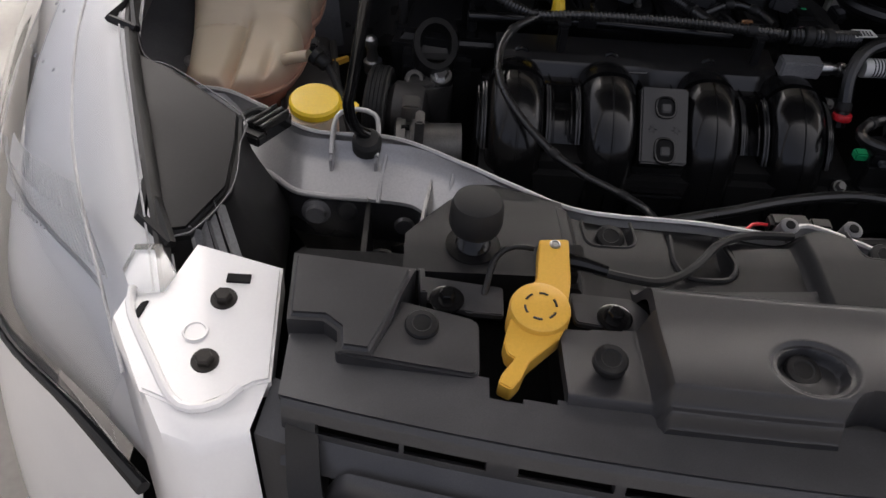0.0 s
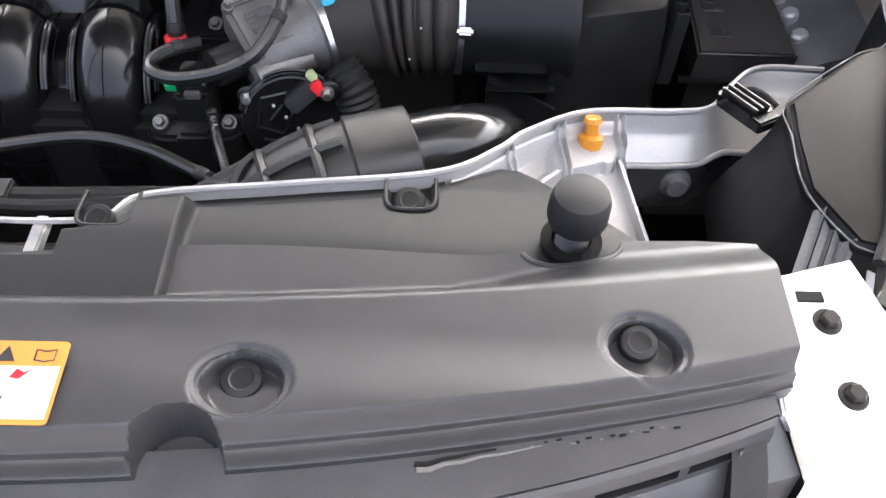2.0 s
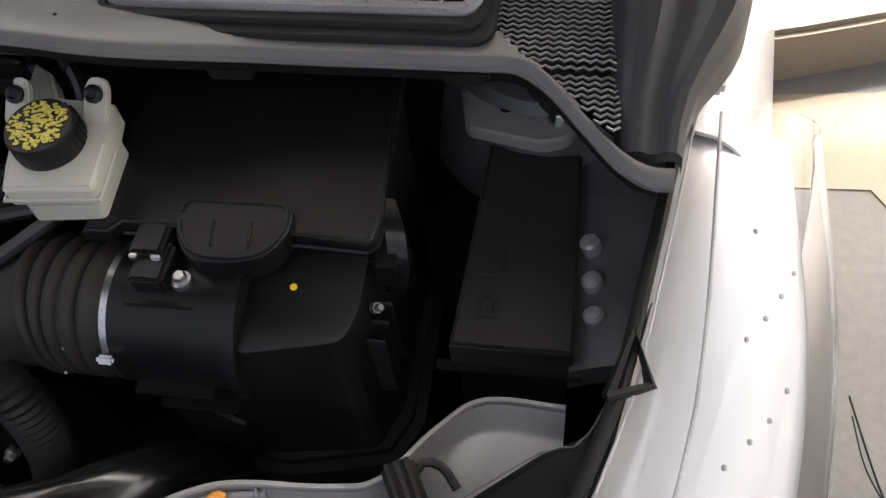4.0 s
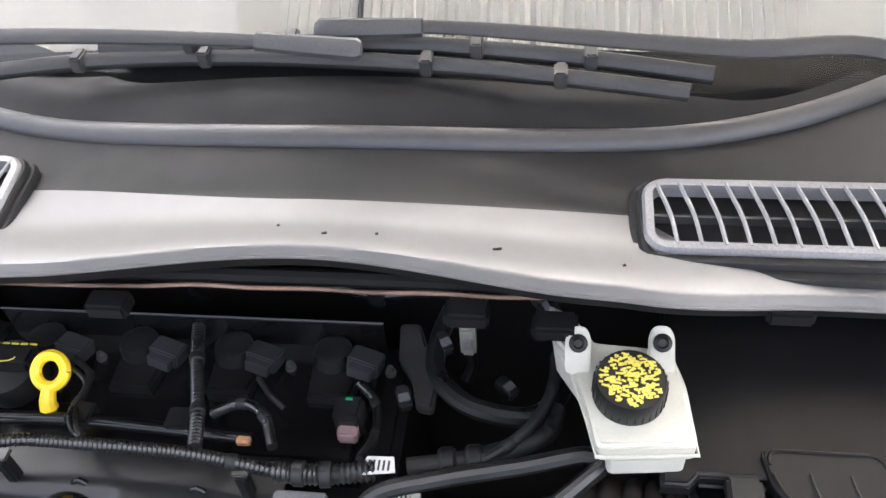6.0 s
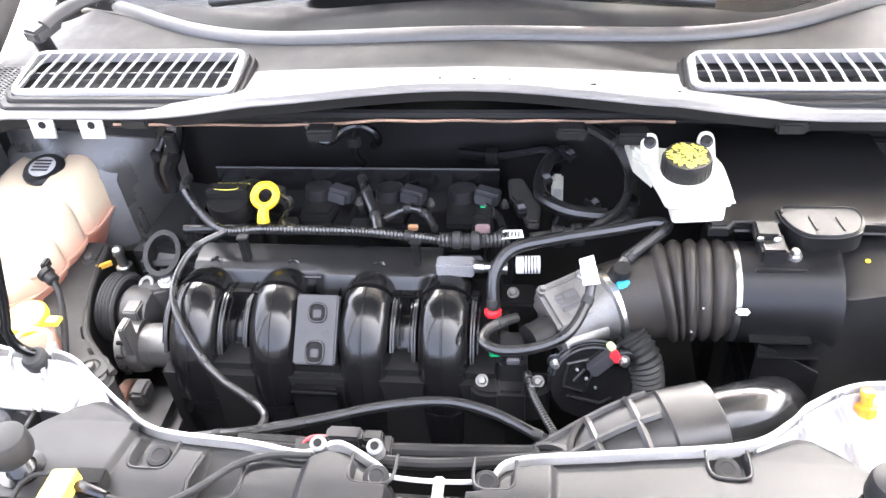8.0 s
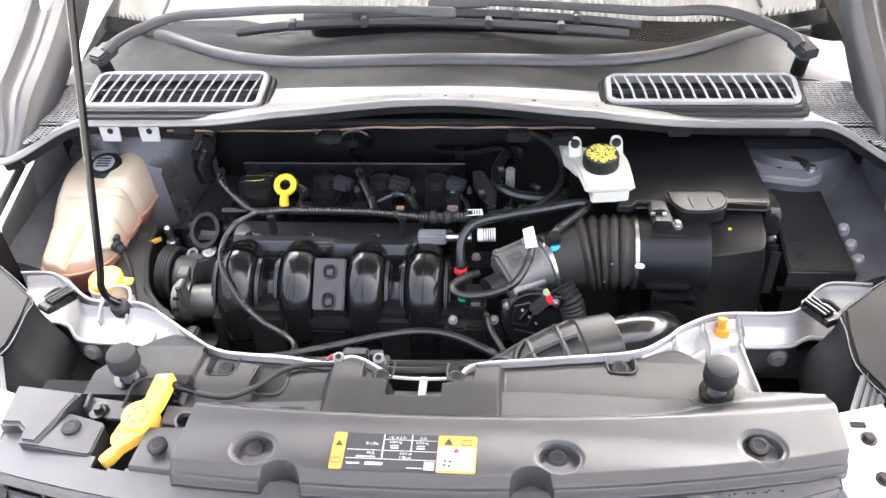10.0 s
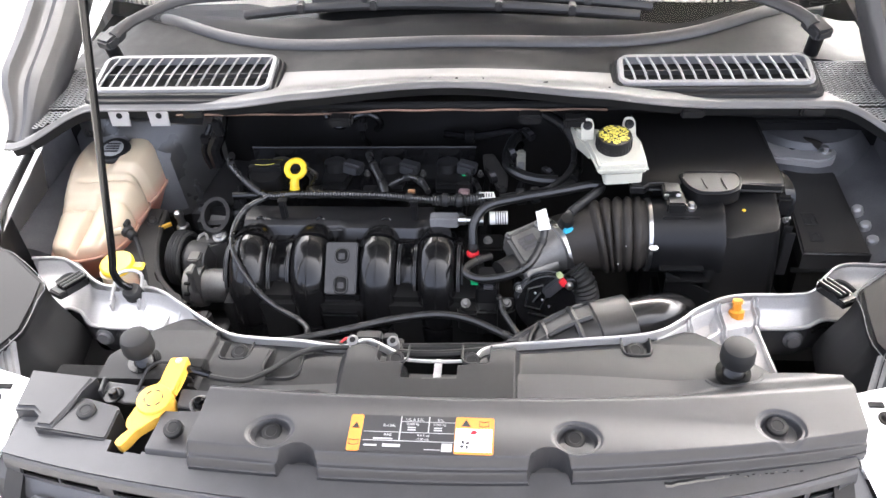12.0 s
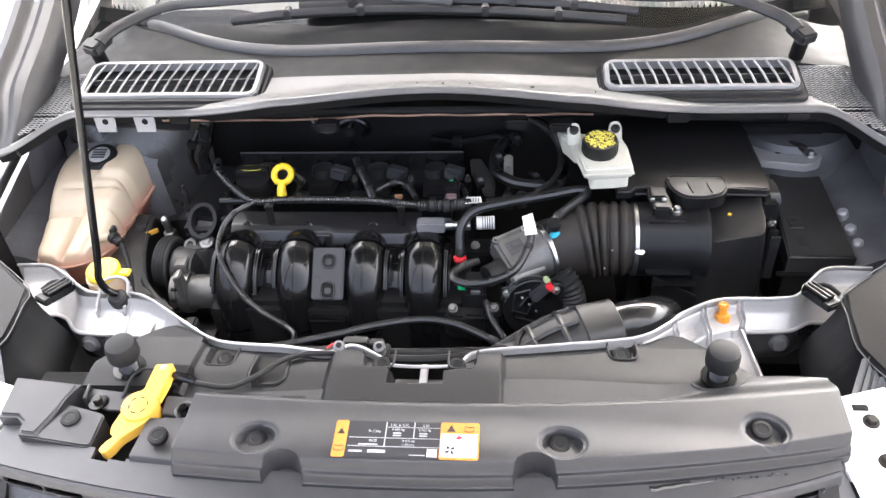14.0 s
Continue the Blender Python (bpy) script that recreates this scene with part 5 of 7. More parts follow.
part("mount_boss", turned((-0.440, 0.229, 0.846), (0, 0, 1), [(0, 0.024), (0.006, 0.022), (0.007, 0.013), (0.003, 0.012), (0.003, 0.0)], 24), DUST, mount)
part("mount_bolt", bolt((-0.440, 0.229, 0.850), (0, 0, 1), 0.0065), DULL, mount)
part("mount_bolt", bolt((-0.531, 0.425, 0.857), (0, 0, 1), 0.007), DULL, mount)
part("yellow_mark", prism([(-0.517, 0.412), (-0.500, 0.424), (-0.497, 0.421), (-0.511, 0.409)], 0.850, 0.8565, 0.0), YELLOW, mount)

settle(engine, -0.006, ("valve_cover", "cover_ridge", "rail_cover", "rail_end", "rail_pipe"))

# ---- throttle body and air intake hose ----
throttle = thing("throttle_body", "cast aluminium throttle body with black actuator", "throttle body")
TB, TD = Vector((0.112, 0.271, 0.902)), Vector((0.83, 0.55, 0.03)).normalized()
part("bore", turned(TB, TD, [(0.0, 0.030), (0.010, 0.034), (0.055, 0.037), (0.060, 0.041), (0.068, 0.043), (0.074, 0.043), (0.075, 0.036)], 36), ALLOY, throttle)
side_way = Vector((0, 0, 1)).cross(TD).normalized()
TM = Matrix((TD, side_way, TD.cross(side_way))).transposed().to_4x4()
TM.translation = TB + TD * 0.028 + Vector((0, 0, 0.033))
TM = TM @ Euler((radians(24), 0, 0)).to_matrix().to_4x4()
part("gear_case", box(-0.034, 0.026, -0.030, 0.026, -0.034, 0.004, 0.005, TM), ALLOY, throttle)
part("case_rib", box(-0.034, 0.030, -0.032, -0.026, -0.036, 0.0, 0.002, TM), ALLOY, throttle)
part("case_rib", box(-0.034, 0.026, 0.020, 0.026, -0.02, 0.009, 0.002, TM), ALLOY, throttle)
part("motor_barrel", turned(TM @ Vector((-0.036, -0.036, -0.022)), TM.to_3x3() @ Vector((1, 0, 0)), [(0, 0.010), (0.004, 0.0155), (0.058, 0.0155), (0.062, 0.010)], 24), ALLOY, throttle)
part("label_plate", box(-0.020, 0.006, -0.011, 0.011, 0.0042, 0.0048, 0, TM), DULL, throttle)
for a in ((-0.022, -0.012, 0.005, 0.008), (-0.022, -0.014, 0.000, 0.003), (-0.010, 0.004, 0.002, 0.009), (-0.022, 0.004, -0.006, -0.0035), (-0.018, -0.002, -0.0115, -0.0085)):
    part("print_bar", box(*a, 0.0048, 0.0052, 0, TM), GREYP, throttle)
part("case_screw", bolt(TM @ Vector((0.020, 0.020, 0.008)), TM.to_3x3() @ Vector((0, 0, 1)), 0.0042), STEEL, throttle)
part("case_screw", bolt(TM @ Vector((-0.030, 0.022, 0.006)), TM.to_3x3() @ Vector((0, 0, 1)), 0.0038), ALLOY, throttle)
part("inlet_stub", tube([TB - TD * 0.03 + Vector((0, -0.01, 0.01)), TB + Vector((0, -0.006, 0.008))], 0.017, 16), PLASTIC, throttle)
part("clamp_ring", turned(TB + TD * 0.064, TD, [(0, 0.0465), (0.001, 0.0485), (0.010, 0.0485), (0.011, 0.0465)], 40), STEEL, throttle)
AM = Matrix.Translation((0.156, 0.232, 0.866)) @ Euler((radians(72), 0, radians(8))).to_matrix().to_4x4()
disc = part("actuator_cover", turned(AM.translation, AM.to_3x3() @ Vector((0, 0, 1)), [(-0.045, 0.040), (-0.006, 0.046), (0, 0.048), (0.005, 0.048), (0.008, 0.0455), (0.008, 0.0)], 44), GLOSS, throttle)
for r in (0.049, 0.0465, 0.044):
    part("cover_groove", tube([AM @ Vector((r * math.cos(a), r * math.sin(a), 0.002 + (0.049 - r) * 1.3)) for a in (0.25 + 2.6 * k / 24 for k in range(25))], 0.0012, 5, smooth=False), PLUG, disc)
for pts in ([(-0.032, -0.002), (-0.026, 0.026), (-0.004, 0.030), (0.000, 0.010), (-0.010, -0.010), (-0.032, -0.002)], [(-0.028, -0.014), (0.008, -0.026), (0.022, -0.020)], [(-0.020, 0.004), (-0.008, 0.018)]):
    part("cover_rib", tube([AM @ Vector((a, b, 0.0088)) for a, b in pts], 0.0016, 5, smooth=False), COIL, disc)
for a, b in ((-0.016, 0.018), (-0.006, 0.006), (0.004, -0.006)):
    part("cover_pin", turned(AM @ Vector((a, b, 0.008)), AM.to_3x3() @ Vector((0, 0, 1)), [(0, 0.0018), (0.002, 0.0018), (0.003, 0.0)], 8), STEEL, disc)
plug_at = AM @ Matrix.Translation((0.015, 0.030, 0.012)) @ Euler((0, 0, radians(38))).to_matrix().to_4x4()
part("actuator_plug", box(-0.022, 0.010, -0.008, 0.008, -0.006, 0.006, 0.002, plug_at), PLUG, disc)
part("red_lock", box(0.006, 0.016, -0.009, 0.005, -0.002, 0.008, 0.0015, plug_at), RED, disc)
part("pale_lock", box(0.010, 0.018, 0.004, 0.014, -0.004, 0.004, 0.0015, plug_at), PALEGREEN, disc)
for q in ((0.117, 0.230, 0.891), (0.190, 0.226, 0.902), (0.193, 0.218, 0.836)):
    part("actuator_screw", bolt(q, (0.05, -0.95, 0.3), 0.0042), STEEL, throttle)
part("screw_ear", turned((0.117, 0.237, 0.889), (0.05, -0.95, 0.3), [(-0.03, 0.010), (0.004, 0.010), (0.005, 0.008)], 16), GLOSS, throttle)
part("screw_ear", turned((0.192, 0.234, 0.900), (0.05, -0.95, 0.3), [(-0.03, 0.010), (0.004, 0.010), (0.005, 0.008)], 16), GLOSS, throttle)
part("pleated_boot", tube([(0.196, 0.262, 0.905), (0.212, 0.248, 0.885), (0.218, 0.238, 0.85), (0.214, 0.23, 0.81), (0.20, 0.225, 0.77)], 0.021, 18, 0.003, ripple=0.14), RUBBER, throttle)

maps = thing("pressure_sensor", "black pressure sensor with a green lock on the manifold", "sensor")
part("body", box(0.052, 0.086, 0.222, 0.252, 0.845, 0.897, 0.004), PLASTIC, maps)
part("socket", box(0.056, 0.082, 0.226, 0.262, 0.893, 0.908, 0.003), SLATE, maps)
part("green_lock", box(0.044, 0.060, 0.233, 0.245, 0.893, 0.902, 0.0015), GREEN, maps)
part("latch", box(0.064, 0.078, 0.220, 0.228, 0.896, 0.902, 0.001), GREYP, maps)
part("skirt", prism([(0.054, 0.204), (0.084, 0.204), (0.088, 0.23), (0.050, 0.23)], 0.82, 0.868, 0.004), PLASTIC, maps)


def bellows(s):
    if s < 0.40:
        return lerp(0.0455, 0.0500, sm(0, 0.40, s))
    if s < 0.86:
        k = (s - 0.40) / 0.46 * 5.0
        return 0.0495 + 0.0085 * abs(math.sin(math.pi * k)) ** 0.6
    return 0.0525 + 0.0015 * math.sin(40 * s)


hose = thing("air_intake_hose", "dusty brown-black rubber bellows air intake hose", "hose")
part("bellows", tube([TB + TD * 0.072, TB + TD * 0.084 + Vector((0.002, 0, 0.002)), (0.210, 0.318, 0.913), (0.25, 0.322, 0.921), (0.285, 0.320, 0.925), (0.322, NY0, NZ0)], bellows, 44, 0.0016), HOSE, hose)
part("band_clamp", turned((0.3045, NY0, NZ0), (1, 0, 0), [(0, 0.0550), (0.0006, 0.0560), (0.0116, 0.0560), (0.0122, 0.0550)], 48), STEEL, hose)
clamp_m = Matrix.Translation((0.3105, 0.2655, 0.942)) @ Euler((radians(35), 0, 0)).to_matrix().to_4x4()
part("clamp_screw", box(-0.007, 0.007, -0.004, 0.003, -0.013, 0.011, 0.002, clamp_m), STEEL, hose)
part("screw_head", turned(clamp_m @ Vector((0, -0.003, -0.018)), clamp_m.to_3x3() @ Vector((0, -0.2, 1)), [(0, 0.005), (0.010, 0.005), (0.011, 0.003)], 6), STEEL, hose)
for q in ((0.217, 0.262, 0.905), (0.272, 0.268, 0.945), (0.262, 0.262, 0.915)):
    part("dust_fleck", turned(q, (0, -0.8, 0.5), [(0, 0.0014), (0.0012, 0.0008)], 6), GREYL, hose)
part("vent_stub", turned((0.186, 0.312, 0.940), (0.05, -0.25, 1), [(0, 0.016), (0.012, 0.0145), (0.016, 0.011), (0.028, 0.0095)], 18), PLASTIC, hose)
part("blue_clip", box(-0.008, 0.006, -0.004, 0.004, -0.003, 0.004, 0.001, pose(0.190, 0.296, 0.951, -20, 0, 25)), CYAN, hose)

# ---- air filter box ----
airbox = thing("air_filter_box", "black plastic air filter housing with a flat lid", "air filter box")
NY, NZ = NY0, NZ0
part("neck", turned((0.308, NY, NZ), (1, 0, 0), [(0, 0.055), (0.004, 0.0565), (0.085, 0.0575), (0.098, 0.0625), (0.104, 0.0625)], 48), AIRBOX, airbox)
for xa, xb, z in ((0.322, 0.386, 0.912), (0.334, 0.398, 0.889)):
    part("rib", box(xa, xb, 0.252, 0.280, z - 0.0018, z + 0.0018, 0.0012), AIRBOX, airbox)


def body_ring(z, grow, flare):
    plan = [(0.411 - flare, 0.267 - grow), (0.489 + 0.4 * grow, 0.283 - grow), (0.4975 + grow, 0.31), (0.499 + grow, 0.43), (0.40 - flare, 0.43), (0.398 - flare, 0.30)]
    return [Vector((x, y, z(x, y) if callable(z) else z)) for x, y in rounded(plan, 0.010, 4)]


def body_top(x, y):
    return 0.9625 + 0.16 * (y - 0.27) + 0.012 * (0.45 - x)


part("body", loft([body_ring(0.70, 0.018, 0.035), body_ring(0.86, 0.012, 0.026), body_ring(0.93, 0.005, 0.008), body_ring(lambda x, y: body_top(x, y) - 0.006, 0.0, 0.0),
                   body_ring(lambda x, y: body_top(x, y) - 0.0018, -0.0012, -0.0012), body_ring(body_top, -0.0045, -0.0045)]), AIRBOX, airbox)
part("lower_box", prism([(0.335, 0.250), (0.42, 0.240), (0.512, 0.262), (0.530, 0.30), (0.530, 0.43), (0.335, 0.43)], 0.62, 0.80, 0.01), PLASTIC, airbox)
part("front_web", sheet(lambda u, v: (lerp(0.335, 0.40, u), 0.262 - 0.012 * u, lerp(0.90 - 0.03 * u, 0.70, v)), 8, 6, 0.004, down=(0, 1, 0)), PLASTIC, airbox)
LIDP = [(0.280, 0.341), (0.301, 0.341), (0.309, 0.350), (0.36, 0.350), (0.453, 0.349), (0.500, 0.347), (0.505, 0.352), (0.507, 0.37), (0.500, 0.478), (0.498, 0.535), (0.30, 0.548), (0.281, 0.45)]
part("lid", prism(LIDP, 0.986, lambda x, y: 0.9985 + 0.012 * (y - 0.35), 0.0035, seg=3), AIRBOX, airbox)
part("lid_lip", tube([(x, y - 0.001, 0.9875) for x, y in LIDP[2:8]], 0.0022, 6, smooth=False), AIRBOX, airbox)
part("filter_case", prism([(0.318, 0.372), (0.49, 0.37), (0.49, 0.54), (0.318, 0.55)], 0.66, 0.987, 0.006), PLASTIC, airbox)
TABP = [(0.352, 0.374), (0.440, 0.374), (0.4445, 0.352), (0.434, 0.327), (0.410, 0.318), (0.374, 0.319), (0.358, 0.340)]
part("latch_tab", prism(TABP, 0.982, lambda x, y: 1.0045 + 0.02 * (y - 0.345), 0.002, seg=3, round_plan=0.011), AIRBOX, airbox)
part("tab_rim", tube([(x, y, 1.0048 + 0.02 * (y - 0.345)) for x, y in rounded([(0.356, 0.371), (0.437, 0.371), (0.441, 0.352), (0.431, 0.330), (0.409, 0.3215), (0.376, 0.3225), (0.361, 0.341)], 0.012)], 0.0014, 6, smooth=False), AIRBOX, airbox)
for x in (0.386, 0.414):
    part("tab_rib", tube([(x - 0.001, 0.353, 1.0050), (x + 0.001, 0.340, 1.0048), (x + 0.003, 0.331, 1.0046)], 0.0013, 6), AIRBOX, airbox)
strap = [(0.506, 0.392, 0.990), (0.515, 0.372, 0.986), (0.520, 0.354, 0.974), (0.520, 0.346, 0.955), (0.516, 0.342, 0.938)]
part("side_clip", loft([[Vector(q) + Vector((dx, 0.002, dz)) for dx, dz in ((-0.009, 0.003), (0.006, 0.001), (0.006, -0.001), (-0.009, 0.0))] for q in spline(strap, 0.004)]), GLOSS, airbox)
part("clip_foot", box(0.498, 0.522, 0.345, 0.38, 0.93, 0.975, 0.004), PLASTIC, airbox)
for k in range(3):
    part("case_rib", box(0.503 + 0.001 * k, 0.517, 0.292 + 0.016 * k, 0.295 + 0.016 * k, 0.87, 0.952, 0.001), PLASTIC, airbox)
part("flow_sensor", box(0.330, 0.357, 0.302, 0.338, 0.950, 0.997, 0.003), PLASTIC, airbox)
part("sensor_plug", box(0.326, 0.352, 0.322, 0.350, 0.988, 1.003, 0.003), PLASTIC, airbox)
for x in (0.3305, 0.3475):
    part("plug_lock", box(x - 0.0035, x + 0.0035, 0.3195, 0.3235, 0.995, 1.0005, 0.001), STEEL if x < 0.34 else GREYL, airbox)
part("sensor_flange", box(0.324, 0.378, 0.292, 0.326, 0.975, 0.979, 0.001), PLASTIC, airbox)
part("sensor_screw", bolt((0.366, 0.312, 0.985), (0, 0, 1), 0.0052), STEEL, airbox)
part("sensor_boss", turned((0.366, 0.312, 0.94), (0, 0, 1), [(0, 0.0075), (0.042, 0.0075), (0.043, 0.006)], 14), PLASTIC, airbox)
part("yellow_dot", turned((0.4455, 0.322, body_top(0.4455, 0.322) - 0.0004), (0, -0.16, 1), [(0, 0.0028), (0.001, 0.0028)], 12), LEMON, airbox)
part("side_screw", bolt((0.507, 0.318, 0.957), (0.6, -0.3, 0.7), 0.003), ALLOY, airbox)

battery = thing("battery_cover", "black plastic battery cover with moulded symbols", "cover")
part("lid", prism([(0.553, 0.335), (0.655, 0.335), (0.653, 0.556), (0.640, 0.60), (0.569, 0.60)], 0.845, lambda x, y: 0.877 + 0.03 * (y - 0.335), 0.003, seg=3), BATT, battery)
part("case", prism([(0.557, 0.345), (0.652, 0.345), (0.650, 0.59), (0.572, 0.59)], 0.62, 0.846, 0.003), PLASTIC, battery)
part("lower_rim", box(0.540, 0.664, 0.328, 0.338, 0.842, 0.846, 0.001), PLASTIC, battery)
part("seam_edge", tube([(0.554, 0.3345, 0.8765), (0.654, 0.3345, 0.8765)], 0.0012, 6), COIL, battery)
def bat_mark(x0, y0, lines):
    for pts in lines:
        part("symbol", tube([(x0 + a, y0 + b, 0.8775 + 0.03 * (y0 + b - 0.335)) for a, b in pts], 0.0009, 5, smooth=False), INK, battery)


bat_mark(0.581, 0.418, ([(-0.010, -0.014), (-0.010, 0.014), (0.010, 0.014), (0.010, -0.014), (-0.010, -0.014)], [(-0.004, -0.010), (-0.004, 0.010)], [(0.003, -0.010), (0.003, 0.010)], [(-0.007, 0.0), (0.007, 0.0)]))
part("symbol_field", prism([(0.571, 0.362), (0.592, 0.362), (0.592, 0.386), (0.571, 0.386)], 0.8772, 0.8786, 0.0, round_plan=0.002), INK, battery)
bat_mark(0.581, 0.374, ([(-0.005, -0.006), (-0.005, 0.005), (0.0, 0.008), (0.005, 0.005), (0.005, -0.006)],))

brace = thing("strut_brace", "silver-grey steel strut brace plate with a bolt", "bracket")
part("plate", prism([(0.53, 0.612), (0.60, 0.60), (0.640, 0.583), (0.652, 0.553), (0.640, 0.530), (0.616, 0.522), (0.545, 0.538)], 0.906, lambda x, y: 0.918 + 0.03 * (x - 0.55), 0.003, round_plan=0.008), PRIMER, brace)
part("bolt", bolt((0.630, 0.552, 0.922), (0, 0, 1), 0.007), STEEL, brace)
part("bolt_sleeve", tube([(0.600, 0.578, 0.925), (0.614, 0.566, 0.928), (0.624, 0.558, 0.926)], 0.007, 10), HOSE, brace)
part("plate_hole", turned((0.580, 0.564, 0.9185), (0, 0, 1), [(0, 0.006), (0.001, 0.006)], 16), DARK, brace)
part("arm", box(0.50, 0.66, 0.592, 0.604, 0.935, 0.955, 0.003), PLASTIC, brace)
tower = thing("strut_tower_panel", "dusty silver strut tower panel behind the coolant tank", "panel")


def tower_fn(u, v):
    x = lerp(-0.70, -0.43, u)
    bulge = 0.05 * math.sin(math.pi * min(1, u * 1.15)) ** 0.8
    return (x, 0.590 - bulge * sm(0, 0.5, v) - 0.02 * v, lerp(1.045, 0.80, v) - 0.02 * u)


part("wall", sheet(tower_fn, 30, 18, 0.004, down=(0, 0.01, 0)), SILVER, tower)
part("shoulder", sheet(lambda u, v: (lerp(-0.70, -0.455, u), lerp(0.56, 0.62, v), 1.006 - 0.015 * (1 - v) ** 2 - 0.02 * u), 12, 6, 0.003), SILVER, tower)
part("bracket", box(-0.578, -0.452, 0.470, 0.475, 1.046, 1.058, 0.001), PRIMER, tower)
for x in (-0.549, -0.481):
    part("bracket_tab", prism([(x - 0.017, -0.022), (x + 0.015, -0.022), (x + 0.017, 0.010), (x - 0.019, 0.010)], -0.0015, 0.0015, 0.0005, pose(0, 0.468, 1.051, 82, 0, 0)), PRIMER, tower)
    part("tab_hole", turned((x, 0.4665, 1.048), (0, -1, 0.1), [(0, 0.0052), (0.0012, 0.0052)], 16), DARK, tower)

# ---- brake fluid reservoir ----
brake = thing("brake_fluid_reservoir", "ivory plastic brake fluid reservoir with black cap", "reservoir")
part("tank", prism([(0.206, 0.455), (0.199, 0.440), (0.214, 0.418), (0.226, 0.375), (0.232, 0.346), (0.303, 0.352), (0.298, 0.40), (0.290, 0.436), (0.232, 0.440)], 1.018, lambda x, y: 1.0355 + 0.03 * (y - 0.34), 0.0035, seg=3, round_plan=0.006), IVORY, brake)
part("lower_tank", prism([(0.241, 0.347), (0.298, 0.353), (0.292, 0.42), (0.236, 0.42)], 0.998, 1.020, 0.004, round_plan=0.006), IVORY, brake)
part("tank_seam", tube([(x, y, 1.0245) for x, y in ((0.214, 0.417), (0.226, 0.373), (0.2315, 0.3448), (0.304, 0.351), (0.299, 0.40))], 0.0017, 6, smooth=False), IVORY, brake)
part("side_wing", prism([(0.196, 0.484), (0.203, 0.432), (0.222, 0.40), (0.236, 0.44), (0.215, 0.474)], 1.008, 1.030, 0.003), IVORY, brake)
for x, y in ((0.218, 0.430), (0.281, 0.434)):
    ear = prism([(-0.0098, -0.024), (0.0098, -0.024), (0.0098, 0.004), (0.006, 0.0125), (-0.006, 0.0125), (-0.0098, 0.004)], 0, 0.006, 0.0015, pose(x, y, 1.047, 36, 0, 0), round_plan=0.006)
    part("ear", ear, IVORY, brake)
    part("ear_bolt", turned((x, y - 0.0045, 1.052), (0, -0.59, 0.81), [(0, 0.0072), (0.003, 0.0072), (0.004, 0.0045), (0.0025, 0.003), (0.0025, 0)], 18), PLASTIC, brake)
cap_m = Vector((0.2555, 0.3915, 1.036))
cap_axis = Vector((0, -0.08, 1))
cap = part("cap", turned(cap_m, cap_axis, [(0, 0.0255), (0.002, 0.0268), (0.020, 0.0262), (0.023, 0.025), (0.0235, 0.0)], 36), PLASTIC, brake)
rng = random.Random(4)
pr = bmesh.new()
for k in range(260):
    a, r = rng.uniform(0, 6.28), 0.0222 * math.sqrt(rng.random())
    px, py = r * math.cos(a), r * math.sin(a)
    if rng.random() < 0.8 or px < 0:
        box(-0.0016, 0.0016, -0.0008, 0.0008, 0, 0.0004, 0, Matrix.Translation(cap_m + Vector((px, py - 0.0019, 0.0236 + 0.08 * py))) @ pose(0, 0, 0, 4.5, 0, rng.choice((0, 15, -20, 90))), pr)
part("cap_print", pr, OLIVE, cap)
for k in range(30):
    a = 2 * math.pi * k / 30
    part("grip_rib", tube([cap_m + Vector((0.0268 * math.cos(a), 0.0268 * math.sin(a), 0.003 - 0.08 * -0.0268 * math.sin(a) * 0)), cap_m + Vector((0.0264 * math.cos(a), 0.0264 * math.sin(a), 0.019))], 0.0009, 4, smooth=False), PLASTIC, cap)

# ---- coolant reservoir ----
TANK = mat("translucent_tank_plastic", (0.82, 0.67, 0.51), 0.4, grain=0.03, stain=0.12, bump=0.02)
tn, tl = TANK.node_tree.nodes, TANK.node_tree.links
tc2, sp, mr, mxc = tn.new("ShaderNodeTexCoord"), tn.new("ShaderNodeSeparateXYZ"), tn.new("ShaderNodeMapRange"), tn.new("ShaderNodeMix")
mxc.data_type = "RGBA"
tl.new(tc2.outputs["Object"], sp.inputs[0])
mr.inputs["From Min"].default_value, mr.inputs["From Max"].default_value = 0.855, 0.896
tl.new(sp.outputs["Z"], mr.inputs["Value"])
tl.new(mr.outputs[0], mxc.inputs["Factor"])
mxc.inputs["A"].default_value, mxc.inputs["B"].default_value = (0.50, 0.20, 0.14, 1), (0.56, 0.47, 0.34, 1)
tl.new(mxc.outputs["Result"], tn["Principled BSDF"].inputs["Base Color"])
tn["Principled BSDF"].inputs["Subsurface Weight"].default_value = 0.12
tn["Principled BSDF"].inputs["Subsurface Radius"].default_value = (0.02, 0.012, 0.008)
tank = thing("coolant_reservoir", "translucent beige coolant tank half full of pink coolant", "reservoir")


# the moulded shell: plan edges from the front to the back, lobes parted by grooves
EDGE_L = spline([(-0.610, 0.303, 0), (-0.640, 0.303, 0), (-0.662, 0.316, 0), (-0.668, 0.356, 0), (-0.675, 0.412, 0), (-0.684, 0.458, 0), (-0.693, 0.505, 0), (-0.687, 0.550, 0), (-0.664, 0.576, 0), (-0.640, 0.588, 0)], 0.01)
EDGE_R = spline([(-0.588, 0.310, 0), (-0.564, 0.328, 0), (-0.549, 0.360, 0), (-0.545, 0.394, 0), (-0.551, 0.404, 0), (-0.546, 0.418, 0), (-0.543, 0.448, 0), (-0.550, 0.461, 0),
                 (-0.541, 0.478, 0), (-0.539, 0.528, 0), (-0.551, 0.572, 0), (-0.578, 0.594, 0), (-0.610, 0.596, 0)], 0.01)


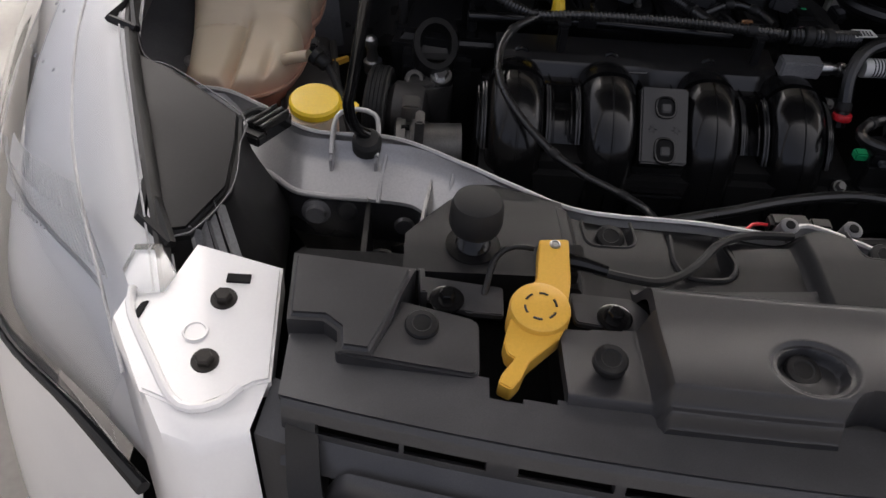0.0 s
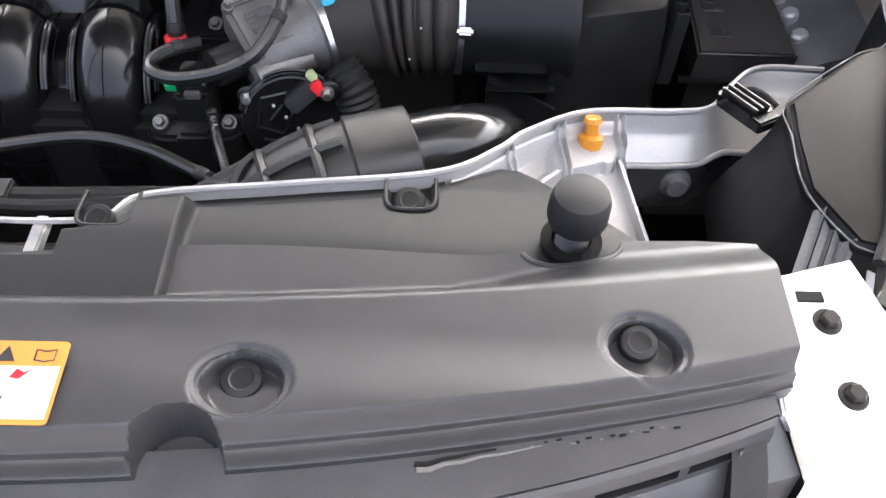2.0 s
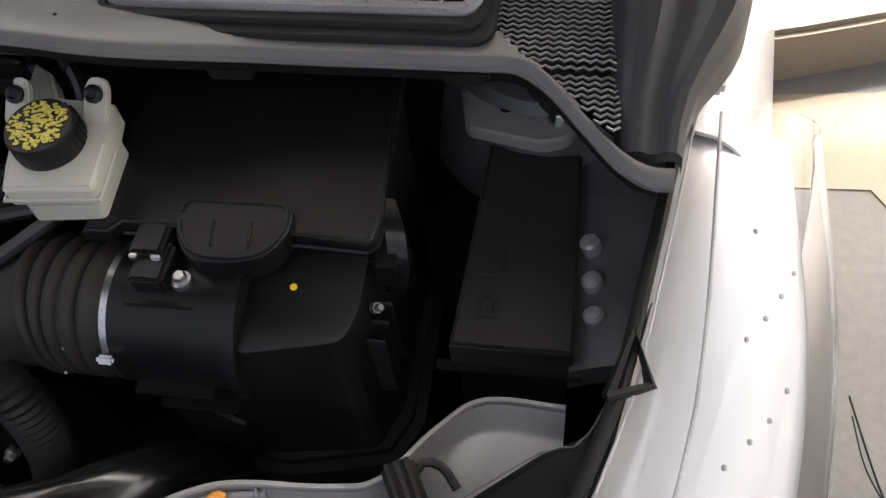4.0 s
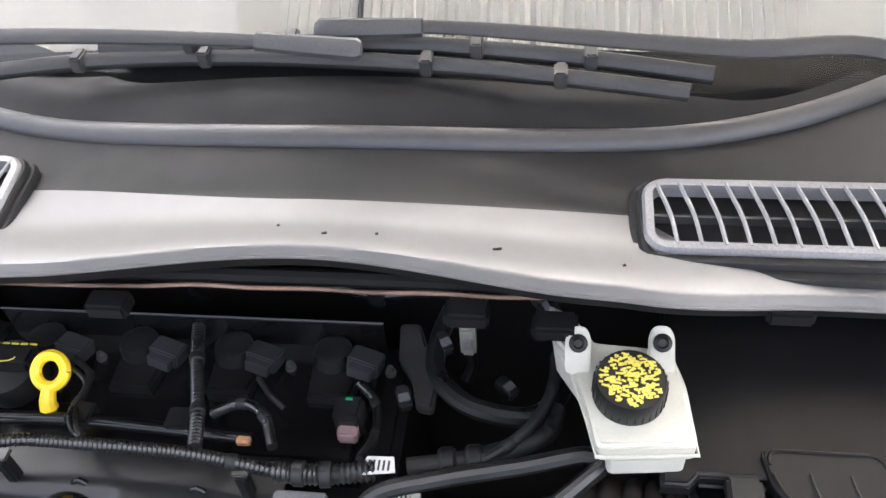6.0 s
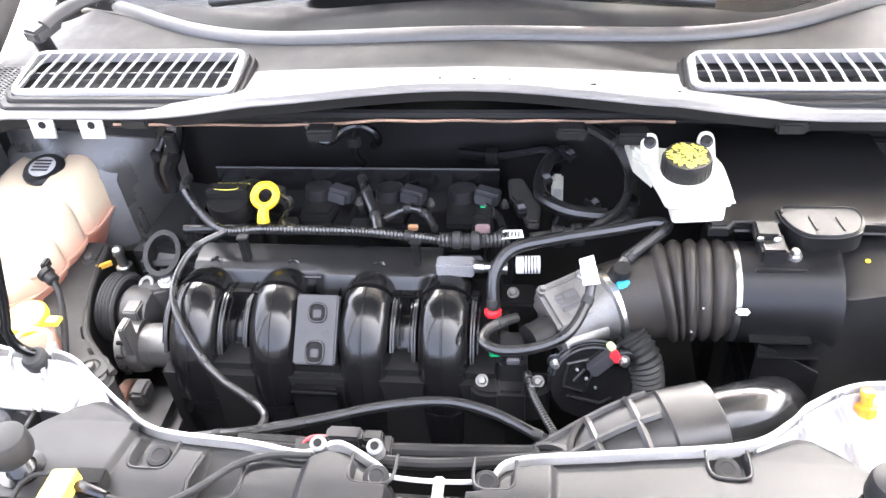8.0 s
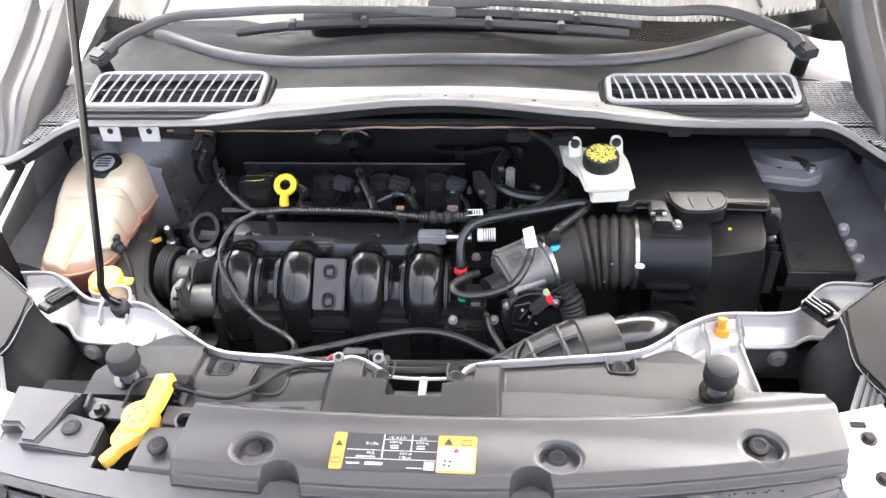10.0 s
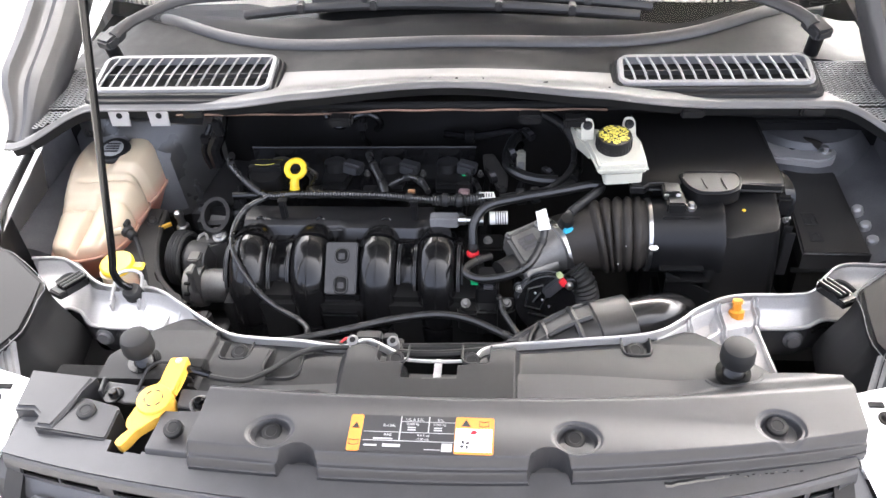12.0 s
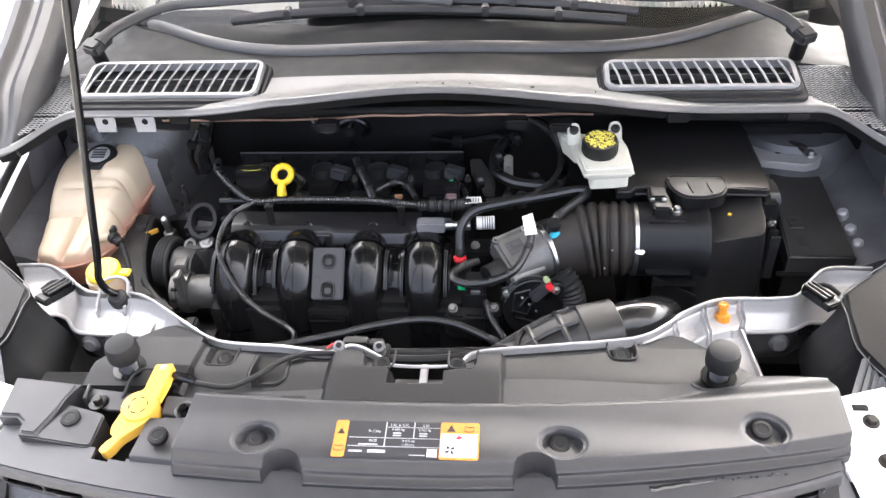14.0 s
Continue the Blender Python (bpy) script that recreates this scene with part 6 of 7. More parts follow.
def tank_top(x, y, u, v):
    z = lerp(0.896, 0.936, sm(0.30, 0.47, y)) + 0.010 * sm(0.455, 0.475, y) * sm(-0.600, -0.585, x)
    split = -0.612 + 0.10 * (y - 0.34)
    z -= 0.013 * math.exp(-((x - split) / 0.006) ** 2) * sm(0.42, 0.37, y)
    z -= 0.007 * math.exp(-((x - split - 0.036) / 0.005) ** 2) * sm(0.37, 0.33, y)
    z -= 0.008 * math.exp(-((y - 0.392 - 0.12 * (x + 0.6)) / 0.005) ** 2) * sm(0.02, -0.01, x - split)
    z -= 0.006 * math.exp(-((y - 0.440 - 0.1 * (x + 0.6)) / 0.005) ** 2) * sm(-0.66, -0.63, x)
    z += 0.006 * sm(0.400, 0.412, y)
    return z


def shell(half):
    def fn(u, v):
        a, b = on(EDGE_L, v), on(EDGE_R, v)
        p = a.lerp(b, u)
        w = abs(2 * u - 1)
        e = (1 - w ** 9) ** 0.45 * (1 - (1 - min(1, v / 0.10)) ** 3) ** 0.45 * (1 - (1 - min(1, (1 - v) / 0.07)) ** 3) ** 0.45
        return (p.x, p.y, 0.868 + (tank_top(p.x, p.y, u, v) - 0.868) * e) if half else (lerp(p.x, -0.610, 0.35 * e), lerp(p.y, 0.45, 0.2 * e), 0.868 - 0.07 * e)
    return fn


part("tank_shell", sheet(shell(True), 80, 100, 0.0), TANK, tank)
part("tank_base", sheet(shell(False), 40, 40, 0.0), TANK, tank)
rim_pts = EDGE_L[::-1] + EDGE_R
part("seam", tube([Vector((p.x, p.y, 0.868)) for p in [*rim_pts, rim_pts[0]]], 0.0055, 8, smooth=False, flat=0.5), TANK, tank)
rc = part("cap", turned((-0.606, 0.512, 0.930), (0, -0.2, 1), [(0, 0.028), (0.004, 0.030), (0.022, 0.030), (0.026, 0.027), (0.0265, 0.0)], 32), PLASTIC, tank)
part("cap_print", turned((-0.606, 0.5065, 0.9562), (0, -0.2, 1), [(0, 0.019), (0.0006, 0.019)], 28), GREYL, rc)
for k in range(4):
    part("print_bar", box(-0.618, -0.594, 0.4965 + 0.006 * k, 0.499 + 0.006 * k, 0.9562 + 0.0012 * k, 0.9576 + 0.0012 * k, 0), INK, rc)
part("outlet", tube([(-0.566, 0.348, 0.892), (-0.548, 0.339, 0.904), (-0.530, 0.331, 0.913)], 0.0065, 12), TANK, tank)
oh = solo("overflow_hose", tube([(-0.524, 0.329, 0.916), (-0.512, 0.320, 0.913), (-0.502, 0.308, 0.905), (-0.492, 0.290, 0.893), (-0.481, 0.262, 0.875), (-0.474, 0.235, 0.855)], 0.0042, 8), RUBBER, "thin black overflow hose from the coolant tank", "hose")
part("hose_end", turned((-0.508, 0.316, 0.911), (-0.75, 0.45, 0.35), [(0, 0.0065), (0.002, 0.0085), (0.012, 0.0085), (0.013, 0.0105), (0.020, 0.0105), (0.021, 0.007)], 14), PLASTIC, oh)
part("clip_ear", box(-0.528, -0.520, 0.326, 0.342, 0.918, 0.930, 0.002), PLASTIC, oh)
washer = thing("washer_filler", "yellow washer fluid cap on a grey filler neck", "filler cap")
part("cap", turned((-0.514, 0.254, 0.902), (0.0, -0.08, 1), [(0, 0.024), (0.003, 0.0265), (0.009, 0.0265), (0.0115, 0.024), (0.012, 0.0)], 36), LEMON, washer)
part("cap_tab", box(-0.490, -0.470, 0.244, 0.260, 0.903, 0.909, 0.002), LEMON, washer)
part("neck", turned((-0.514, 0.250, 0.80), (-0.03, 0.02, 1), [(0, 0.026), (0.10, 0.026)], 24), TANK, washer)

# ---- prop rod ----
rod = thing("hood_prop_rod", "black steel hood prop rod in a rubber grommet", "rod")
part("rod", tube([(-0.455, 0.178, 0.93), (-0.466, 0.174, 0.942), (-0.472, 0.176, 0.965), (-0.466, 0.185, 1.0), (-0.437, 0.222, 1.2), (-0.395, 0.275, 1.48), (-0.372, 0.305, 1.62)], 0.0055, 12, 0.01), GLOSS, rod)
part("grommet", turned((-0.455, 0.178, 0.915), (0, -0.3, 1), [(0, 0.014), (0.012, 0.014), (0.016, 0.011), (0.016, 0)], 20), RUBBER, rod)
for x0 in (-0.489, -0.447):
    part("bracket_side", prism([(x0, 0.160), (x0 + 0.003, 0.160), (x0 + 0.003, 0.202), (x0, 0.202)], 0.895, lambda x, y: 0.912 + 0.35 * max(0, y - 0.165), 0.001), PRIMER, rod)
part("bracket", tube([(-0.4875, 0.166, 0.914), (-0.4875, 0.194, 0.928), (-0.482, 0.205, 0.934), (-0.466, 0.209, 0.936), (-0.450, 0.205, 0.934), (-0.4455, 0.194, 0.928), (-0.4455, 0.166, 0.914)], 0.0024, 8), PRIMER, rod)
part("bracket_floor", prism([(-0.487, 0.166), (-0.446, 0.166), (-0.446, 0.203), (-0.487, 0.203)], 0.885, lambda x, y: 0.900 + 0.3 * max(0, y - 0.165), 0.001), PRIMER, rod)
stop = thing("hood_clip", "amber plastic hood rod clip on the silver panel", "clip")
part("stem", turned((0.417, 0.165, 0.905), (0, 0.35, 1), [(0, 0.011), (0.010, 0.011), (0.012, 0.006), (0.022, 0.006), (0.023, 0.008), (0.027, 0.007), (0.028, 0)], 8), AMBER, stop)

# ---- intake duct at the front ----
duct = thing("intake_duct", "black plastic fresh air duct with clips", "duct")
DUCT = mat("dusty_dark_grey_duct_plastic", (0.011, 0.0107, 0.0104), 0.45, size=110, bump=0.1, stain=0.3)
DLINE = spline([(0.085, 0.068, 0.893), (0.13, 0.086, 0.904), (0.18, 0.104, 0.916), (0.225, 0.118, 0.923), (0.268, 0.130, 0.924)], 0.004)


def duct_at(s, a, grow=0.0):
    """A point of the duct's skin: s along it, a round it."""
    p = on(DLINE, s)
    d = (on(DLINE, min(1, s + 0.02)) - on(DLINE, max(0, s - 0.02))).normalized()
    side = d.cross(Vector((0, 0, 1))).normalized()
    up = side.cross(d)
    wide, high = lerp(0.026, 0.037, sm(0, 0.8, s)) + grow, lerp(0.010, 0.030, sm(0, 0.75, s)) + grow
    ca, sa = math.cos(a), math.sin(a)
    return p + side * wide * math.copysign(abs(ca) ** 0.7, ca) + up * high * math.copysign(abs(sa) ** 0.7, sa)


part("snorkel", loft([[duct_at(k / 40, 2 * math.pi * j / 28) for j in range(28)] for k in range(41)]), DUCT, duct)
for s0, a0, s1, a1 in ((0.16, 2.5, 0.42, 0.5), (0.16, 0.6, 0.42, 2.6), (0.62, 0.2, 0.62, 2.9), (0.42, 0.2, 0.42, 2.9), (0.14, 0.4, 0.14, 2.8), (0.10, 0.35, 0.72, 0.30), (0.10, 1.55, 0.72, 1.55), (0.10, 2.8, 0.72, 2.8)):
    part("rib", tube([duct_at(lerp(s0, s1, k / 10), lerp(a0, a1, k / 10), 0.0025) for k in range(11)], 0.0042, 6, smooth=False), DUCT, duct)
part("collar", loft([[duct_at(s, 2 * math.pi * j / 28, g) for j in range(28)] for s, g in ((0.74, 0.0005), (0.75, 0.003), (0.99, 0.0035), (1.0, 0.001))]), DUCT, duct)
part("collar_notch", box(0.245, 0.262, 0.093, 0.101, 0.935, 0.945, 0.002), DARK, duct)
part("elbow", tube([(0.262, 0.130, 0.924), (0.30, 0.146, 0.920), (0.328, 0.170, 0.903), (0.346, 0.198, 0.870), (0.358, 0.222, 0.81), (0.365, 0.24, 0.75)], 0.0325, 28), GLOSS, duct)
part("elbow_seam", tube([(0.275, 0.1015, 0.932), (0.306, 0.116, 0.928), (0.330, 0.140, 0.906), (0.348, 0.170, 0.87)], 0.002, 6), GLOSS, duct)


# ---- wiring and hoses ----
def wire(name, pts, r, material, text, category, ripple=0.0, step=None):
    w = solo(name, tube(pts, r, 10, step or (0.0022 if ripple else 0.006), ripple=ripple), material, text, category)
    for k in (1, len(pts) - 2):
        d = Vector(pts[k + 1]) - Vector(pts[k - 1])
        part("tape_band", turned(Vector(pts[k]) - d.normalized() * 0.005, d, [(0, r * 1.02), (0.001, r * 1.14), (0.009, r * 1.14), (0.010, r * 1.02)], 14), RUBBER, w)
    return settle(w)


wire("wiring_harness", [(-0.389, 0.522, 0.945), (-0.375, 0.475, 0.955), (-0.323, 0.409, 0.960), (-0.284, 0.377, 0.962), (-0.234, 0.378, 0.964), (-0.164, 0.376, 0.966), (-0.095, 0.374, 0.966), (-0.045, 0.368, 0.966), (-0.006, 0.362, 0.966)], 0.0063, CONDUIT, "black corrugated wiring harness along the fuel rail", "cable", 0.22)
wire("wiring_harness", [(-0.006, 0.362, 0.966), (0.015, 0.361, 0.967), (0.037, 0.362, 0.966), (0.077, 0.371, 0.962)], 0.0095, CONDUIT, "thick taped wiring harness over the fuel rail", "cable", 0.2)
wire("wiring_harness", [(-0.284, 0.374, 0.962), (-0.312, 0.349, 0.958), (-0.326, 0.319, 0.948), (-0.324, 0.280, 0.936), (-0.303, 0.245, 0.920), (-0.268, 0.208, 0.904), (-0.236, 0.183, 0.897)], 0.0046, CONDUIT, "black corrugated wiring harness over the intake runner", "cable", 0.14)
wire("wiring_harness", [(-0.236, 0.183, 0.897), (-0.200, 0.164, 0.892), (-0.180, 0.145, 0.892), (-0.176, 0.123, 0.897), (-0.178, 0.109, 0.900)], 0.0044, CONDUIT, "black corrugated wiring harness in front of the manifold", "cable", 0.15)
wire("wiring_harness", [(-0.142, 0.544, 0.935), (-0.123, 0.489, 0.945), (-0.098, 0.424, 0.955), (-0.085, 0.382, 0.962)], 0.0068, CONDUIT, "black corrugated wiring harness across the valve cover", "cable", 0.16)
wire("sensor_wire", [(-0.262, 0.487, 0.935), (-0.242, 0.466, 0.958), (-0.214, 0.444, 0.958), (-0.217, 0.415, 0.957), (-0.205, 0.394, 0.957), (-0.171, 0.375, 0.962)], 0.0024, HOSEBLK, "thin black wire from the coil plug to the harness", "wire")
wire("engine_cable", [(-0.250, 0.106, 0.895), (-0.219, 0.108, 0.900), (-0.181, 0.111, 0.905), (-0.111, 0.127, 0.910), (-0.048, 0.143, 0.915), (0.017, 0.150, 0.920), (0.068, 0.140, 0.920), (0.118, 0.121, 0.910), (0.146, 0.109, 0.905)], 0.0055, HOSEBLK, "black cable arching in front of the engine", "cable")
wire("coolant_hose", [(0.060, 0.301, 0.895), (0.061, 0.309, 0.915), (0.062, 0.328, 0.945), (0.082, 0.348, 0.965), (0.132, 0.361, 0.972), (0.201, 0.376, 0.976), (0.249, 0.388, 0.978), (0.263, 0.382, 0.977), (0.248, 0.367, 0.972), (0.217, 0.341, 0.962), (0.205, 0.326, 0.955)], 0.0075, HOSEBLK, "smooth black breather hose over the throttle body", "hose")
solo("hose_clip", turned((0.0445, 0.291, 0.903), (0.02, 0.25, 1), [(0, 0.0095), (0.001, 0.0102), (0.006, 0.0102), (0.007, 0.0095)], 20), RED, "red plastic clip on a breather hose", "clip")
wire("sensor_cable", [(0.174, 0.290, 0.972), (0.169, 0.271, 0.957), (0.150, 0.237, 0.942), (0.118, 0.223, 0.932), (0.078, 0.222, 0.925), (0.055, 0.234, 0.925), (0.057, 0.251, 0.925), (0.073, 0.266, 0.925), (0.091, 0.278, 0.922)], 0.006, HOSEBLK, "black sleeved cable looping round the throttle body", "cable")
hh = wire("heater_hose", [(0.144, 0.623, 0.930), (0.135, 0.587, 0.945), (0.123, 0.566, 0.950), (0.112, 0.526, 0.947), (0.115, 0.486, 0.945), (0.149, 0.450, 0.948), (0.202, 0.440, 0.950), (0.227, 0.460, 0.953), (0.231, 0.483, 0.955), (0.230, 0.519, 0.965), (0.211, 0.550, 0.985), (0.170, 0.582, 0.995)], 0.0095, HOSEBLK, "thick black heater hose behind the engine", "hose")
for x, y in ((0.110, 0.370), (0.132, 0.374)):
    part("hose_clamp", turned((x, y, 0.957), (1, 0.15, 0), [(0, 0.011), (0.003, 0.0135), (0.012, 0.0135), (0.015, 0.011)], 18), PLASTIC, hh)
part("pipe", tube([(0.085, 0.366, 0.955), (0.12, 0.372, 0.957), (0.155, 0.383, 0.957), (0.195, 0.403, 0.957), (0.205, 0.43, 0.957)], 0.0085, 12), RUBBER, hh)
vh = wire("vacuum_hose", [(0.225, 0.50, 0.965), (0.222, 0.46, 0.968), (0.208, 0.425, 0.968), (0.186, 0.40, 0.966), (0.165, 0.385, 0.964)], 0.005, RUBBER, "thin black vacuum hose beside the heater hose", "hose")
part("clip", turned((0.20, 0.405, 0.967), (0.6, 0.8, 0), [(0, 0.0068), (0.008, 0.0068)], 12), PLASTIC, vh)
wire("sensor_cable", [(0.103, 0.237, 0.875), (0.105, 0.223, 0.885), (0.113, 0.197, 0.880), (0.136, 0.130, 0.900), (0.143, 0.109, 0.900)], 0.0045, CONDUIT, "thin corrugated sensor cable", "cable", 0.2)
wire("coil_cable", [(-0.255, 0.49, 0.935), (-0.235, 0.475, 0.93), (-0.228, 0.44, 0.935), (-0.215, 0.41, 0.95), (-0.19, 0.385, 0.962)], 0.0035, RUBBER, "thin black coil cable", "cable")
wire("coil_cable", [(-0.06, 0.478, 0.935), (-0.045, 0.462, 0.932), (-0.03, 0.452, 0.925)], 0.003, RUBBER, "thin black coil cable", "cable")
wire("coil_cable", [(-0.085, 0.425, 0.95), (-0.055, 0.43, 0.962), (-0.03, 0.415, 0.965), (-0.015, 0.385, 0.965)], 0.005, CONDUIT, "short corrugated cable loop over the rail", "cable", 0.15)
wire("coil_cable", [(0.04, 0.478, 0.935), (0.058, 0.46, 0.93), (0.066, 0.42, 0.94), (0.06, 0.385, 0.955)], 0.0045, CONDUIT, "corrugated coil cable at the end of the valve cover", "cable", 0.15)
for pts, r in (([(-0.228, 0.56, 1.005), (-0.218, 0.55, 0.983), (-0.200, 0.55, 0.973), (-0.184, 0.55, 0.982), (-0.168, 0.55, 0.995), (-0.147, 0.55, 0.998), (-0.131, 0.55, 0.988), (-0.129, 0.555, 0.972), (-0.14, 0.57, 0.955)], 0.006), ([(-0.156, 0.552, 0.996), (-0.161, 0.550, 0.975), (-0.163, 0.552, 0.950), (-0.155, 0.56, 0.93)], 0.005), ([(-0.02, 0.57, 0.945), (0.026, 0.56, 0.946), (0.07, 0.56, 0.952), (0.103, 0.56, 0.956), (0.115, 0.57, 0.92)], 0.007),
               ([(-0.402, 0.54, 1.02), (-0.409, 0.53, 0.99), (-0.416, 0.525, 0.968), (-0.428, 0.525, 0.945), (-0.425, 0.52, 0.91)], 0.013), ([(-0.430, 0.54, 0.985), (-0.441, 0.53, 0.962), (-0.449, 0.525, 0.935), (-0.440, 0.52, 0.905)], 0.005)):
    fw = solo("firewall_harness", tube(pts, r, 10), GLOSS, "black cable bundle along the dark firewall", "cable")
    part("cable_clip", box(pts[1][0] - 0.008, pts[1][0] + 0.008, pts[1][1] - r - 0.003, pts[1][1] + r, pts[1][2] - r - 0.003, pts[1][2] + r + 0.003, 0.002), PLASTIC, fw)
for x, y, z in ((0.07, 0.44, 0.945), (0.10, 0.50, 0.95), (0.16, 0.46, 0.94), (0.13, 0.55, 0.955)):
    cn = solo("wire_connector", box(-0.006, 0.006, -0.011, 0.011, -0.006, 0.006, 0.002, pose(x, y, z, 15, 0, 300 * x)), SLATE, "small black wire connector beside the heater hose", "connector")
    part("lock", box(-0.005, 0.005, -0.006, 0.002, 0.006, 0.008, 0.0005, pose(x, y, z, 15, 0, 300 * x)), GREYP, cn)
for pts, r in (([(-0.26, 0.082, 0.915), (-0.12, 0.072, 0.925), (0.0, 0.062, 0.928), (0.12, 0.08, 0.925), (0.2, 0.09, 0.92)], 0.006), ([(-0.2, 0.10, 0.90), (-0.05, 0.092, 0.905), (0.1, 0.098, 0.905)], 0.008)):
    fp = solo("front_pipe", tube(pts, r, 10), PLASTIC, "black pipe behind the radiator support", "pipe")
    part("pipe_clip", box(pts[1][0] - 0.01, pts[1][0] + 0.01, pts[1][1] - r - 0.003, pts[1][1] + r + 0.003, pts[1][2] - r - 0.003, pts[1][2] + r + 0.003, 0.002), PLASTIC, fp)
sc = solo("sensor_connector", box(0.108, 0.124, 0.540, 0.556, 0.878, 0.922, 0.003), IVORY, "pale plastic sensor connector beside the valve cover", "connector")
part("plug_neck", tube([(0.116, 0.548, 0.878), (0.119, 0.546, 0.862), (0.112, 0.535, 0.845)], 0.006, 10), PLASTIC, sc)
part("lock", box(0.111, 0.121, 0.537, 0.541, 0.892, 0.906, 0.001), GREYL, sc)
hc = solo("horn_connector", box(-0.10, -0.065, 0.075, 0.092, 0.925, 0.942, 0.003), SLATE, "black connector with a red wire at the radiator support", "connector")
part("plug", box(-0.064, -0.045, 0.077, 0.090, 0.927, 0.94, 0.002), PLASTIC, hc)
part("red_wire", tube([(-0.10, 0.083, 0.934), (-0.115, 0.08, 0.936), (-0.125, 0.07, 0.93)], 0.0016, 6), RED, hc)
PAPER = mat("white_tag_paper", (0.62, 0.62, 0.6), 0.6, grain=0.03, bump=0)
tagp = thing("paper_tag", "white paper tag with bar code on a cable", "tag", "paper tags")
part("paper", prism([(0.050, 0.349), (0.078, 0.353), (0.075, 0.367), (0.053, 0.366)], 0.968, 0.969, 0, None), PAPER, tagp)
for k in range(5):
    part("print_bar", box(0.055 + 0.004 * k, 0.0568 + 0.004 * k, 0.354, 0.363, 0.969, 0.9694, 0), INK, tagp)
tagp = thing("paper_tag", "white paper tag with bar code on a cable", "tag", "paper tags")
part("paper", turned((0.069, 0.340, 0.938), (1, 0.05, 0), [(0, 0.0105), (0.028, 0.0105)], 20), PAPER, tagp)
for k in range(5):
    part("print_bar", turned((0.078 + 0.0036 * k, 0.3405, 0.938), (1, 0.05, 0), [(0, 0.0107), (0.0016, 0.0107)], 16), INK, tagp)
tagp = thing("paper_tag", "white paper tag with bar code on a cable", "tag", "paper tags")
part("paper", prism([(-0.009, 0), (0.009, 0), (0.007, 0.032), (-0.009, 0.029)], 0, 0.001, 0, Matrix.Translation((0.153, 0.268, 0.974)) @ Euler((radians(35), 0, radians(12))).to_matrix().to_4x4()), PAPER, tagp)
PINK = mat("pale_pink_plastic", (0.20, 0.14, 0.14), 0.45)
COPPER = mat("dull_copper", (0.42, 0.24, 0.13), 0.45, metal=0.5)
sens = thing("cam_sensor", "black sensor plug on the valve cover", "sensor")
part("body", box(0.011, 0.037, 0.409, 0.435, 0.92, 0.955, 0.004), PLASTIC, sens)
part("plug", box(0.016, 0.034, 0.399, 0.412, 0.93, 0.944, 0.002), PINK, sens)
part("green_lock", box(0.021, 0.027, 0.428, 0.4305, 0.955, 0.9558, 0), GREEN, sens)
solo("copper_clip", box(-0.062, -0.050, 0.374, 0.381, 0.958, 0.964, 0.001), COPPER, "small copper-coloured clip on the harness", "clip")

# ---- cowl, vents, wipers, windscreen ----
def cowl_front(x):
    a = abs(x)
    return 0.459 - 0.027 * sm(0.0, 0.22, a) + 0.031 * sm(0.26, 0.42, a) - 0.086 * sm(0.59, 0.70, a)


def cowl_z(x, y):
    a = abs(x)
    z = 1.067 + 0.024 * sm(0.45, 0.0, a) - 0.02 * sm(0.6, 0.7, a)
    z -= 0.005 * sm(cowl_front(x) + 0.008, cowl_front(x), y)
    z += (0.018 + 0.008 * sm(0.0, 0.2, a) - 0.026 * sm(0.24, 0.42, a)) * sm(0.52, cowl_front(x), y)
    z += 0.09 * max(0, y - 0.550) * sm(0.66, 0.50, a)
    z += 0.012 * sm(rib_y(x), rib_y(x) + 0.05, y)
    return z


def strip_back(x):
    return 0.539 + (0.006 if x > 0 else 0.020) * sm(0.03, 0.30, abs(x))


def rib_y(x):
    return 0.614 + 0.27 * x * x + 0.6 * max(0, abs(x) - 0.25) ** 2


def mesh_zone(x, y):
    a = abs(x)
    return a > 0.572 + 0.05 * sm(0.52, 0.44, y) and cowl_front(x) + 0.012 < y < 0.60


# Ridge of the cowl plastic, its light-catching band painted a paler grey.
RIDGE = mat("cowl_ridge_painted_sheen", (0.034, 0.034, 0.035), 0.42, size=140, bump=0.05, spec=0.6)
cowl = thing("windscreen_cowl", "matt black plastic windscreen cowl panel", "panel")
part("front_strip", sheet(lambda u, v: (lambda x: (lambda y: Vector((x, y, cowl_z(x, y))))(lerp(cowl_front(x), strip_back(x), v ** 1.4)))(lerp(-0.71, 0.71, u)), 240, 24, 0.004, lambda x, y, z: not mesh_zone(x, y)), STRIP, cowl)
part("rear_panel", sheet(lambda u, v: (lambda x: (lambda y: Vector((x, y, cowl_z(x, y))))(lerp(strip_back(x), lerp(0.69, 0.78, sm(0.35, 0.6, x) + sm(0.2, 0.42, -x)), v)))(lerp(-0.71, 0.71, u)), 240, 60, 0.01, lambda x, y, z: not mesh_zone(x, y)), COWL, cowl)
part("front_skirt", sheet(lambda u, v: (lambda x: Vector((x, cowl_front(x) + 0.003 + 0.006 * v, cowl_z(x, cowl_front(x)) - 0.003 - 0.018 * v)))(lerp(-0.70, 0.70, u)), 90, 3, 0.003, down=(0, 1, 0)), DARK, cowl)
part("ridge", tube([(x, rib_y(x), cowl_z(x, rib_y(x)) + 0.002) for x in (-0.66 + 0.03 * k for k in range(45))], 0.0125, 14, flat=0.6), RIDGE, cowl)
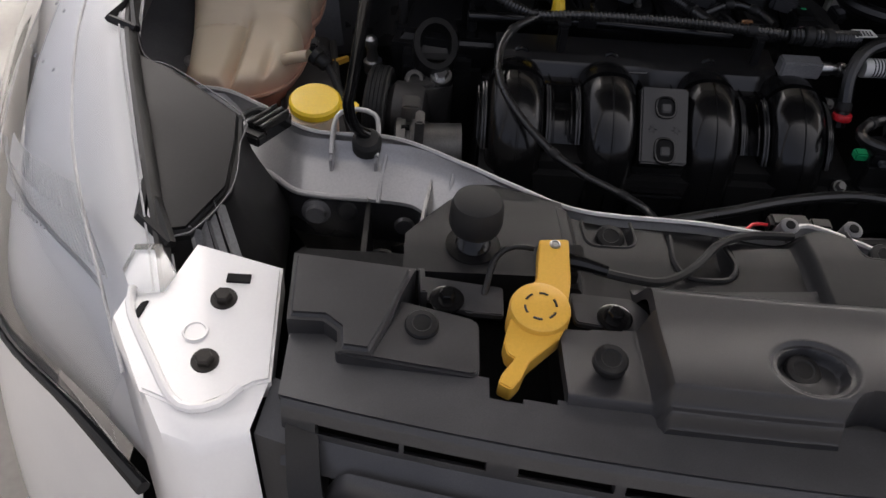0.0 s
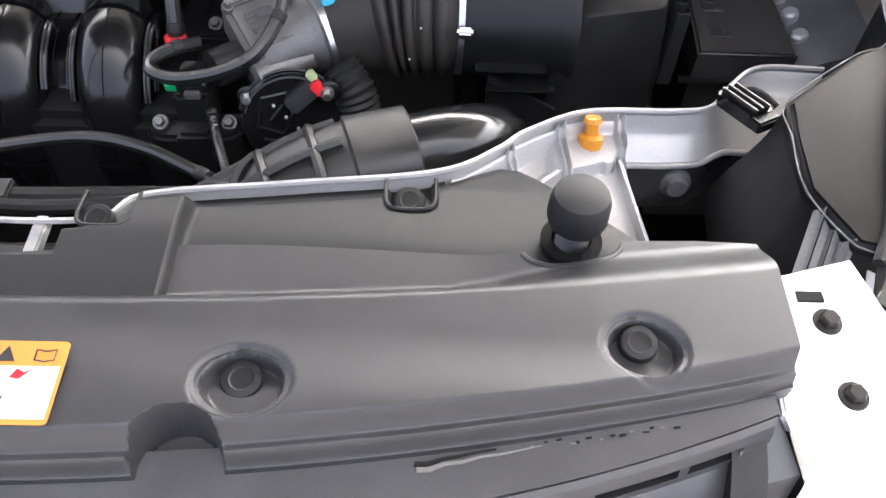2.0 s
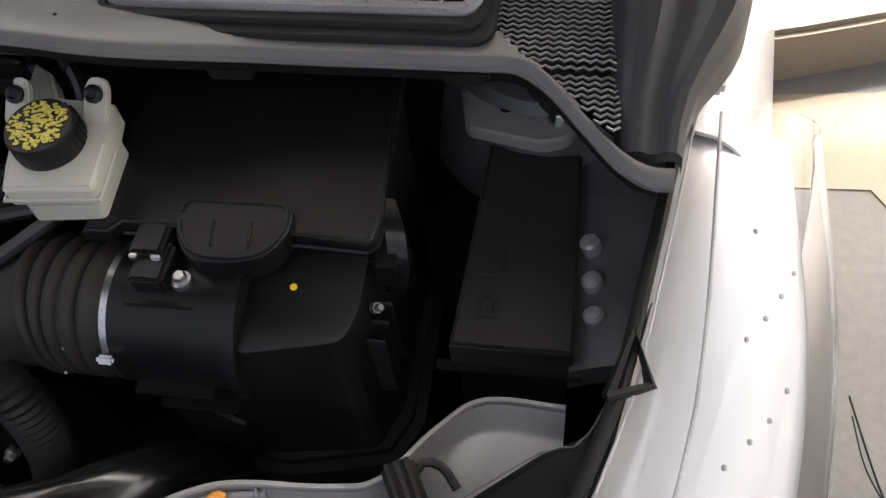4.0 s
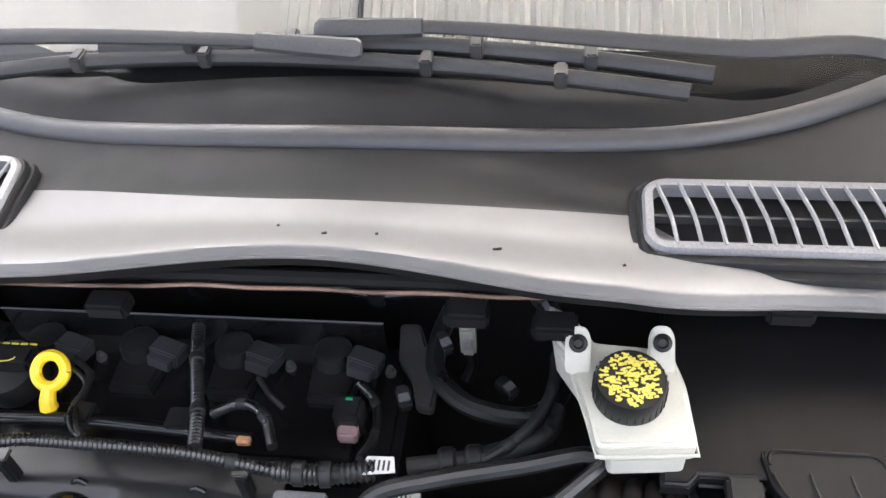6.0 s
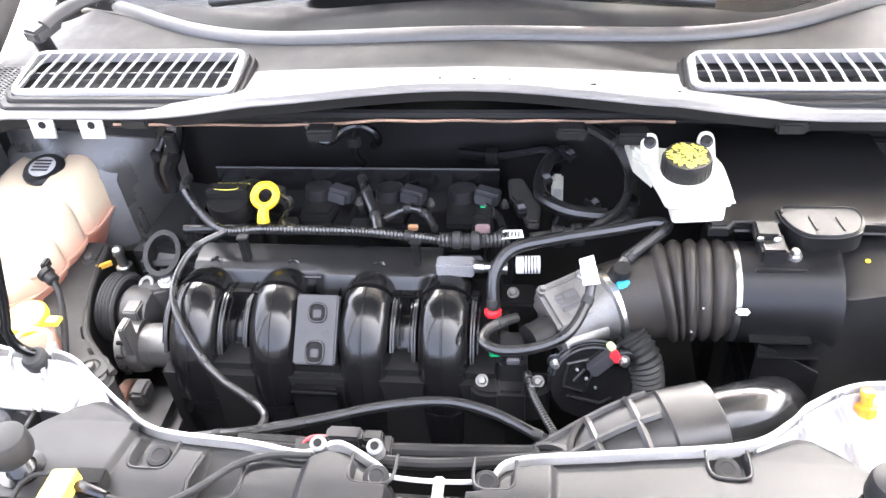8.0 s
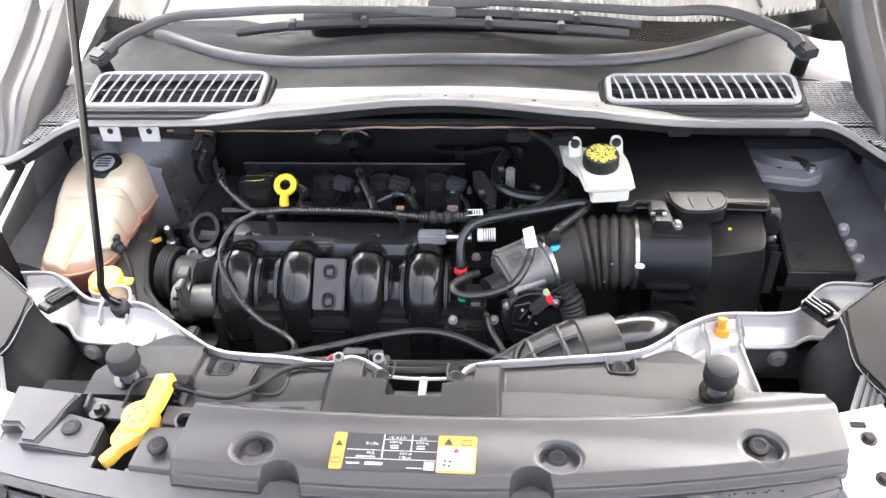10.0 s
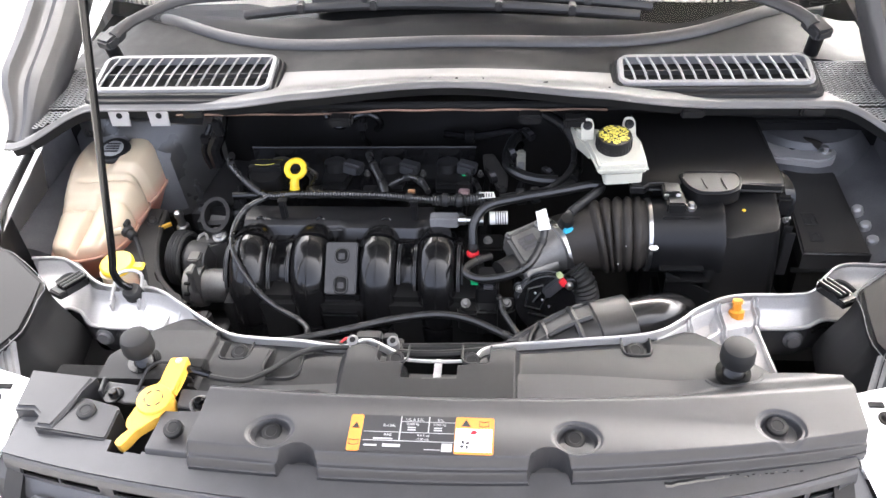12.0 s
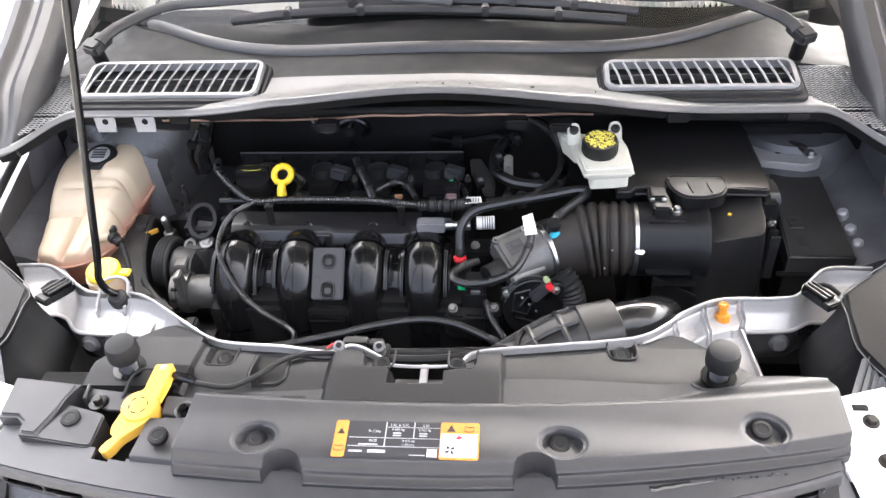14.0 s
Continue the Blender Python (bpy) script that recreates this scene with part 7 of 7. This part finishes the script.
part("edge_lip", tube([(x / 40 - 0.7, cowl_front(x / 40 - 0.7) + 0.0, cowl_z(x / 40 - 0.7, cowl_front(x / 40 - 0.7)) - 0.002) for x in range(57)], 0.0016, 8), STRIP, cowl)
for sx in (1, -1):
    net = bmesh.new()
    for i in range(34):
        y = 0.40 + 0.006 * i
        run = [(sx * (0.560 + 0.0045 * k), y + 0.003 * (k % 2), cowl_z(0.60, y) - 0.004) for k in range(26)]
        run = [p for p in run if mesh_zone(p[0], p[1]) and p[1] > cowl_front(p[0]) + 0.006]
        if len(run) > 2:
            tube(run, 0.0011, 4, smooth=False, bm=net)
    part("mesh_grille", net, VENTGREY, cowl)
    part("mesh_floor", mirror(prism([(0.555, 0.482), (0.60, 0.476), (0.64, 0.456), (0.68, 0.418), (0.68, 0.60), (0.555, 0.60)], 1.035, 1.046, 0), sx, 0.0), DARK, cowl)
    base = spline([(0.672, 0.405, 1.040), (0.668, 0.45, 1.062), (0.664, 0.53, 1.088), (0.664, 0.62, 1.122), (0.668, 0.72, 1.165), (0.668, 0.85, 1.235), (0.652, 1.05, 1.345), (0.60, 1.35, 1.50)], 0.02)
    cross = ((0.0, -0.02), (0.006, 0.004), (0.018, 0.022), (0.034, 0.026), (0.048, 0.016), (0.060, 0.018), (0.074, 0.030), (0.088, 0.028), (0.098, 0.005), (0.10, -0.03))

    def moulding(u, v):
        f = v * (len(cross) - 1)
        i = min(int(f), len(cross) - 2)
        dx, dz = (lerp(cross[i][k], cross[i + 1][k], f - i) for k in (0, 1))
        s = sm(0.0, 0.12, u)
        return on(base, u) + Vector((dx * (0.45 + 0.55 * s), 0, dz * (0.25 + 0.75 * s)))

    part("corner_moulding", mirror(sheet(moulding, 60, 27, 0.01), sx), TRIM, cowl)
for x, y, n in ((0.012, 0.486, 0.004), (0.055, 0.49, 0.002), (0.15, 0.478, 0.007), (-0.03, 0.50, 0.002), (0.25, 0.47, 0.002)):
    part("dirt_speck", tube([(x, y, cowl_z(x, y)), (x + n, y + 0.0012, cowl_z(x, y) + 0.0004)], 0.0012, 5, smooth=False), DARK, cowl)
part("drip_rail", tube([(x / 20 - 0.5, 0.478, 1.058) for x in range(21)], 0.007, 8), DARK, cowl)
part("rusty_seam", tube([(x / 20 - 0.45, 0.466, 1.0495 + 0.007 * sm(-0.22, -0.08, x / 20 - 0.45) + 0.0008 * math.sin(3 * x)) for x in range(15)], 0.0019, 6), RUST, cowl)
for x in (-0.42, -0.17, 0.13, 0.20, 0.38, 0.56):
    part("cowl_clip", box(x - 0.018, x + 0.018, cowl_front(x) - 0.002, cowl_front(x) + 0.02, 1.044, 1.060, 0.003), PLASTIC, cowl)
part("under_tray", sheet(lambda u, v: (lerp(-0.42, 0.52, u), lerp(0.480, 0.60, v) - 0.02 * abs(lerp(-0.42, 0.52, u)), 1.055 - 0.012 * v), 20, 4, 0.006), PLASTIC, cowl)


def vent(x0, x1, y0, y1):
    t = thing("cowl_vent", "raised black plastic air vent, slats greyed by painted sheen", "vent", "pair of cowl vents")
    z0, z1 = 1.055, 1.0895
    mid = (y0 + y1) / 2
    fr = 0.0085

    def ring(x0, x1, y0, y1, za, zb, w):
        own = bmesh.new()
        outer, inner = [], []
        for (ax, ay, s) in ((x1, y1, 0), (x0, y1, 1), (x0, y0, 2), (x1, y0, 3)):
            for k in range(6):
                a = math.pi / 2 * (s + k / 5)
                r = 0.018
                ox = ax - math.copysign(r, ax - (x0 + x1) / 2) + r * math.cos(a)
                oy = ay - math.copysign(r, ay - (y0 + y1) / 2) + r * math.sin(a)
                outer.append((ox, oy))
                inner.append((ox - w * math.cos(a), oy - w * math.sin(a)))
        n = len(outer)
        lv = [[own.verts.new((x, y, z)) for x, y in loop] for loop, z in ((outer, za), (outer, zb - 0.003), ([(x - 0.002 * math.copysign(1, x - (x0 + x1) / 2), y - 0.002 * math.copysign(1, y - (y0 + y1) / 2)) for x, y in outer], zb), (inner, zb), (inner, zb - 0.012))]
        for a, b in zip(lv, lv[1:]):
            for k in range(n):
                own.faces.new((a[k], a[(k + 1) % n], b[(k + 1) % n], b[k]))
        return own

    part("skirt", ring(x0 - 0.004, x1 + 0.004, y0 - 0.010, y1 + 0.004, z0, z1 - 0.004, 0.008), COWL, t)
    part("skirt_flare", ring(x0 - 0.010, x1 + 0.010, y0 - 0.020, y1 + 0.006, z0, 1.080, 0.010), COWL, t)
    part("frame", ring(x0, x1, y0, y1, z1 - 0.006, z1, fr), VENTGREY, t)
    sgn = 1 if x0 > 0 else -1
    for k in range(15):
        xa = x0 + (0.026 if sgn > 0 else 0.012) + k * (x1 - x0 - 0.038) / 14
        sl = tube([(xa, y0 + 0.006, z1 - 0.001), (xa - sgn * 0.004, (y0 + y1) / 2, z1 - 0.002), (xa - sgn * 0.014, y1 - 0.006, z1 - 0.001)], 0.0019, 6)
        part("slat", sl, VENTGREY, t)
    part("crossbar", box(x0 + 0.008, x1 - 0.008, mid - 0.0012, mid + 0.0012, z1 - 0.012, z1 - 0.004, 0), WIPER, t)
    part("floor", box(x0 + 0.004, x1 - 0.004, y0, y1, 1.06, 1.075, 0), DARK, t)
    for o in t.children:
        for v in o.data.vertices:
            k = sm(1.055, 1.090, v.co.z)
            v.co.z += 0.17 * (v.co.y - mid) * k
    return t


vent(0.269, 0.570, 0.499, 0.573)
vent(-0.600, -0.294, 0.491, 0.584)

screen = thing("windscreen", "clear windscreen glass above the cowl", "windscreen", kind="structure")


def glass_fn(u, v):
    x = lerp(-0.68, 0.68, u)
    y0 = 0.665 + 0.12 * (x / 0.68) ** 2
    return Vector((x * (1 - 0.1 * v), lerp(y0, 1.52, v), lerp(1.085, 1.60, v) + 0.03 * math.sin(math.pi * v)))


gl = part("pane", sheet(glass_fn, 24, 16, 0.0), GLASS, screen)
gl.visible_shadow = False
part("black_band", sheet(lambda u, v: glass_fn(u, v * (0.066 - 0.036 * sm(0.12, 0.40, abs(u - 0.5)))) + Vector((0, 0, -0.004)), 24, 3, 0.0), DARK, screen)

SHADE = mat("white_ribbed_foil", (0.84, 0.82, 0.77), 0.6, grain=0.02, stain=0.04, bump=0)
shade = thing("sun_shade", "white ribbed sun shade lying behind the windscreen", "sun shade")


def shade_fn(u, v):
    return glass_fn(u, 0.06 + 0.9 * v) + Vector((0, 0.02, -0.045 + 0.018 * (round(u * 240) % 2)))


part("pleats", sheet(shade_fn, 240, 6, 0.004), SHADE, shade)
for ua, ub in ((0.495, 0.495), (0.08, 0.24), (0.92, 0.76)):
    part("fold_line", tube([shade_fn(ua, 0.0) + Vector((0, 0, 0.003)), shade_fn((ua + ub) / 2, 0.5) + Vector((0, 0, 0.003)), shade_fn(ub, 1.0) + Vector((0, 0, 0.003))], 0.003, 5, 0.05), GREYP, shade)


ARMTIP = mat("pale_grey_plastic_cap", (0.034, 0.035, 0.037), 0.45)


def wiper(blade, arm, pivot, label_text):
    t = thing("windscreen_wiper", label_text, "wiper", "pair of wipers")
    part("blade", tube(blade, 0.0076, 10, 0.02, flat=0.7), WIPER, t)
    part("rubber", tube([Vector(p) + Vector((0, 0.004, -0.010)) for p in blade], 0.003, 6, 0.02), RUBBER, t)
    part("arm", tube(arm, lambda s: 0.0055 + 0.0055 * s, 10, 0.02, flat=0.5), WIPER, t)
    a0, a1 = Vector(arm[0]), Vector(arm[1])
    d = (a1 - a0).normalized()
    part("arm_head", tube([a0 - d * 0.012, a0, a0 + d * 0.03, a0 + d * 0.09], lambda s: (0.007 if s < 0.08 else 0.011 - 0.002 * s), 8, 0.008, flat=0.6), ARMTIP, t)
    part("pivot", turned(pivot, (0, -0.3, 1), [(-0.03, 0.012), (0.006, 0.012), (0.010, 0.008), (0.010, 0.0)], 20), PLASTIC, t)
    part("arm_root", box(-0.016, 0.016, -0.024, 0.022, -0.008, 0.012, 0.004, pose(pivot[0], pivot[1] + 0.012, pivot[2] + 0.012, 12, 0, 25 if pivot[0] > 0 else -25)), WIPER, t)
    c = spline(blade, 0.01)
    for f in (0.16, 0.34, 0.66, 0.84):
        p = c[int(f * (len(c) - 1))]
        part("blade_clip", box(p.x - 0.006, p.x + 0.006, p.y - 0.011, p.y + 0.010, p.z - 0.008, p.z + 0.010, 0.002), WIPER, t)
    return t


wiper([(-0.374, 0.673, 1.128), (-0.274, 0.691, 1.13), (-0.155, 0.699, 1.131), (-0.033, 0.695, 1.132), (0.114, 0.683, 1.131), (0.21, 0.669, 1.129), (0.312, 0.653, 1.126)],
      [(0.008, 0.666, 1.16), (-0.09, 0.677, 1.162), (-0.269, 0.688, 1.16), (-0.40, 0.70, 1.150), (-0.50, 0.70, 1.142), (-0.572, 0.645, 1.13), (-0.592, 0.61, 1.12)], (-0.60, 0.605, 1.10), "grey flat windscreen wiper lying over the lower glass edge")
wiper([(-0.255, 0.703, 1.138), (-0.091, 0.709, 1.141), (0.039, 0.706, 1.142), (0.132, 0.698, 1.141), (0.236, 0.685, 1.138), (0.333, 0.668, 1.134)],
      [(-0.018, 0.697, 1.162), (0.088, 0.697, 1.164), (0.247, 0.682, 1.16), (0.359, 0.675, 1.155), (0.47, 0.69, 1.147), (0.562, 0.645, 1.13), (0.582, 0.615, 1.12)], (0.59, 0.61, 1.10), "long grey flat windscreen wiper higher on the glass")
